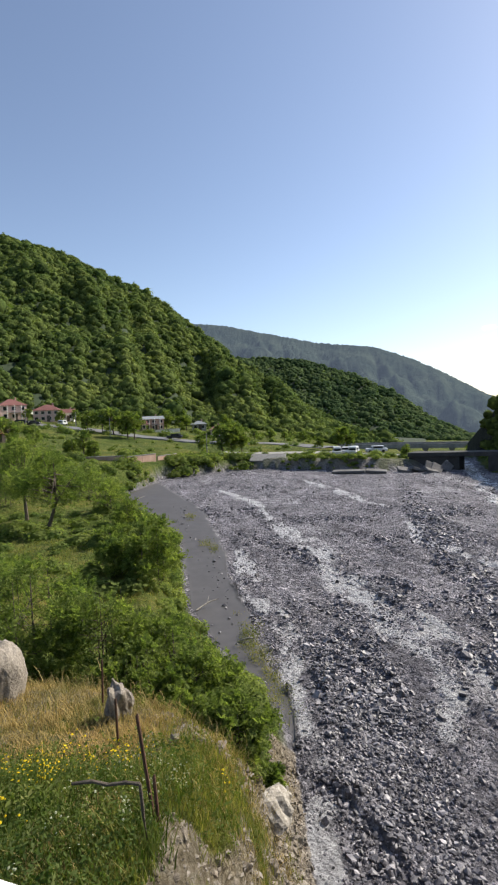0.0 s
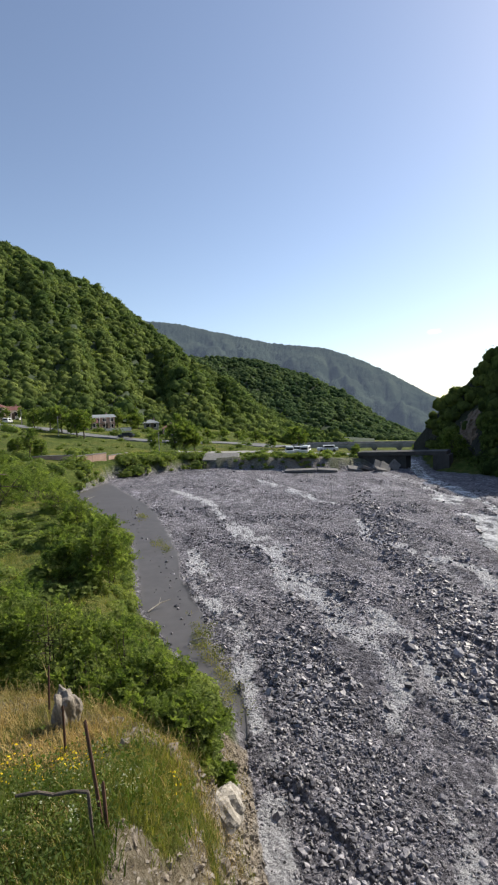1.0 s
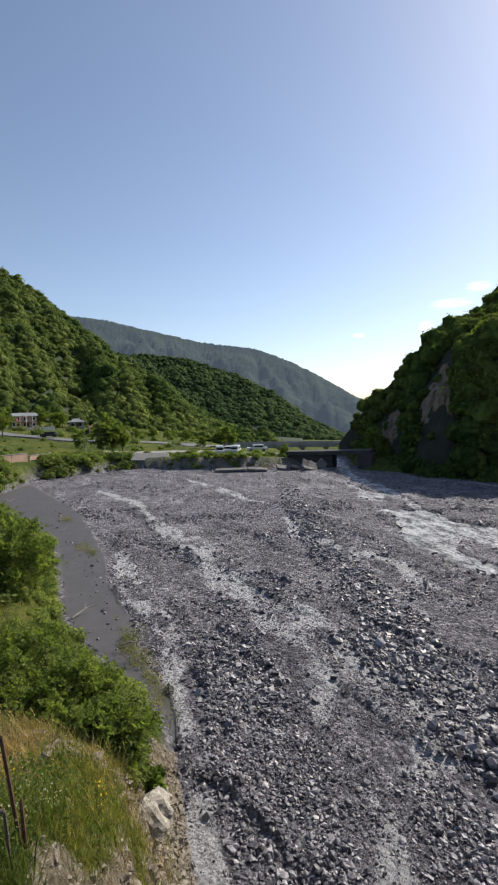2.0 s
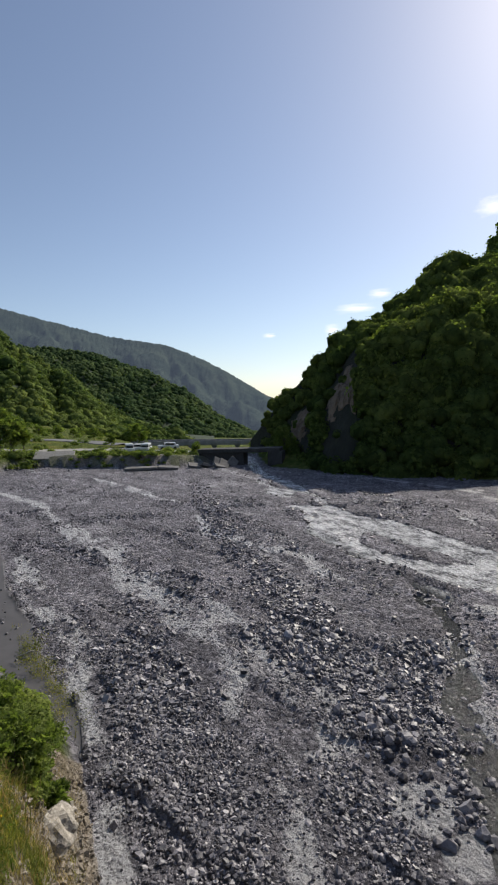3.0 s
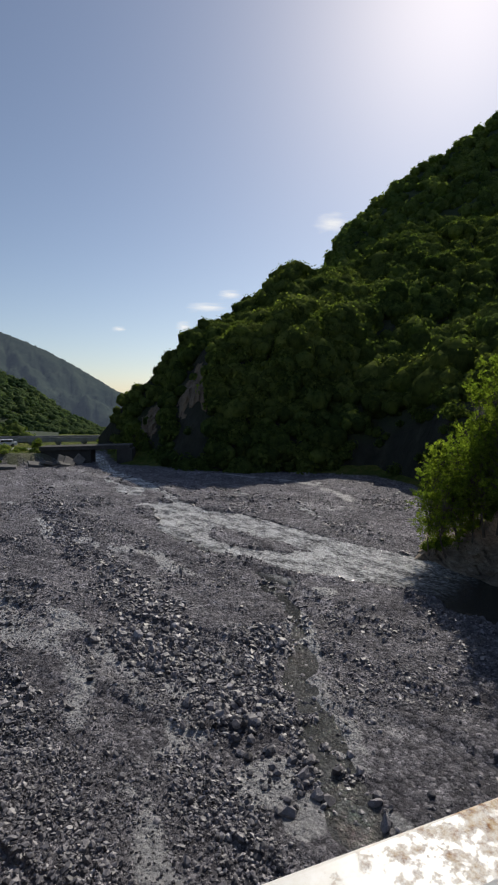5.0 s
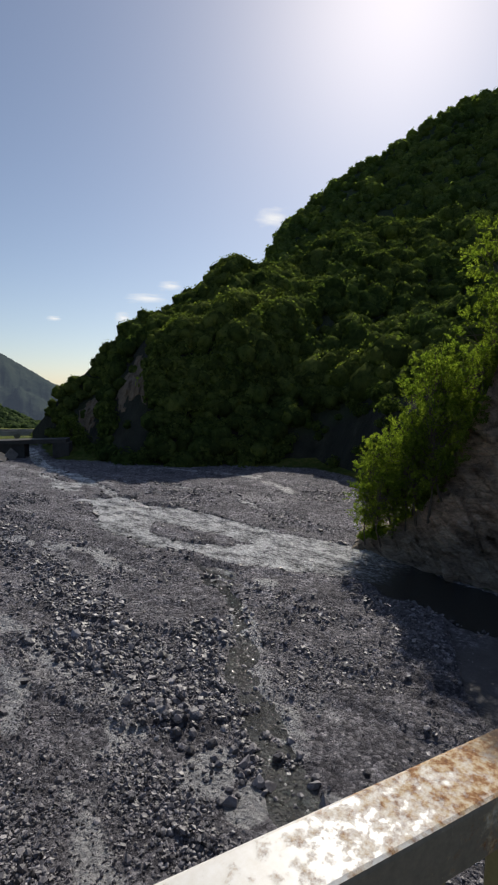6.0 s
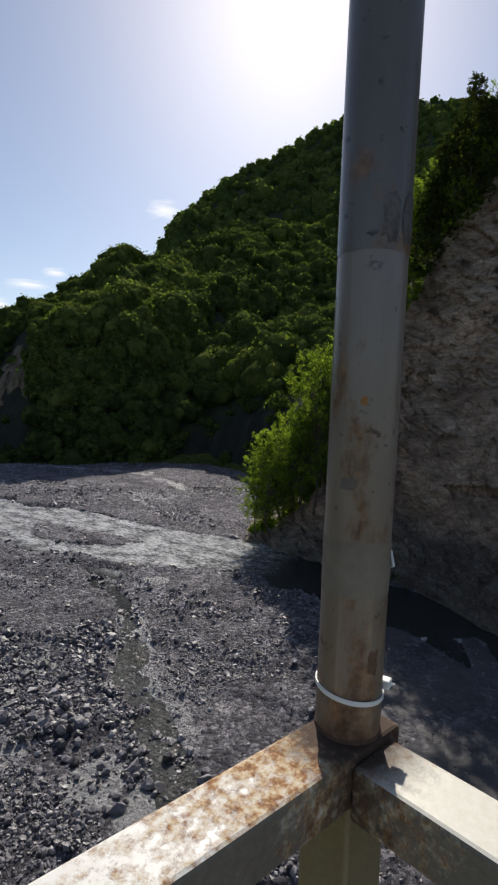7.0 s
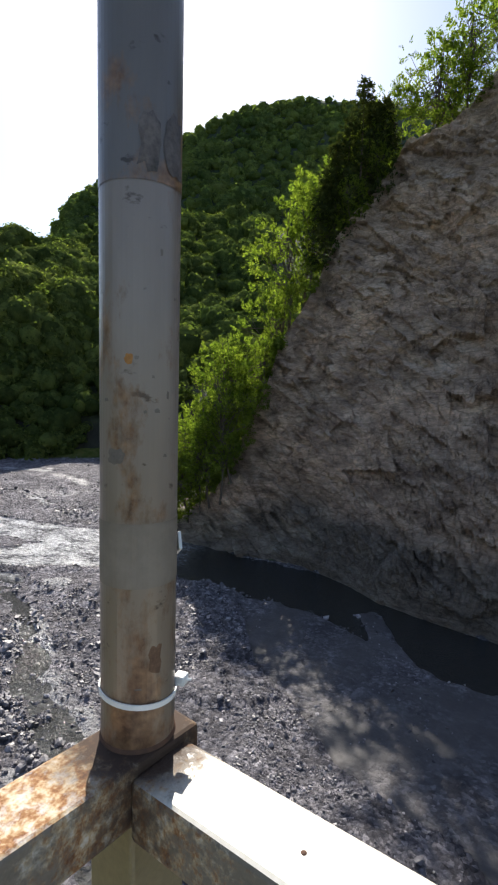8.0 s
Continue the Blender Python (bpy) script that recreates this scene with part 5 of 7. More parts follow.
# boulders standing out of the bed: x, y, radius
BOULDERS = [(15.1, 15.5, 0.42), (9.9, 17.5, 0.36), (10.6, 18.0, 0.34), (10.0, 13.8, 0.36), (9.9, 13.1, 0.40), (11.2, 13.8, 0.30), (10.5, 12.5, 0.36), (10.0, 20.8, 0.40), (11.7, 16.2, 0.27), (10.2, 9.5, 0.42), (9.9, 8.8, 0.34), (15.3, 16.9, 0.28),
            (10.4, 13.5, 0.30), (10.8, 13.0, 0.27), (10.2, 17.2, 0.26), (9.6, 17.9, 0.25), (10.9, 17.5, 0.24), (12.6, 12.9, 0.26), (11.0, 7.6, 0.34), (10.6, 7.0, 0.40), (11.6, 8.6, 0.26), (14.2, 13.6, 0.25), (13.0, 17.4, 0.24), (10.0, 11.0, 0.24),
            (8.6, 14.8, 0.22), (7.9, 24.0, 0.3), (9.4, 26.5, 0.30), (11.2, 28.8, 0.32), (12.6, 31.0, 0.3), (13.8, 25.0, 0.28), (30.5, 38.5, 0.4), (14.4, 37.0, 0.35)]
boulder_forms = [rock_mesh(300 + k) for k in range(5)]
brng = np.random.default_rng(9)
for k, (x, y, r) in enumerate(BOULDERS):
    ob = part("boulder", boulder_forms[k % 5], STONE)
    ob.matrix_world = pose(x, y, on_ground(x, y) + 0.22 * r, brng.uniform(-15, 15), brng.uniform(-15, 15), brng.uniform(0, 360)) @ Matrix.Diagonal((0.78 * r, 0.78 * r, 0.8 * r, 1))
    tagged(ob, "dark grey boulder lying on the river gravel", "boulder", "boulders in the river bed")

# ---- railing at the corner of the footbridge ----
def paint_material(name, reach, clean, dirty, rough=0.4, corner_dark=True):
    """Paint with rust breaking through, thickest within reach metres of the corner post."""
    m, nodes, links, p = material(name, rough)
    n, fine = noise_node(nodes, links, 46.0, 10, 0.74), noise_node(nodes, links, 90.0, 6, 0.7)
    bloom = noise_node(nodes, links, 62.0, 8, 0.7, stretch=(1, 1, 0.8))
    rust = ramp(nodes, links, bloom.outputs["Fac"], [(0.34, (0.13, 0.050, 0.020)), (0.45, (0.32, 0.150, 0.055)), (0.54, (0.55, 0.40, 0.23)), (0.64, (0.70, 0.62, 0.50))])
    paint = ramp(nodes, links, fine.outputs["Fac"], [(0.2, dirty), (0.7, clean)])
    at = nodes.new("ShaderNodeTexCoord")
    flat = nodes.new("ShaderNodeVectorMath")
    flat.operation = 'MULTIPLY'
    flat.inputs[1].default_value = (1, 1, 0)
    links.new(at.outputs["Object"], flat.inputs[0])
    far = nodes.new("ShaderNodeVectorMath")
    far.operation = 'LENGTH'
    links.new(flat.outputs[0], far.inputs[0])
    near = nodes.new("ShaderNodeMapRange")
    near.inputs["From Min"].default_value, near.inputs["From Max"].default_value = 0.0, reach
    near.inputs["To Min"].default_value, near.inputs["To Max"].default_value = 0.25, -0.18
    links.new(far.outputs["Value"], near.inputs["Value"])
    add = nodes.new("ShaderNodeMath")
    add.operation = 'ADD'
    links.new(n.outputs["Fac"], add.inputs[0])
    links.new(near.outputs[0], add.inputs[1])
    mask = ramp(nodes, links, add.outputs[0], [(0.48, (0, 0, 0)), (0.65, (1, 1, 1))])
    # dark brown close to the post: rust, with the corner's shade painted in
    post_range = nodes.new("ShaderNodeMath")
    post_range.operation = 'MULTIPLY_ADD'
    post_range.inputs[1].default_value = 0.14
    links.new(n.outputs["Fac"], post_range.inputs[0])
    links.new(far.outputs["Value"], post_range.inputs[2])
    corner_rust_shade = ramp(nodes, links, post_range.outputs[0], [(0.135, (1, 1, 1)), (0.20, (0, 0, 0))])
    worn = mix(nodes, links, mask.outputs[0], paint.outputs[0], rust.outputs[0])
    links.new(mix(nodes, links, corner_rust_shade.outputs[0], worn, (0.055, 0.030, 0.017)) if corner_dark else worn, p.inputs["Base Color"])
    rg = ramp(nodes, links, mask.outputs[0], [(0, (rough,) * 3), (1, (0.85,) * 3)])
    links.new(rg.outputs[0], p.inputs["Roughness"])
    bump(nodes, links, p, mask.outputs[0], 0.4, 0.0012)
    return m


def pole_material(name, c0, c1, low, high):
    """Weathered paint on pipe, with dark scuffs and rust that thickens towards the foot."""
    m, nodes, links, p = material(name, 0.32, 0.05)
    n, fine = noise_node(nodes, links, 14.0, 8, 0.65, stretch=(1, 1, 0.5)), noise_node(nodes, links, 80.0, 5)
    base = ramp(nodes, links, noise_node(nodes, links, 4.0, 5, stretch=(1, 1, 0.4)).outputs["Fac"], [(0.35, c0), (0.65, c1)])
    at = nodes.new("ShaderNodeTexCoord")
    sep = nodes.new("ShaderNodeSeparateXYZ")
    links.new(at.outputs["Object"], sep.inputs[0])
    up = nodes.new("ShaderNodeMapRange")
    up.inputs["From Min"].default_value, up.inputs["From Max"].default_value = low, high
    up.inputs["To Min"].default_value, up.inputs["To Max"].default_value = 0.15, -0.06
    links.new(sep.outputs["Z"], up.inputs["Value"])
    add = nodes.new("ShaderNodeMath")
    add.operation = 'ADD'
    links.new(n.outputs["Fac"], add.inputs[0])
    links.new(up.outputs[0], add.inputs[1])
    mask = ramp(nodes, links, add.outputs[0], [(0.57, (0, 0, 0)), (0.66, (1, 1, 1))])
    rust = ramp(nodes, links, fine.outputs["Fac"], [(0.3, (0.09, 0.045, 0.025)), (0.7, (0.26, 0.15, 0.08))])
    scuff = ramp(nodes, links, noise_node(nodes, links, 26.0, 6, 0.6, stretch=(1, 1, 1.6)).outputs["Fac"], [(0.62, (1, 1, 1)), (0.68, (0.32, 0.27, 0.24))])
    worn = mix(nodes, links, 1.0, base.outputs[0], scuff.outputs[0], 'MULTIPLY')
    yellowed = nodes.new("ShaderNodeMapRange")
    yellowed.inputs["From Min"].default_value, yellowed.inputs["From Max"].default_value = 1.70, 1.25
    links.new(sep.outputs["Z"], yellowed.inputs["Value"])
    worn = mix(nodes, links, yellowed.outputs[0], worn, mix(nodes, links, 1.0, worn, (1.05, 0.97, 0.78), 'MULTIPLY'))
    links.new(mix(nodes, links, mask.outputs[0], worn, rust.outputs[0]), p.inputs["Base Color"])
    bump(nodes, links, p, fine.outputs["Fac"], 0.12, 0.001)
    return m


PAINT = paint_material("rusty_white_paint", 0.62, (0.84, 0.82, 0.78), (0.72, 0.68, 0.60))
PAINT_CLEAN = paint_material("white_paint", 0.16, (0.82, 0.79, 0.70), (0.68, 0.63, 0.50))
CREAM = paint_material("cream_paint", 0.035, (0.30, 0.235, 0.120), (0.20, 0.152, 0.078), corner_dark=False)
POLE = pole_material("weathered_grey_paint", (0.182, 0.150, 0.132), (0.262, 0.224, 0.206), 1.05, 2.0)
TAPE = pole_material("dark_grey_paint", (0.104, 0.094, 0.092), (0.152, 0.138, 0.136), 1.74, 1.96)
TIE = plain("white_plastic", (0.70, 0.70, 0.68), (0.82, 0.82, 0.80), 0.4)
# dirty cream for the rails' sides, darkened in colour for their shade
GRIMY_SHADE = paint_material("grimy_shaded_cream", 0.3, (0.25, 0.205, 0.15), (0.15, 0.12, 0.088), 0.6)


def shade_sides(rail):
    """Top faces keep the rail's paint; sides go darker, grime with their shade painted in."""
    rail.data.materials.append(GRIMY_SHADE)
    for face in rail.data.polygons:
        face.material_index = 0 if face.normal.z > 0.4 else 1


RAIL_Z, PX, PY = 10.54, 0.628, 0.263
railing = thing("railing", pose(PX, PY, 9.45), "rusty white steel railing corner with a grey pipe post", "railing")


def along(yaw, s, off, z):
    """A place s metres from the post along a rail of that yaw, off to its right."""
    d = Vector((-math.sin(radians(yaw)), math.cos(radians(yaw)), 0))
    n = Vector((d.y, -d.x, 0))
    return d * s + n * off + Vector((0, 0, z - 9.45))


bm = bmesh.new()
box(bm, (0.0856, 3.2, 0.075), Matrix.Translation(along(70.6, 1.6 - 0.06, -0.0058, RAIL_Z - 0.0375)) @ pose(0, 0, 0, 0, 0, 70.6), 0.006)
shade_sides(part("rail", bm, PAINT, railing, "rust-flaked white square tube"))
bm = bmesh.new()
box(bm, (0.09, 3.0, 0.075), Matrix.Translation(along(164.3, 1.5 + 0.045, 0.008, RAIL_Z - 0.012 - 0.0375)) @ pose(0, 0, 0, 0, 0, 164.3), 0.006)
shade_sides(part("rail", bm, PAINT_CLEAN, railing, "white square tube"))
FOOT = RAIL_Z - 9.45
bm = bmesh.new()
tube(bm, (0, 0, FOOT - 0.002), (0, 0, 4.2), 0.045, None, 48)
part("pipe_post", bm, POLE, railing, "weathered grey steel pipe")
bm = bmesh.new()
tube(bm, (0, 0, 11.18 - 9.45), (0, 0, 4.19), 0.0457, None, 48, False)
part("paint_band", bm, TAPE, railing, "darker painted upper part of the pipe")
bm = bmesh.new()
tube(bm, (0, 0, FOOT + 0.20), (0, 0, FOOT + 0.275), 0.0456, None, 48, False)
part("tape", bm, plain("torn_tape", (0.175, 0.142, 0.108), (0.235, 0.196, 0.155), 0.6, 0, 12, 60, 0.2, 0.001), railing, "old beige tape round the pipe")
bm = bmesh.new()
box(bm, (0.030, 0.004, 0.022), pose(0.031, -0.036, FOOT + 0.236, 0, 30, 40), 0.001)
part("tape_end", bm, TIE, railing, "torn pale end of the tape")
bm = bmesh.new()
bmesh.ops.create_circle(bm, segments=40, radius=0.0462, cap_ends=False, matrix=pose(0, 0, FOOT + 0.055, 5, 4, 0))
ring = bmesh.ops.extrude_edge_only(bm, edges=bm.edges[:])
for v in ring["geom"]:
    if isinstance(v, bmesh.types.BMVert):
        v.co.z += 0.0065
tie_band = part("cable_tie", bm, TIE, railing, "white plastic cable tie")
mod = tie_band.modifiers.new("thick", 'SOLIDIFY')
mod.thickness, mod.offset = 0.0016, 1
bm = bmesh.new()
box(bm, (0.016, 0.015, 0.013), Matrix.Translation((0.033, -0.042, FOOT + 0.058)), 0.002)
tube(bm, (0.030, -0.045, FOOT + 0.058), (0.040, -0.053, FOOT + 0.056), 0.0024, 0.0018, 6)
part("tie_head", bm, TIE, railing)
bm = bmesh.new()
box(bm, (0.085, 0.085, FOOT - 0.01), Matrix.Translation((0, 0, (FOOT - 0.01) / 2)) @ pose(0, 0, 0, 0, 0, 70.6), 0.005)
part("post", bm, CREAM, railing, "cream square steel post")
bm = bmesh.new()
bmesh.ops.create_cone(bm, cap_ends=True, segments=48, radius1=0.0468, radius2=0.0452, depth=0.005, matrix=Matrix.Translation((0, 0, FOOT + 0.003)))
part("weld", bm, RUST, railing, "rusty weld round the pipe's foot")
bm = bmesh.new()
tube(bm, along(70.6, 0.16, 0.0, 10.5), along(70.6, 0.62, 0.03, 9.5), 0.016, None, 12)
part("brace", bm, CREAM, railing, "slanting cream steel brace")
bm = bmesh.new()
bmesh.ops.create_uvsphere(bm, u_segments=10, v_segments=6, radius=0.0032, matrix=Matrix.Translation(along(164.3, 0.245, 0.012, RAIL_Z - 0.012)) @ Matrix.Diagonal((1, 1, 0.35, 1)))
part("rivet", bm, RUST, railing)
SOOT = plain("dark_residue", (0.120, 0.098, 0.082), (0.180, 0.150, 0.128), 0.6, 0, 30, 160, 0.5, 0.001)
PEELED = plain("bare_primer", (0.036, 0.030, 0.030), (0.150, 0.125, 0.118), 0.6, 0, 45, 160, 0.5, 0.001)
OCHRE = plain("ochre_rust", (0.20, 0.085, 0.025), (0.36, 0.17, 0.05), 0.85, 0, 30, 160, 0.5, 0.001)


def flake(name, mat, label, turn, z, wide, tall, seed, proud=0.0006):
    """A ragged patch stuck to the pipe: turn and width in degrees round it, height in metres above the deck."""
    rng = np.random.default_rng(seed)
    bm = bmesh.new()

    def on_pipe(a, h, r):
        return bm.verts.new((r * math.cos(radians(a)), r * math.sin(radians(a)), h))
    ring = []
    for k in range(18):
        q, reach = 2 * math.pi * k / 18, rng.uniform(0.72, 1.1)
        cu, cv = math.cos(q), math.sin(q)
        square = min(1.35, 1 / max(abs(cu), abs(cv)))
        ring.append((turn + wide / 2 * cu * square * reach, z + tall / 2 * cv * square * reach))
    mid = on_pipe(turn, z, 0.0452 + proud)
    inner = [on_pipe(turn + (a - turn) * 0.6, z + (h - z) * 0.6, 0.0452 + proud) for a, h in ring]
    outer = [on_pipe(a, h, 0.0451 + 0.6 * proud) for a, h in ring]
    for k in range(18):
        n = (k + 1) % 18
        bm.faces.new((mid, inner[k], inner[n]))
        bm.faces.new((inner[k], outer[k], outer[n], inner[n]))
    part(name, bm, mat, railing, label)


flake("sticker_remnant", SOOT, "dark torn sticker remnant", -182, 1.44, 28, 0.018, 1)
flake("torn_paint", PEELED, "dark torn edge of the paint band", -98, 1.772, 40, 0.066, 2, 0.0022)
flake("torn_paint", PEELED, "dark torn edge of the paint band", -136, 1.768, 32, 0.056, 6, 0.0022)
RUST_SOFT = plain("brown_rust", (0.095, 0.050, 0.028), (0.20, 0.115, 0.065), 0.8, 0, 40, 200, 0.5, 0.001)
flake("rust_patch", RUST_SOFT, "brown rust patch", -123, 1.204, 22, 0.036, 3)
flake("rust_patch", RUST_SOFT, "brown rust patch", -127, 1.148, 10, 0.012, 4)
flake("rust_patch", OCHRE, "ochre rust spot", -163, 1.547, 12, 0.012, 5)
for k, (turn, z, wide, tall) in enumerate([(-148, 1.170, 16, 0.004), (-152, 1.548, 9, 0.006), (-129, 1.528, 6, 0.005), (-123, 1.491, 12, 0.008), (-105, 1.508, 7, 0.014), (-109, 1.441, 9, 0.006), (-200, 1.502, 14, 0.006), (-140, 1.49, 8, 0.006), (-118, 1.66, 6, 0.012), (-146, 1.315, 9, 0.005)]):
    flake("scuff", SOOT, "dark scuff", turn, z, wide * 0.7, tall * 0.65, 20 + k, 0.0003)
# deck under the railing, on a plain abutment set back under it
d1, d2, corner = along(70.6, 3.15, 0, 9.45), along(164.3, 3.0, 0, 9.45), Vector((PX, PY, 0))
out = -(d1.normalized() + d2.normalized()) * 0.10
ring = [corner + out, corner + d1 + out, corner + d1 + d2, corner + d2 + out]
bm = bmesh.new()
low, high = [bm.verts.new((p.x, p.y, 9.22)) for p in ring], [bm.verts.new((p.x, p.y, 9.449)) for p in ring]
bm.faces.new(high)
bm.faces.new(low[::-1])
for k in range(4):
    bm.faces.new((low[k], low[(k + 1) % 4], high[(k + 1) % 4], high[k]))
bmesh.ops.recalc_face_normals(bm, faces=bm.faces)
bmesh.ops.bevel(bm, geom=bm.edges[:], offset=0.015, segments=2, affect='EDGES')
tagged(part("floor", bm, CONCRETE), "concrete deck of the footbridge", "deck", kind="structure")
mid = corner + (d1 + d2) * 0.55
bm = box(bmesh.new(), (1.9, 1.7, 4.6), Matrix.Translation((mid.x, mid.y, 6.92)) @ pose(0, 0, 0, 0, 0, 70.6), 0.03)
tagged(part("abutment", bm, CONCRETE), "plain concrete abutment under the deck", "abutment", kind="structure")


# ---- village, road and bridges up the valley ----
def polar(bearing, r):
    x, y = r * math.sin(radians(bearing)), r * math.cos(radians(bearing))
    return x, y, on_ground(x, y)


def window(parent, m, w, h, frame_mat):
    bm = box(bmesh.new(), (w + 0.16, 0.10, h + 0.16), m, 0.01)
    fr = part("window", bm, frame_mat, parent)
    bm = box(bmesh.new(), (w, 0.04, h), m @ Matrix.Translation((0, -0.045, 0)))
    part("pane", bm, GLASS_DARK, fr)


def house(bearing, r, w, d, h, roof_h, wall, roof, label, hip=True, rows=2, cols=4, turn=0.0, porch=False):
    """Front looks along local -y, towards the river."""
    x, y, z = polar(bearing, r)
    ob = thing("house", pose(x, y, z - 0.3, 0, 0, -bearing + turn), label, "house", "village houses")
    part("wall", box(bmesh.new(), (w, d, h + 0.3), Matrix.Translation((0, 0, (h + 0.3) / 2))), wall, ob)
    bm = bmesh.new()
    e = 0.45
    base = [bm.verts.new(v) for v in ((-w / 2 - e, -d / 2 - e, h + 0.2), (w / 2 + e, -d / 2 - e, h + 0.2), (w / 2 + e, d / 2 + e, h + 0.2), (-w / 2 - e, d / 2 + e, h + 0.2))]
    k = w / 2 - d * 0.42 if hip else w / 2 + e
    k = max(k, 0.3)
    ridge = [bm.verts.new((-k, 0, h + 0.2 + roof_h)), bm.verts.new((k, 0, h + 0.2 + roof_h))]
    for q in ((base[0], base[1], ridge[1], ridge[0]), (base[2], base[3], ridge[0], ridge[1]), (base[1], base[2], ridge[1]), (base[3], base[0], ridge[0]), (base[3], base[2], base[1], base[0])):
        bm.faces.new(q)
    part("roof", bm, roof, ob)
    part("chimney", box(bmesh.new(), (0.5, 0.5, 1.2), Matrix.Translation((w * 0.2, 0.3, h + roof_h + 0.2))), BRICK, ob)
    for i in range(rows):
        for j in range(cols):
            zz = 0.3 + (i + 0.55) * h / rows
            window(ob, Matrix.Translation(((j + 0.5) / cols * w - w / 2, -d / 2 - 0.02, zz)), min(1.1, w / cols * 0.5), min(1.3, h / rows * 0.5), PLASTER_W)
    window(ob, Matrix.Translation((w / 2 + 0.02, 0, h * 0.7)) @ pose(0, 0, 0, 0, 0, 90), 1.0, 1.2, PLASTER_W)
    part("door", box(bmesh.new(), (1.0, 0.08, 2.1), Matrix.Translation((w * 0.08, -d / 2 - 0.05, 1.35)), 0.02), BARK, ob)
    if porch:
        part("balcony", box(bmesh.new(), (w * 0.6, 1.2, 0.18), Matrix.Translation((0, -d / 2 - 0.6, 0.3 + h / 2)), 0.02), CONCRETE, ob)
        for sx in (-0.27, 0.0, 0.27):
            part("column", tube(bmesh.new(), (w * sx, -d / 2 - 1.1, 0), (w * sx, -d / 2 - 1.1, h + 0.3), 0.11, None, 8), PLASTER_W, ob)
    return ob


house(-24.5, 190, 8.2, 8, 5.0, 2.2, PLASTER, ROOF_RED, "two-storey pink house with a dark red hipped roof", True, 2, 3, 12, True)
house(-27.2, 182, 7.0, 7, 4.6, 2.0, PLASTER_W, ROOF_RED, "two-storey pale house with a red roof", True, 2, 3, 5)
house(-21.0, 190, 8.4, 8, 4.0, 2.0, PLASTER, ROOF_RED, "pink house with a broad brown-red roof and dormers", True, 2, 4, -8)
house(-19.0, 196, 4.4, 5, 3.2, 1.4, PLASTER_W, ROOF_RED, "low pale annex with a red-brown roof", False, 1, 2, -8)
house(-11.6, 172, 4.4, 5, 2.2, 1.0, PLASTER, ROOF_RED, "low house with red walls and a pale pink roof", False, 1, 3, 0)
house(-10.2, 178, 6.8, 7, 4.0, 1.0, BRICK, ROOF_GREY, "unfinished brick house with open balconies and a grey roof", False, 2, 3, 10, True)
house(-5.0, 190, 5.2, 5, 2.4, 1.2, CONCRETE, ROOF_GREY, "small house with a green-grey roof", True, 1, 2, 0)
house(-3.1, 160, 3.6, 4, 2.8, 1.2, PLASTER, ROOF_RED, "small pink house with a red roof among trees", True, 1, 2, 0)
house(-25.9, 120, 3.0, 3, 1.8, 0.8, BRICK, plain("orange_roof", (0.40, 0.13, 0.07), (0.52, 0.20, 0.10), 0.8), "small shed with an orange-red roof", False, 1, 1, 0)


def strip(name, stations, width, lift, mat, label, category):
    """A ribbon laid over the ground along bearing and range."""
    pts = [Vector((r * math.sin(radians(b)), r * math.cos(radians(b)), 0)) for b, r in stations]
    fine = []
    for p, q in zip(pts[:-1], pts[1:]):
        fine += [p.lerp(q, k / 8) for k in range(8)]
    fine.append(pts[-1])
    bm, last = bmesh.new(), None
    for k, p in enumerate(fine):
        d = (fine[min(k + 1, len(fine) - 1)] - fine[max(k - 1, 0)]).normalized()
        n = Vector((-d.y, d.x, 0)) * width / 2
        zz = max(on_ground(p.x + n.x * s, p.y + n.y * s) for s in (-1, 0, 1)) + lift
        row = [bm.verts.new((p.x + n.x * s, p.y + n.y * s, zz - dz)) for s, dz in ((-1.15, 1.2), (-1, 0), (1, 0), (1.15, 1.2))]
        if last:
            for a in range(3):
                bm.faces.new((last[a], row[a], row[a + 1], last[a + 1]))
        last = row
    return tagged(part(name, bm, mat), label, category, kind="structure")


strip("road", [(-24, 176), (-17.2, 158), (-11.4, 145), (-5.4, 138), (0.2, 136), (5.7, 134), (9.5, 128)], 6.0, 0.15, ASPHALT, "grey asphalt road along the village", "road")
strip("pavement", [(-2.5, 112), (2.0, 110), (6.0, 108), (10.0, 106), (14.0, 103), (17.0, 101)], 5.0, 0.06, plain("gravel_track", (0.20, 0.19, 0.17), (0.32, 0.31, 0.28), 0.95), "pale gravel track and lay-by above the bank", "track")


def wall_run(name, a, b, h, thick, mat, label, category, capped=True):
    (x0, y0, z0), (x1, y1, z1) = polar(*a), polar(*b)
    d = Vector((x1 - x0, y1 - y0, 0))
    m = Matrix.Translation(((x0 + x1) / 2, (y0 + y1) / 2, (z0 + z1) / 2 + h / 2 - 0.3)) @ pose(0, 0, 0, 0, 0, math.degrees(math.atan2(d.y, d.x)))
    ob = thing(name, m, label, category)
    n = max(2, int(d.length / 3))
    for k in range(n):
        part("panel", box(bmesh.new(), (d.length / n - 0.06, thick, h), Matrix.Translation(((k + 0.5) * d.length / n - d.length / 2, 0, 0)), 0.02), mat, ob)
    if capped:
        part("coping", box(bmesh.new(), (d.length, thick + 0.12, 0.10), Matrix.Translation((0, 0, h / 2 + 0.05)), 0.02), CONCRETE, ob)
    return ob


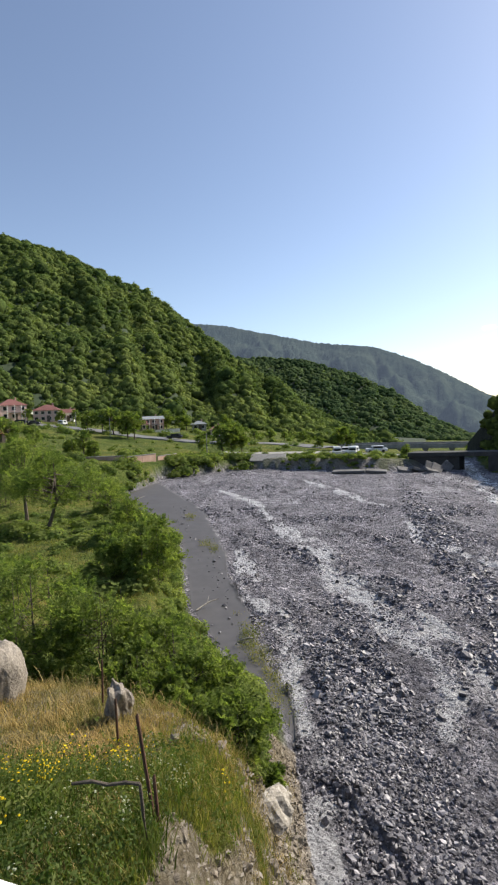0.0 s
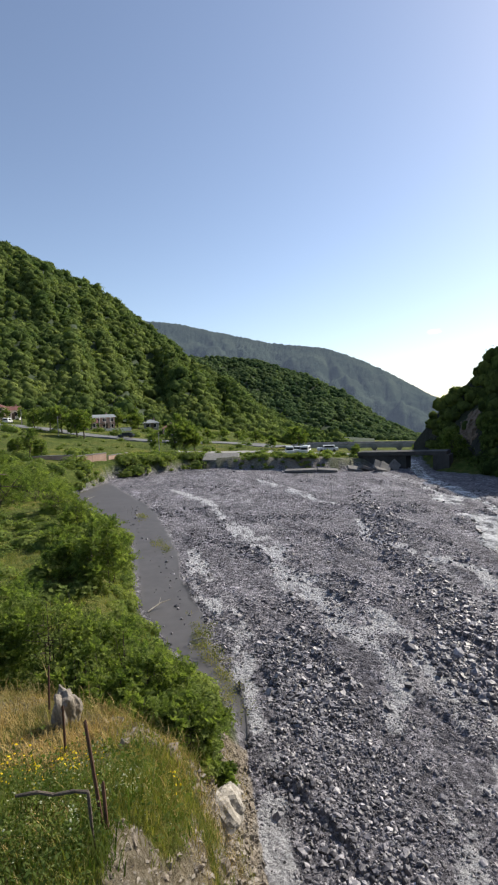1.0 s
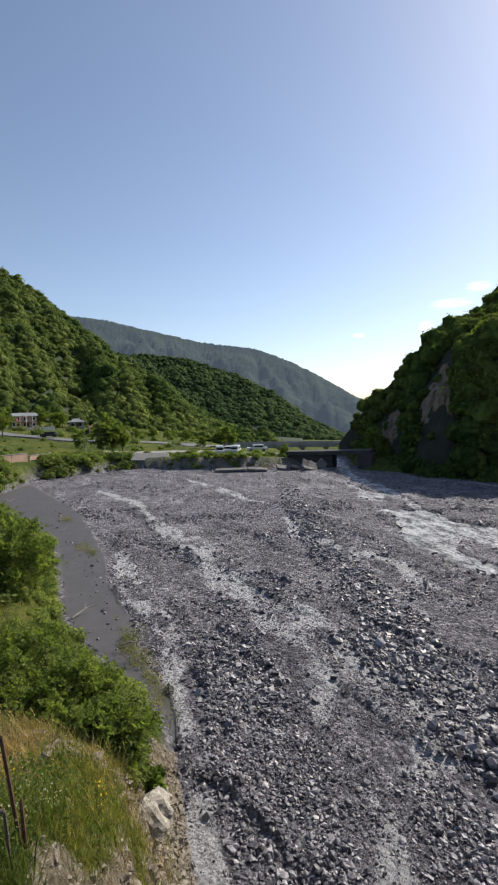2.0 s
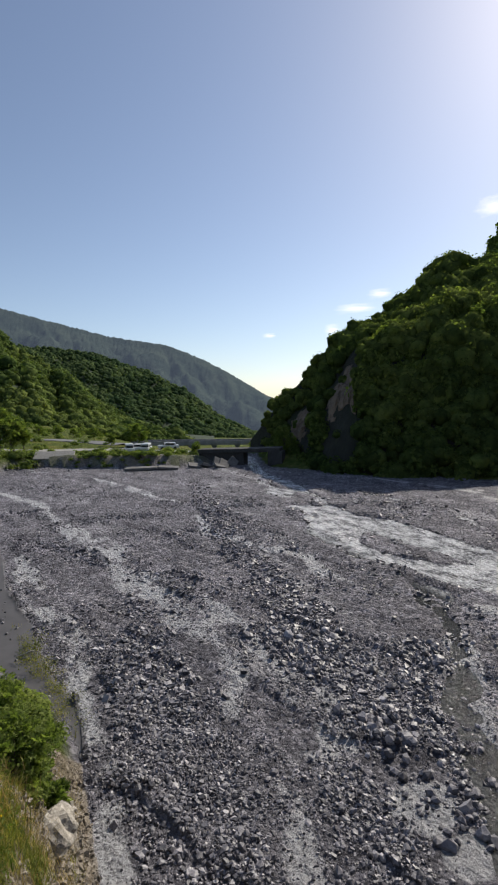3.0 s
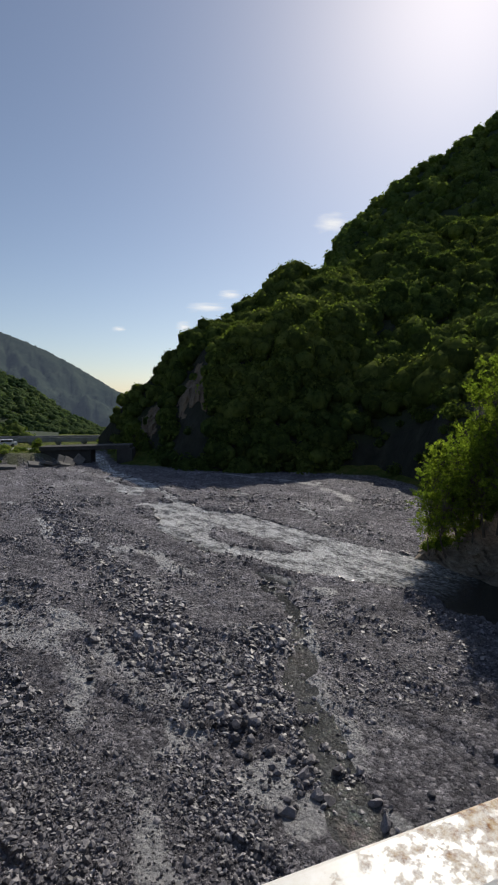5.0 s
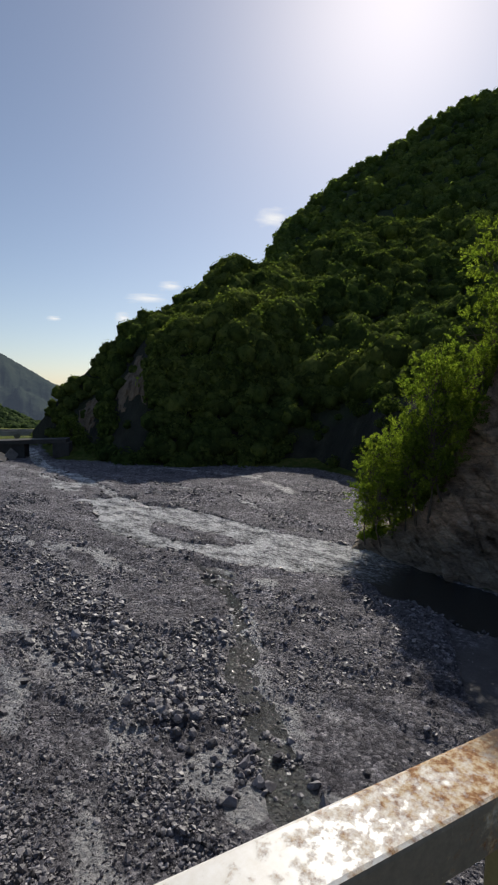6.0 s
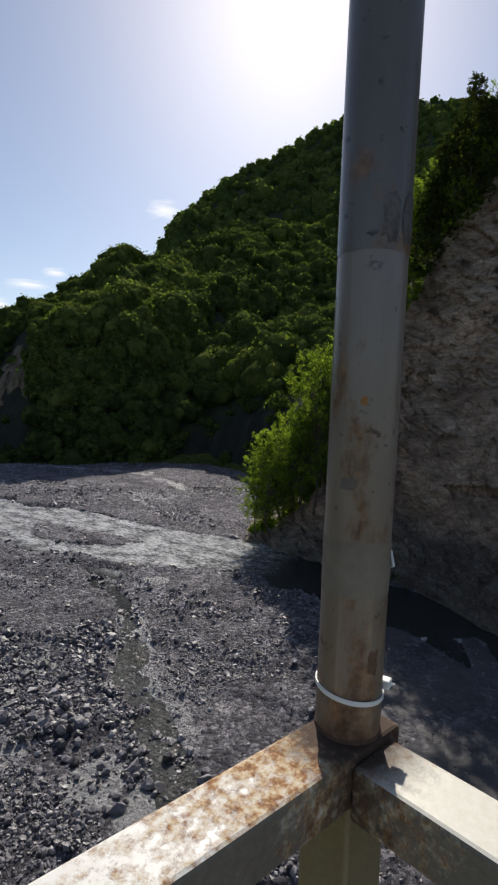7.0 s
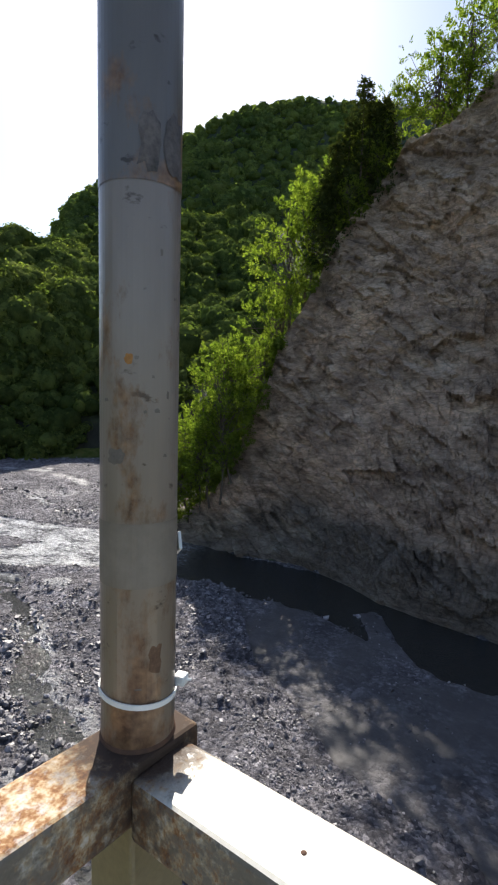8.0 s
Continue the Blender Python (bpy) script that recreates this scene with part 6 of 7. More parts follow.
wall_run("garden_wall", (-13.2, 89), (-10.1, 93), 1.5, 0.25, BRICK, "pinkish brick wall of a yard above the river", "wall")
wall_run("garden_wall", (-9.9, 95), (-7.8, 100), 1.1, 0.25, BRICK, "pinkish brick wall of a yard above the river", "wall")
wall_run("garden_wall", (-13.5, 90), (-17.5, 92), 0.9, 0.25, BRICK, "brown brick yard wall above the river", "wall")
wall_run("white_wall", (-11.0, 168), (-7.2, 172), 1.2, 0.2, PLASTER_W, "long pale wall before the houses", "wall")
revet = wall_run("bank_wall", (0.6, 98.6), (4.6, 97.0), 2.2, 0.3, plain("pale_earth", (0.24, 0.22, 0.19), (0.38, 0.36, 0.32), 0.95), "pale sloping concrete revetment on the far bank", "wall", False)
revet.matrix_world = revet.matrix_world @ pose(0, 0.0, -0.75, -58, 0, 0)


def car(x, y, z, yaw, paint, label, tall=0.0):
    ob = thing("car", pose(x, y, z, 0, 0, yaw), label, "car", "parked cars")
    bm = box(bmesh.new(), (4.3, 1.75, 0.62), Matrix.Translation((0, 0, 0.62)), 0.12)
    part("body", bm, paint, ob)
    bm = box(bmesh.new(), (2.5 + tall, 1.55, 0.55 + tall * 0.3), Matrix.Translation((-0.25, 0, 1.15 + tall * 0.15)), 0.16)
    part("cabin", bm, paint, ob)
    part("windscreen", box(bmesh.new(), (0.06, 1.3, 0.42), Matrix.Translation((1.02 + tall / 2, 0, 1.17)), 0.02), GLASS_DARK, ob)
    part("rear_window", box(bmesh.new(), (0.06, 1.3, 0.40), Matrix.Translation((-1.53 - tall / 2, 0, 1.17)), 0.02), GLASS_DARK, ob)
    for s in (-1, 1):
        part("side_window", box(bmesh.new(), (1.9, 0.05, 0.38), Matrix.Translation((-0.25, s * 0.775, 1.17)), 0.02), GLASS_DARK, ob)
        part("headlight", box(bmesh.new(), (0.05, 0.36, 0.16), Matrix.Translation((2.14, s * 0.62, 0.72)), 0.02), PLASTER_W, ob)
        for ax in (-1.3, 1.3):
            part("wheel", tube(bmesh.new(), (ax, s * 0.70, 0.32), (ax, s * 0.90, 0.32), 0.32, None, 16), RUBBER, ob)
    return ob


for b, r, turn, paint, label, tall in [(10.4, 101.5, -98, CAR_WHITE, "white van parked on the gravel by the bank", 0.9), (11.35, 103, -108, CAR_WHITE, "silver-white car parked beside the van", 0.0),
                                       (12.2, 102, -112, CAR_WHITE, "white van parked at an angle by the bank", 0.8), (14.7, 106, 170, CAR_WHITE, "low white car parked behind the bank", 0.0), (-7.8, 141.2, 172, CAR_DARK, "dark car on the village road", 0.0),
                                       (-23.6, 168, 10, CAR_DARK, "dark car parked before the houses", 0.3), (-22.5, 169, 5, CAR_DARK, "dark blue car parked before the houses", 0.0), (-19.6, 172, 90, CAR_WHITE, "white van parked by the pink house", 0.9)]:
    x, y, z = polar(b, r)
    car(x, y, z + (0.15 if paint is CAR_DARK and b > -10 else 0.06), turn, paint, label, tall)


def road_bridge():
    """Long low road bridge across the valley, on slim piers."""
    a, b = Vector((152 * math.sin(radians(11)), 152 * math.cos(radians(11)), 0)), Vector((150 * math.sin(radians(29)), 150 * math.cos(radians(29)), 0))
    d = (b - a)
    yaw = math.degrees(math.atan2(d.y, d.x))
    ob = thing("road_bridge", Matrix.Translation((a + b) / 2) @ pose(0, 0, 0, 0, 0, yaw), "long grey concrete road bridge on piers across the valley", "bridge")
    length = d.length
    part("deck", box(bmesh.new(), (length, 8, 0.7), Matrix.Translation((0, 0, -0.2)), 0.05), CONCRETE, ob)
    for s in (-1, 1):
        part("parapet", box(bmesh.new(), (length, 0.2, 0.5), Matrix.Translation((0, s * 3.8, 0.40)), 0.03), CONCRETE, ob)
    for k in range(7):
        x = -length / 2 + (k + 0.5) * length / 7
        part("pier", box(bmesh.new(), (1.0, 5.5, 6.5), Matrix.Translation((x, 0, -3.8)), 0.1), CONCRETE, ob)
        part("crosshead", box(bmesh.new(), (1.5, 7, 0.5), Matrix.Translation((x, 0, -0.8)), 0.05), CONCRETE, ob)
    return ob


road_bridge()


def low_bridge():
    """The older bridge by the gap: one dark span between heavy abutments."""
    a, b = Vector((94 * math.sin(radians(18.3)), 94 * math.cos(radians(18.3)), 0)), Vector((90 * math.sin(radians(27.5)), 90 * math.cos(radians(27.5)), 0))
    d = b - a
    ob = thing("weir_bridge", Matrix.Translation((a + b) / 2) @ pose(0, 0, 0, 0, 0, math.degrees(math.atan2(d.y, d.x))), "dark weathered concrete bridge over the weir", "bridge")
    length = d.length
    part("deck", box(bmesh.new(), (length, 3.5, 0.7), Matrix.Translation((0, 0, 2.75)) @ pose(0, 0, 0, 0, -1.8, 0), 0.06), DARK_CONCRETE, ob)
    for x, w in ((length * 0.44, 2.6),):
        part("pier", box(bmesh.new(), (w, 3.4, 3.9), Matrix.Translation((x, 0, 0.75)), 0.08), DARK_CONCRETE, ob)
    part("abutment", box(bmesh.new(), (length * 0.56, 3.2, 3.2), Matrix.Translation((-length * 0.22, 0.4, 0.9)), 0.1), DARK_CONCRETE, ob)
    return ob


DARK_CONCRETE = plain("dark_concrete", (0.022, 0.021, 0.020), (0.062, 0.060, 0.058), 0.9, 0, 0.6, 9, 0.3, 0.03)
low_bridge()
SLAB = plain("stained_concrete", (0.075, 0.072, 0.068), (0.20, 0.19, 0.18), 0.9, 0, 0.9, 6, 0.6, 0.06)
# broken slabs at the foot of the far bank: bearing, range, size, tilt
for b, r, size, rx, ry, turn in [(11.6, 86.5, (5.4, 1.8, 0.4), 3, -2, -8), (14.6, 86.0, (3.4, 1.8, 0.4), 4, 3, -4), (17.6, 87.5, (2.4, 1.8, 0.5), 14, 10, 10), (18.8, 87.5, (2.2, 1.6, 0.5), -12, 18, 30), (20.3, 87.8, (2.0, 0.4, 2.0), -40, 24, 12),
                                 (20.9, 87.2, (1.8, 0.4, 1.8), -48, 30, 8), (20.4, 86.2, (1.8, 1.3, 0.4), 18, 12, 25), (21.9, 88.2, (1.6, 0.4, 1.8), -30, 44, 5)]:
    x, y, z = polar(b, r)
    ob = part("concrete_slab", box(bmesh.new(), size, None, 0.08), SLAB)
    ob.matrix_world = pose(x, y, max(z, 0) + 0.25 + size[2] * 0.25, rx, ry, -b + turn)
    tagged(ob, "broken tilted concrete slab below the bank", "slab", "broken slabs at the weir")

# trees and shrubs in the fields: bearing, range, height, spread
village = [make_plant("field_tree", 400 + k, 6.0, 2.9, 0.16, 3000, 0.23, LEAF_BUSH, "rounded green field tree", "tree", 0.10, 30, group="trees in the fields") for k in range(3)]
rng = np.random.default_rng(44)
FIELD_TREES = [(-17.0, 152, 1.1), (-15.6, 150, 1.2), (-14.4, 148, 1.3), (-12.9, 140, 1.25), (-12.2, 138, 1.1), (-2.4, 108, 0.9), (-1.2, 109, 1.05), (-0.3, 110, 0.85), (-4.8, 112, 0.55), (8.4, 118, 0.55), (10.6, 116, 0.75), (11.6, 118, 0.7),
               (17.8, 96, 0.42), (-19.0, 92, 0.5), (-17.8, 94, 0.6), (-16.7, 93, 0.55), (-22.5, 100, 0.7), (-25.0, 105, 0.8), (-27.5, 110, 0.9), (24.3, 140, 0.5), (24.9, 145, 0.45), (-18.2, 176, 0.8), (-23.0, 182, 0.6), (-8.6, 182, 0.9), (-7.2, 184, 0.9), (-6.4, 185, 0.85), (-2.0, 170, 0.9),
               (-19.8, 180, 0.7), (-26.2, 176, 0.7), (1.2, 150, 0.5), (3.0, 152, 0.55), (4.6, 150, 0.4), (6.8, 150, 0.5)]
for k, (b, r, sc) in enumerate(FIELD_TREES):
    x, y, z = polar(b, r)
    m = pose(x, y, z, 0, 0, rng.uniform(0, 360)) @ Matrix.Diagonal((sc, sc, sc * rng.uniform(0.9, 1.1), 1))
    if k < 3:
        village[k].matrix_world = m
    else:
        copy_thing(village[k % 3], m)


for b, s, sc in [(27.9, 0.2, 0.95), (28.5, 0.22, 0.7), (53.8, 0.03, 0.45), (52.1, 0.05, 0.32), (54.5, 0.02, 0.26)]:
    x, y, z = R1(b, s)
    copy_thing(village[1], pose(x, y, z, 0, 0, rng.uniform(0, 360)) @ Matrix.Diagonal((0.7 * sc, 0.7 * sc, sc, 1)))


def hedge(name, count, b0, b1, r0, r1, size, seed, label):
    rng = np.random.default_rng(seed)
    b, r = np.radians(rng.uniform(b0, b1, count)), rng.uniform(r0, r1, count)
    x, y = r * np.sin(b), r * np.cos(b)
    z = ground_height(x, y)[0]
    ok = ~inside(x, y, BED)
    s = size * rng.lognormal(0, 0.3, count)
    sc = np.stack([s * 1.2, s * 1.2, s * 0.9], 1)
    return scatter(name, HEDGE_CROWNS, np.stack([x, y, z + 0.2 * s], 1)[ok], sc[ok], rng, LEAF_BUSH, label, "shrubs")


hedge("hedge", 150, -9.0, 0.8, 87, 100, 1.05, 51, "low green scrub along the far bank")
hedge("hedge", 110, -26, -12, 62, 98, 1.0, 52, "low scrub in the yard and field")
hedge("hedge", 60, -15, -10, 68, 84, 0.6, 56, "low scrub at the head of the silt")
hedge("hedge", 70, -24, 8, 102, 136, 0.6, 53, "scattered shrubs in the meadow")
hedge("hedge", 110, -27, 8, 142, 212, 1.3, 54, "shrubs round the village houses")
hedge("hedge", 170, 4, 15, 87, 96, 0.5, 57, "weeds on the face of the far bank")
hedge("hedge", 60, 5, 18, 93, 104, 0.6, 55, "weeds along the top of the far bank")

rng = np.random.default_rng(58)
u = rng.uniform(0, 1, 190)
yy = 13.5 + 34 * u
xx = np.interp(yy, [11.3, 16.2, 18.5, 21.6, 28.2, 43.6, 52], [0.9, 0.9, 0.6, -1.2, -3.7, -6.0, -9.4]) - 0.5 - rng.uniform(0, 2.2, 190)
s = rng.uniform(0.22, 0.55, 190) * np.interp(yy, [13, 25, 45], [0.7, 1.0, 1.3])
scatter("shrubs", HEDGE_CROWNS, np.stack([xx, yy, ground_height(xx, yy)[0] + 0.1 * s], 1), np.stack([s * 1.2, s * 1.2, s], 1), rng, LEAF_BUSH, "low weeds and shrubs along the silt", "shrubs")

x, y = rng.uniform(-22, -6, 170), rng.uniform(17, 46, 170)
ok = x < np.interp(y, [17, 21.6, 28.2, 43.6, 52], [0.9, -1.2, -3.7, -6.0, -9.4]) - 2.5
s = rng.uniform(0.35, 0.95, 170)
scatter("shrubs", HEDGE_CROWNS, np.stack([x, y, ground_height(x, y)[0] + 0.05 * s], 1)[ok], np.stack([s * 1.3, s * 1.3, s * 0.8], 1)[ok], rng, LEAF_BUSH, "low green undergrowth between the trees", "shrubs")

# stones, driftwood and weeds on the silt
rng = np.random.default_rng(59)
yy = rng.uniform(15, 60, 130)
xx = np.interp(yy, [15, 20, 26, 32, 38, 48, 60], [0.6, 0.3, -0.8, -1.7, -2.4, -5.8, -7.2]) - np.abs(rng.normal(0, 0.9, 130))
zz, muddy, _, _ = ground_height(xx, yy)
ok = muddy > 0.5
s = np.clip(rng.lognormal(-2.6, 0.5, 130), 0.03, 0.22)
scatter("gravel", ROCKS, np.stack([xx, yy, zz + 0.1 * s], 1)[ok], np.stack([s, s, s * 0.8], 1)[ok], rng, STONE, "stones lying on the grey silt", "stones", 0.5)

# larger stones lying along the trickle
rng = np.random.default_rng(91)
u = rng.uniform(0, 1, 420)
xx = np.interp(u, [0, 0.5, 0.75, 1], [17.5, 13.2, 11.3, 9.4]) + rng.normal(0, 0.55, 420)
yy = np.interp(u, [0, 0.5, 0.75, 1], [17.0, 12.6, 9.2, 6.4]) + rng.normal(0, 0.4, 420)
s = np.clip(rng.lognormal(-2.75, 0.45, 420), 0.03, 0.17)
scatter("river_stones", ROCKS, np.stack([xx, yy, np.maximum(ground_height(xx, yy)[0], -0.05) + 0.2 * s], 1), np.stack([s, s, s * 0.8], 1), rng, STONE, "dark river stones along a trickle of water", "stones", 0.5)

# coarse cobbles in clumps on the near bed
rng = np.random.default_rng(92)
xx, yy = rng.uniform(2.5, 15.5, 5200), rng.uniform(3.0, 19.0, 5200)
zz, muddy, _, stony = ground_height(xx, yy)
ok = (zz > -0.02) & (zz < 0.5) & (muddy < 0.3) & (stony < 0.3) & (0.9 * coarse(xx, yy) + 0.6 * fbm(xx * 0.45, yy * 0.3, 4, 94) + rng.normal(0, 0.12, 5200) > 0.3)
s = np.clip(rng.lognormal(-2.95, 0.42, 5200), 0.03, 0.15)
scatter("cobbles", ROCKS, np.stack([xx, yy, zz + 0.2 * s], 1)[ok], np.stack([s, s, s * 0.8], 1)[ok], rng, STONE, "dark broken cobbles heaped on the gravel", "stones", 0.5)
for x, y, turn, long in [(-3.3, 27.6, 35, 1.5), (-0.9, 23.6, -20, 0.9), (-13.0, 56.0, 60, 2.2)]:
    z = on_ground(x, y)
    ob = thing("driftwood", pose(x, y, z + 0.05, 0, -8, turn), "bleached driftwood branch on the silt", "branch", "driftwood")
    part("limb", tube(tube(bmesh.new(), (0, 0, 0), (long * 0.6, 0.06, 0.12), 0.05, 0.04, 7), (long * 0.6, 0.06, 0.12), (long, -0.05, 0.10), 0.04, 0.015, 7), PALE_ROCK, ob)
    part("twig", tube(bmesh.new(), (long * 0.5, 0.04, 0.1), (long * 0.7, 0.25, 0.34), 0.022, 0.008, 6), PALE_ROCK, ob)

# utility poles
for b, r, h in [(-4.3, 110, 4.6), (-18.3, 165, 5.0), (-23.2, 165, 4.2), (-14.8, 140, 5.0)]:
    x, y, z = polar(b, r)
    ob = thing("utility_pole", pose(x, y, z), "thin grey utility pole beside the road", "pole", "utility poles")
    part("pole", tube(bmesh.new(), (0, 0, -0.3), (0, 0, h), 0.11, 0.08, 8), CONCRETE, ob)
    part("crossarm", box(bmesh.new(), (1.2, 0.10, 0.10), Matrix.Translation((0, 0, h - 0.3))), BARK, ob)

# ---- near bank: rocks, posts, grass and flowers ----
for seed, (x, y, dz), (sx, sy, sz), label in [(31, (-5.85, 10.9, 0.40), (0.60, 0.55, 0.78), "large rounded pale boulder on the dry bank"), (32, (-2.85, 9.5, 0.22), (0.26, 0.24, 0.56), "upright pale rock in the dry grass"),
                                              (33, (-0.06, 10.6, 0.16), (0.60, 0.54, 0.46), "white limestone boulder on the edge of the bank"),  (36, (0.35, 13.2, 0.0), (0.3, 0.25, 0.35), "pale stone at the foot of the bank")]:
    ob = part("rock", rock_mesh(seed + (22 if seed == 32 else 10), 4, (sx, sy, sz), *((0.16, 4, (0.8, 0.95)) if seed == 31 else (0.38, 11, (0.58, 0.85)))), TAN_ROCK if seed < 33 else PALE_ROCK)
    ob.matrix_world = pose(x, y, on_ground(x, y) + dz, 0, 14 if seed == 32 else 0, seed * 40)
    tagged(ob, label, "rock")

rng = np.random.default_rng(66)
yy = 4.4 + 11 * rng.uniform(0, 1, 3200) ** 1.4
xx = 1.0 - rng.uniform(0.0, 2.9, 3200)
zz, _, _, stony = ground_height(xx, yy)
ok = stony > 0.5
ok &= rng.uniform(0, 1, 3200) < 0.5
s = np.clip(rng.lognormal(-2.95, 0.6, 3200), 0.02, 0.17) * np.clip(0.35 + (yy - 4.4) * 0.16, 0.35, 1.0)
scatter("rubble", ROCKS, np.stack([xx, yy, zz + 0.15 * s], 1)[ok], np.stack([s, s, s * 0.8], 1)[ok], rng, plain("bank_rubble", (0.12, 0.098, 0.072), (0.29, 0.245, 0.19), 0.9, 0, 2.5, 20, 0.7, 0.04), "pale broken rock on the steep bank", "rubble", 0.6)

xx, yy = rng.uniform(-2.2, 1.1, 5200), rng.uniform(4.2, 14.5, 5200)
zz, _, _, stony = ground_height(xx, yy)
ok = stony > 0.5
s = np.clip(rng.lognormal(-3.2, 0.5, 5200), 0.015, 0.11) * np.clip(0.35 + (yy - 5.0) * 0.13, 0.35, 1.0)
scatter("rubble", CHIPS, np.stack([xx, yy, zz], 1)[ok], np.stack([s * 1.5, s, s * 0.6], 1)[ok], rng, TAN_ROCK, "tan splinters of rock on the steep bank", "rubble", 0.7)

for x, y, h, lx, ly in [(-1.49, 5.6, 1.15, -3, -7), (-2.6, 8.3, 0.85, 1, 0), (-3.4, 10.2, 0.95, 0, 2), (-1.42, 5.5, 0.5, -6, -4)]:
    z = on_ground(x, y)
    ob = thing("fence_post", pose(x, y, z, lx, ly, 0), "thin rusty iron fence post in the grass", "post", "fence posts")
    part("shaft", tube(bmesh.new(), (0, 0, -0.2), (0, 0, h), 0.022, 0.02, 8), RUST, ob)
    part("tip", tube(bmesh.new(), (0, 0, h), (0.01, 0, h + 0.03), 0.02, 0.008, 8), RUST, ob)
z = on_ground(-1.5, 5.15)
ob = thing("dead_branch", pose(-1.5, 5.15, z), "bent grey dead branch among the weeds", "branch")
bm = bmesh.new()
last = None
for p in [(0.02, 0, -0.1), (0.0, 0.0, 0.35), (-0.02, 0.02, 0.62), (-0.16, 0.04, 0.63), (-0.36, 0.06, 0.60), (-0.52, 0.08, 0.63), (-0.74, 0.1, 0.60)]:
    if last:
        tube(bm, last, p, 0.020, 0.016, 7)
    last = p
part("limb", bm, BARK, ob)


def tuft(rng, blades, height, spread, width, droop=(0.1, 0.6)):
    """A tuft of bent grass blades, three triangles each."""
    vs, fs = [], []
    for k in range(blades):
        a, lean = rng.uniform(0, 2 * np.pi), rng.uniform(*droop)
        o = rng.normal(0, spread, 2)
        d, n = np.array([np.cos(a), np.sin(a)]), np.array([-np.sin(a), np.cos(a)])
        h = height * rng.uniform(0.5, 1.2)
        for w, s, u in ((width, 0.0, 0.0), (width * 0.8, 0.35 * lean, 0.55), (0.0, lean, 1.0)):
            c = np.array([*(o + d * s * h), u * h])
            off = np.array([*(n * w), 0])
            vs += [c - off, c + off] if w else [c]
        b = 5 * k
        fs += [(b, b + 1, b + 3), (b, b + 3, b + 2), (b + 2, b + 3, b + 4)]
    return np.array(vs), np.array(fs)


def herb(rng, leaves, size, height):
    c = np.stack([rng.normal(0, 0.10, 12), rng.normal(0, 0.10, 12), rng.uniform(0.05, height, 12)], 1)
    return leaf_cloud(rng, c, np.full(12, 0.10), leaves, size)


def grow(name, forms, count, x0, x1, y0, y1, size, seed, mat, label, category, where=None, bare=0.8):
    rng = np.random.default_rng(seed)
    x, y = rng.uniform(x0, x1, count * 3), rng.uniform(y0, y1, count * 3)
    z, silt, turf, rock = ground_height(x, y)
    ok = (turf > 0.5) & (rock < bare)
    if where is not None:
        ok &= rng.uniform(0, 1, len(x)) < where(x, y)
    x, y, z = x[ok][:count], y[ok][:count], z[ok][:count]
    s = size * rng.lognormal(0, 0.25, len(x))
    return scatter(name, forms, np.stack([x, y, z - 0.02], 1), np.stack([s, s, s], 1), rng, mat, label, category)


grng = np.random.default_rng(88)
TUFTS = [tuft(grng, 14, 0.15, 0.09, 0.0045, (0.2, 0.9)) for _ in range(6)]
STALKS = [tuft(grng, 14, 0.15, 0.13, 0.0036, (0.4, 1.5)) for _ in range(5)]
HERBS = [herb(grng, 64, 0.019, 0.26) for _ in range(5)]


def lush(x, y):
    return (1 - smooth(6.2, 8.6, y + 0.5 * fbm(x, y, 2, 91))) * smooth(-0.2, -1.2, x)


def dry(x, y):
    return smooth(6.9, 8.3, y + 0.6 * fbm(x, y, 3, 93)) * (1 - smooth(12.0, 13.6, y)) * (0.3 + 0.7 * smooth(-1.4, -2.6, x)) + 0.08 * smooth(-2.0, -0.6, x)


grow("grass", TUFTS, 2400, -8, 0.8, 4.2, 13.0, 1.0, 1, GRASS, "mixed green and straw-coloured grass on the bank", "grass", lambda x, y: (1 - 0.93 * np.clip(dry(x, y), 0, 1)) * (1 - 0.35 * lush(x, y)))
grow("grass", TUFTS, 2000, -8, -0.4, 3.8, 8.8, 1.0, 7, GRASS_LUSH, "lush green grass by the fence", "grass", lush)
grow("grass", STALKS, 2600, -8, 0.6, 5.0, 13.5, 1.0, 2, LEAF_DRY, "dry straw-coloured grass stalks", "grass", dry)
grow("grass", STALKS, 1000, -2.6, 0.9, 4.4, 14.0, 0.9, 8, LEAF_DRY, "dry tufts on the stony slope", "grass", lambda x, y: smooth(-0.1, 0.3, fbm(x * 1.4, y * 1.4, 3, 99)), 2.0)
grow("grass", TUFTS, 520, -2.2, 0.9, 4.4, 14.0, 0.8, 9, GRASS, "sparse grass on the stony slope", "grass", lambda x, y: smooth(-0.1, 0.3, fbm(x * 1.2 + 5, y * 1.2, 3, 99)), 2.0)
grow("grass", TUFTS, 600, -1.9, 0.4, 4.2, 8.4, 0.9, 10, GRASS, "thin olive grass at the edge of the bank", "grass")
grow("weeds", HERBS, 850, -7, -0.4, 3.8, 8.8, 1.0, 3, LEAF_WEED, "green weeds and herbs by the fence", "weeds", lush)
grow("grass", TUFTS, 2400, -20, -2.0, 12.0, 36.0, 1.3, 4, GRASS, "long grass between the shrubs", "grass")


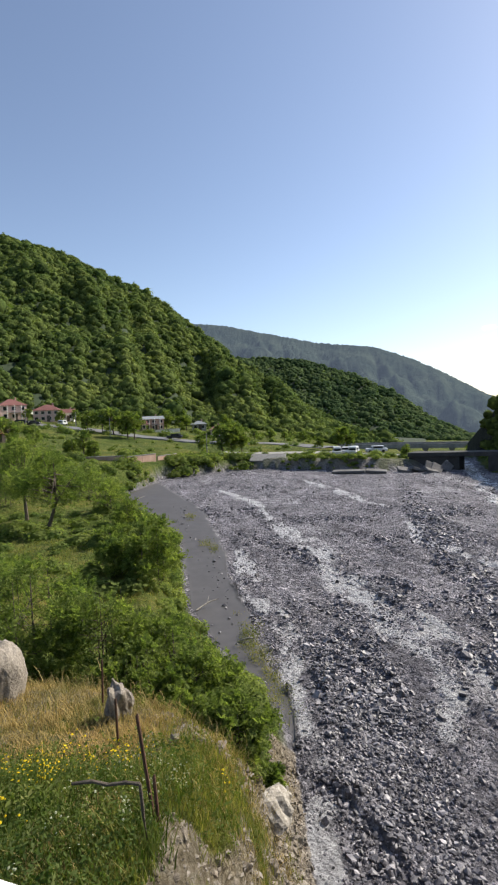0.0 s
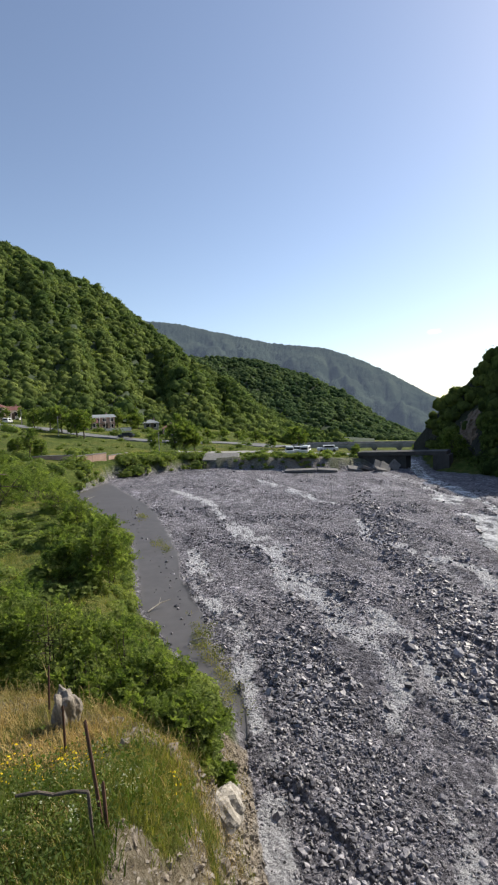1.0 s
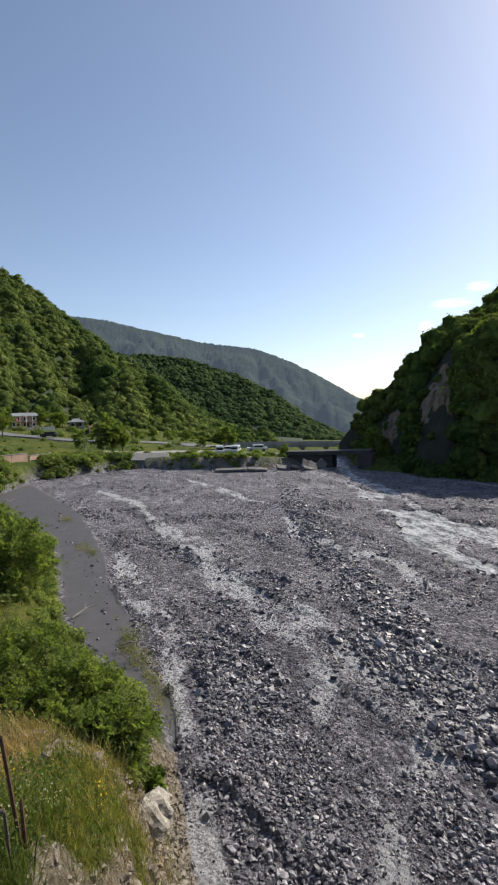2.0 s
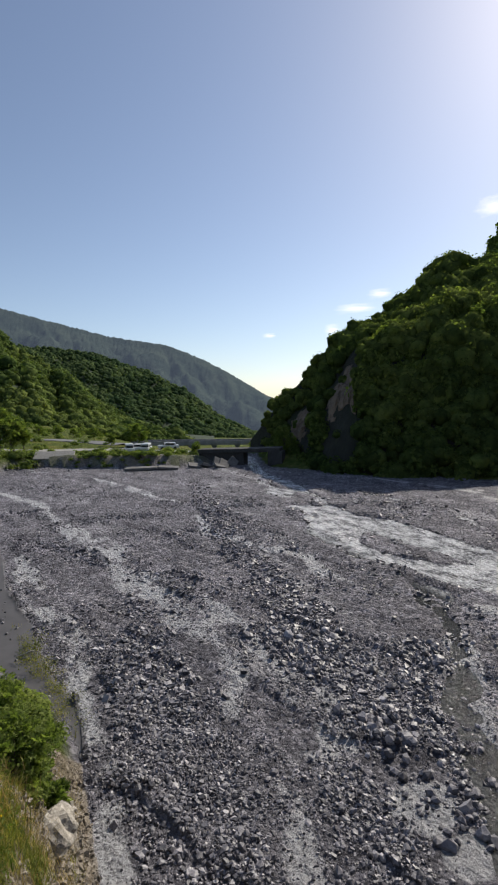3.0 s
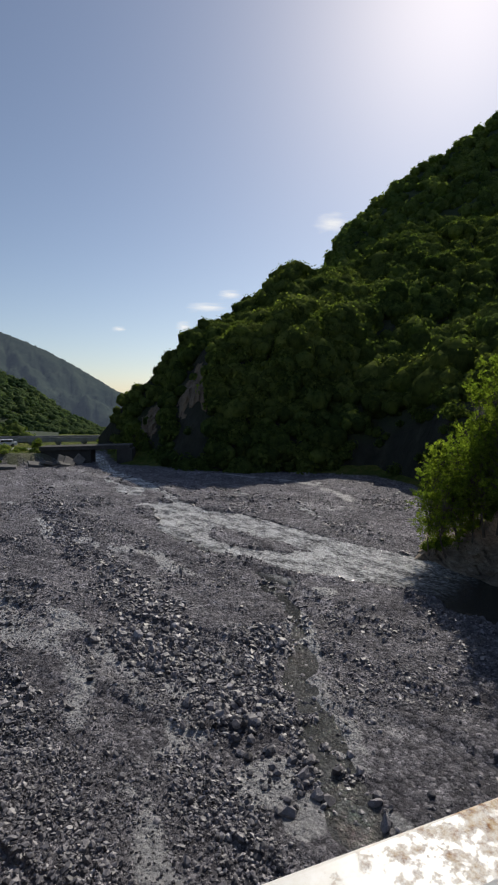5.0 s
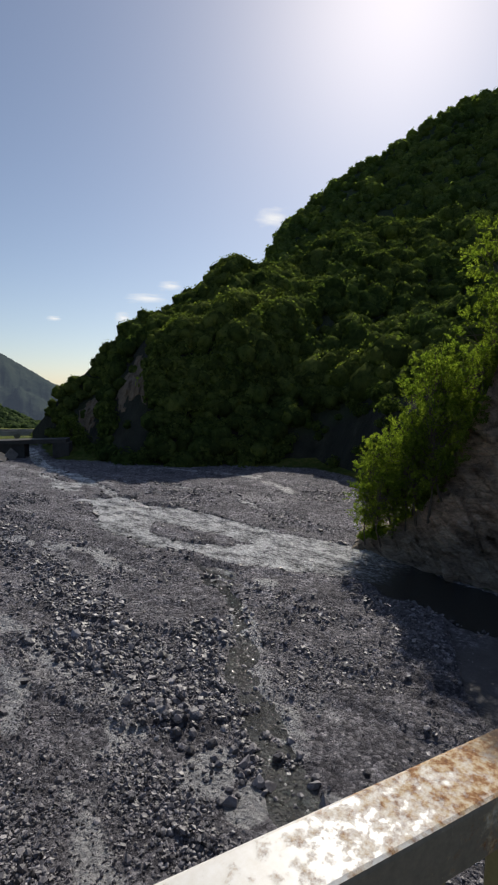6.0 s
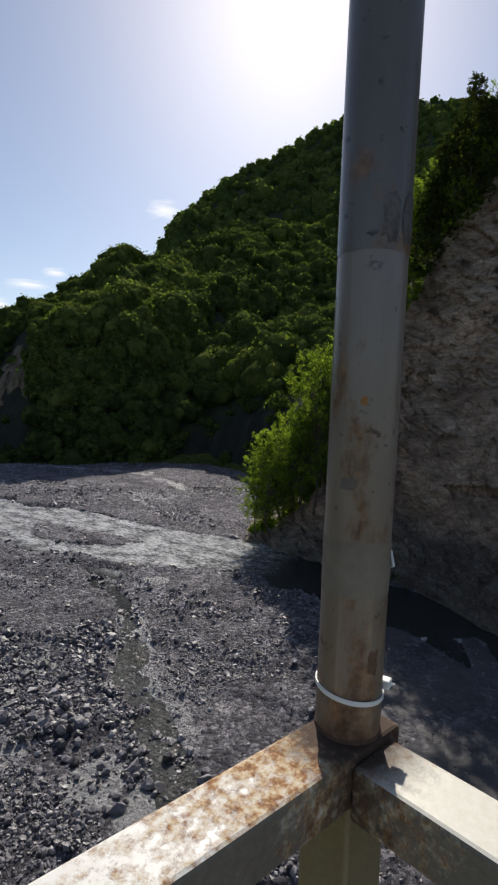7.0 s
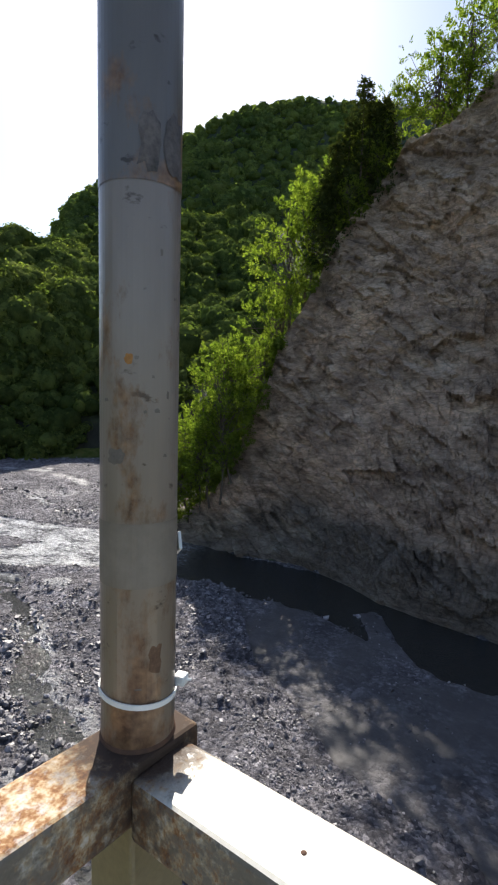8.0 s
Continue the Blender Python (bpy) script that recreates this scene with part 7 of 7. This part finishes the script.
rng = np.random.default_rng(60)
yy = np.concatenate([rng.normal(22.5, 1.7, 60), rng.normal(18.6, 0.9, 22), rng.normal(41, 1.0, 26), rng.normal(53, 1.2, 20)])
xx = np.interp(yy, [15, 20, 26, 32, 38, 48, 60], [0.6, 0.3, -0.8, -1.7, -2.4, -5.8, -7.2]) + rng.normal(0.1, 0.25, len(yy))
s = rng.uniform(0.8, 2.0, len(yy))
scatter("weeds", HERBS + TUFTS, np.stack([xx, yy, ground_height(xx, yy)[0] - 0.02], 1), np.stack([s * 1.3, s * 1.3, s], 1), rng, GRASS, "dull green weeds at the edge of the silt", "weeds")


def flower(rng, heads, spread):
    """A bunch of small flower heads: flat eight-sided discs. Triangles."""
    vs, fs = [], []
    for k in range(heads):
        c = np.array([rng.normal(0, spread), rng.normal(0, spread), 0.34 + rng.normal(0, 0.07)])
        r = rng.uniform(0.006, 0.013)
        tip = rng.normal(0, 0.35, 2)
        b = len(vs)
        vs.append(c + np.array([0, 0, 0.006]))
        for a in range(6):
            p = np.array([np.cos(a * np.pi / 3), np.sin(a * np.pi / 3)]) * r
            vs.append(c + np.array([*p, p @ tip]))
        fs += [(b, b + 1 + a, b + 1 + (a + 1) % 6) for a in range(6)]
    return np.array(vs), np.array(fs)


YELLOW = leafy("yellow_petals", (0.62, 0.42, 0.02), (0.75, 0.55, 0.03), (0.80, 0.62, 0.06), 2.0, 0.25)
WHITE = leafy("pale_petals", (0.26, 0.30, 0.21), (0.36, 0.39, 0.30), (0.46, 0.48, 0.40), 2.0, 0.25)
BUNCH = [flower(grng, 9, 0.06) for _ in range(5)]
patchy = lambda x, y: lush(x, y) * smooth(0.10, 0.4, fbm(x * 0.9, y * 0.9, 3, 95)) * (0.3 + 0.7 * smooth(1.6, 0.4, np.hypot(x + 2.0, y - 6.3) / 2.2)) + 0.015
grow("wildflowers", BUNCH, 105, -5.5, -0.5, 4.2, 8.6, 1.0, 5, YELLOW, "small yellow wildflowers in the weeds", "flowers", patchy)
palepatch = lambda x, y: lush(x, y) * smooth(0.1, 0.4, fbm(x * 1.1 + 9, y * 1.1, 3, 97)) + 0.02
grow("wildflowers", BUNCH, 90, -5.0, -0.5, 4.2, 7.6, 0.8, 6, WHITE, "pale grey-white flower heads in the weeds", "flowers", palepatch)


# ---- thin clouds low over the valley ----
def cloud_material():
    m, nodes, links, p = material("cloud", 1.0)
    n = noise_node(nodes, links, 1.0, 8, 0.65, "Generated", (1.6, 1.0, 3.4))
    at = nodes.new("ShaderNodeTexCoord")
    shift = nodes.new("ShaderNodeVectorMath")
    shift.operation = 'DISTANCE'
    shift.inputs[1].default_value = (0.5, 0.5, 0.5)
    links.new(at.outputs["Generated"], shift.inputs[0])
    fall = nodes.new("ShaderNodeMapRange")
    fall.inputs["From Min"].default_value, fall.inputs["From Max"].default_value = 0.0, 0.5
    fall.inputs["To Min"].default_value, fall.inputs["To Max"].default_value = 0.34, -0.34
    links.new(shift.outputs["Value"], fall.inputs["Value"])
    add = nodes.new("ShaderNodeMath")
    add.operation = 'ADD'
    links.new(n.outputs["Fac"], add.inputs[0])
    links.new(fall.outputs[0], add.inputs[1])
    r = ramp(nodes, links, add.outputs[0], [(0.44, (0, 0, 0)), (0.80, (0.85, 0.85, 0.85))])
    glow, clear, mx = nodes.new("ShaderNodeEmission"), nodes.new("ShaderNodeBsdfTransparent"), nodes.new("ShaderNodeMixShader")
    glow.inputs["Color"].default_value, glow.inputs["Strength"].default_value = (1.0, 1.0, 1.0, 1), 1.0
    links.new(r.outputs[0], mx.inputs[0])
    links.new(clear.outputs[0], mx.inputs[1])
    links.new(glow.outputs[0], mx.inputs[2])
    links.new(mx.outputs[0], nodes["Material Output"].inputs["Surface"])
    return m


CLOUD = cloud_material()
for b, el, wide, tall in [(35.9, 10.2, 8.6, 2.0), (26.4, 7.6, 3.0, 1.0), (49.6, 18.6, 7.4, 5.0), (33.4, 8.0, 3.4, 2.6), (38.5, 11.6, 5.0, 2.0)]:
    r = 4200
    x, y, z = r * math.sin(radians(b)), r * math.cos(radians(b)), 11 + r * math.tan(radians(el))
    bm = bmesh.new()
    bmesh.ops.create_grid(bm, x_segments=6, y_segments=3, size=0.5, matrix=pose(0, 0, 0, 90, 0, 0) @ Matrix.Diagonal((r * radians(wide), r * radians(tall), 1, 1)))
    ob = part("cloud", bm, CLOUD)
    ob.matrix_world = pose(x, y, z, 0, 0, -b)
    ob.visible_shadow = False
    tagged(ob, "thin white wisp of cloud above the ridge", "cloud", kind="structure")
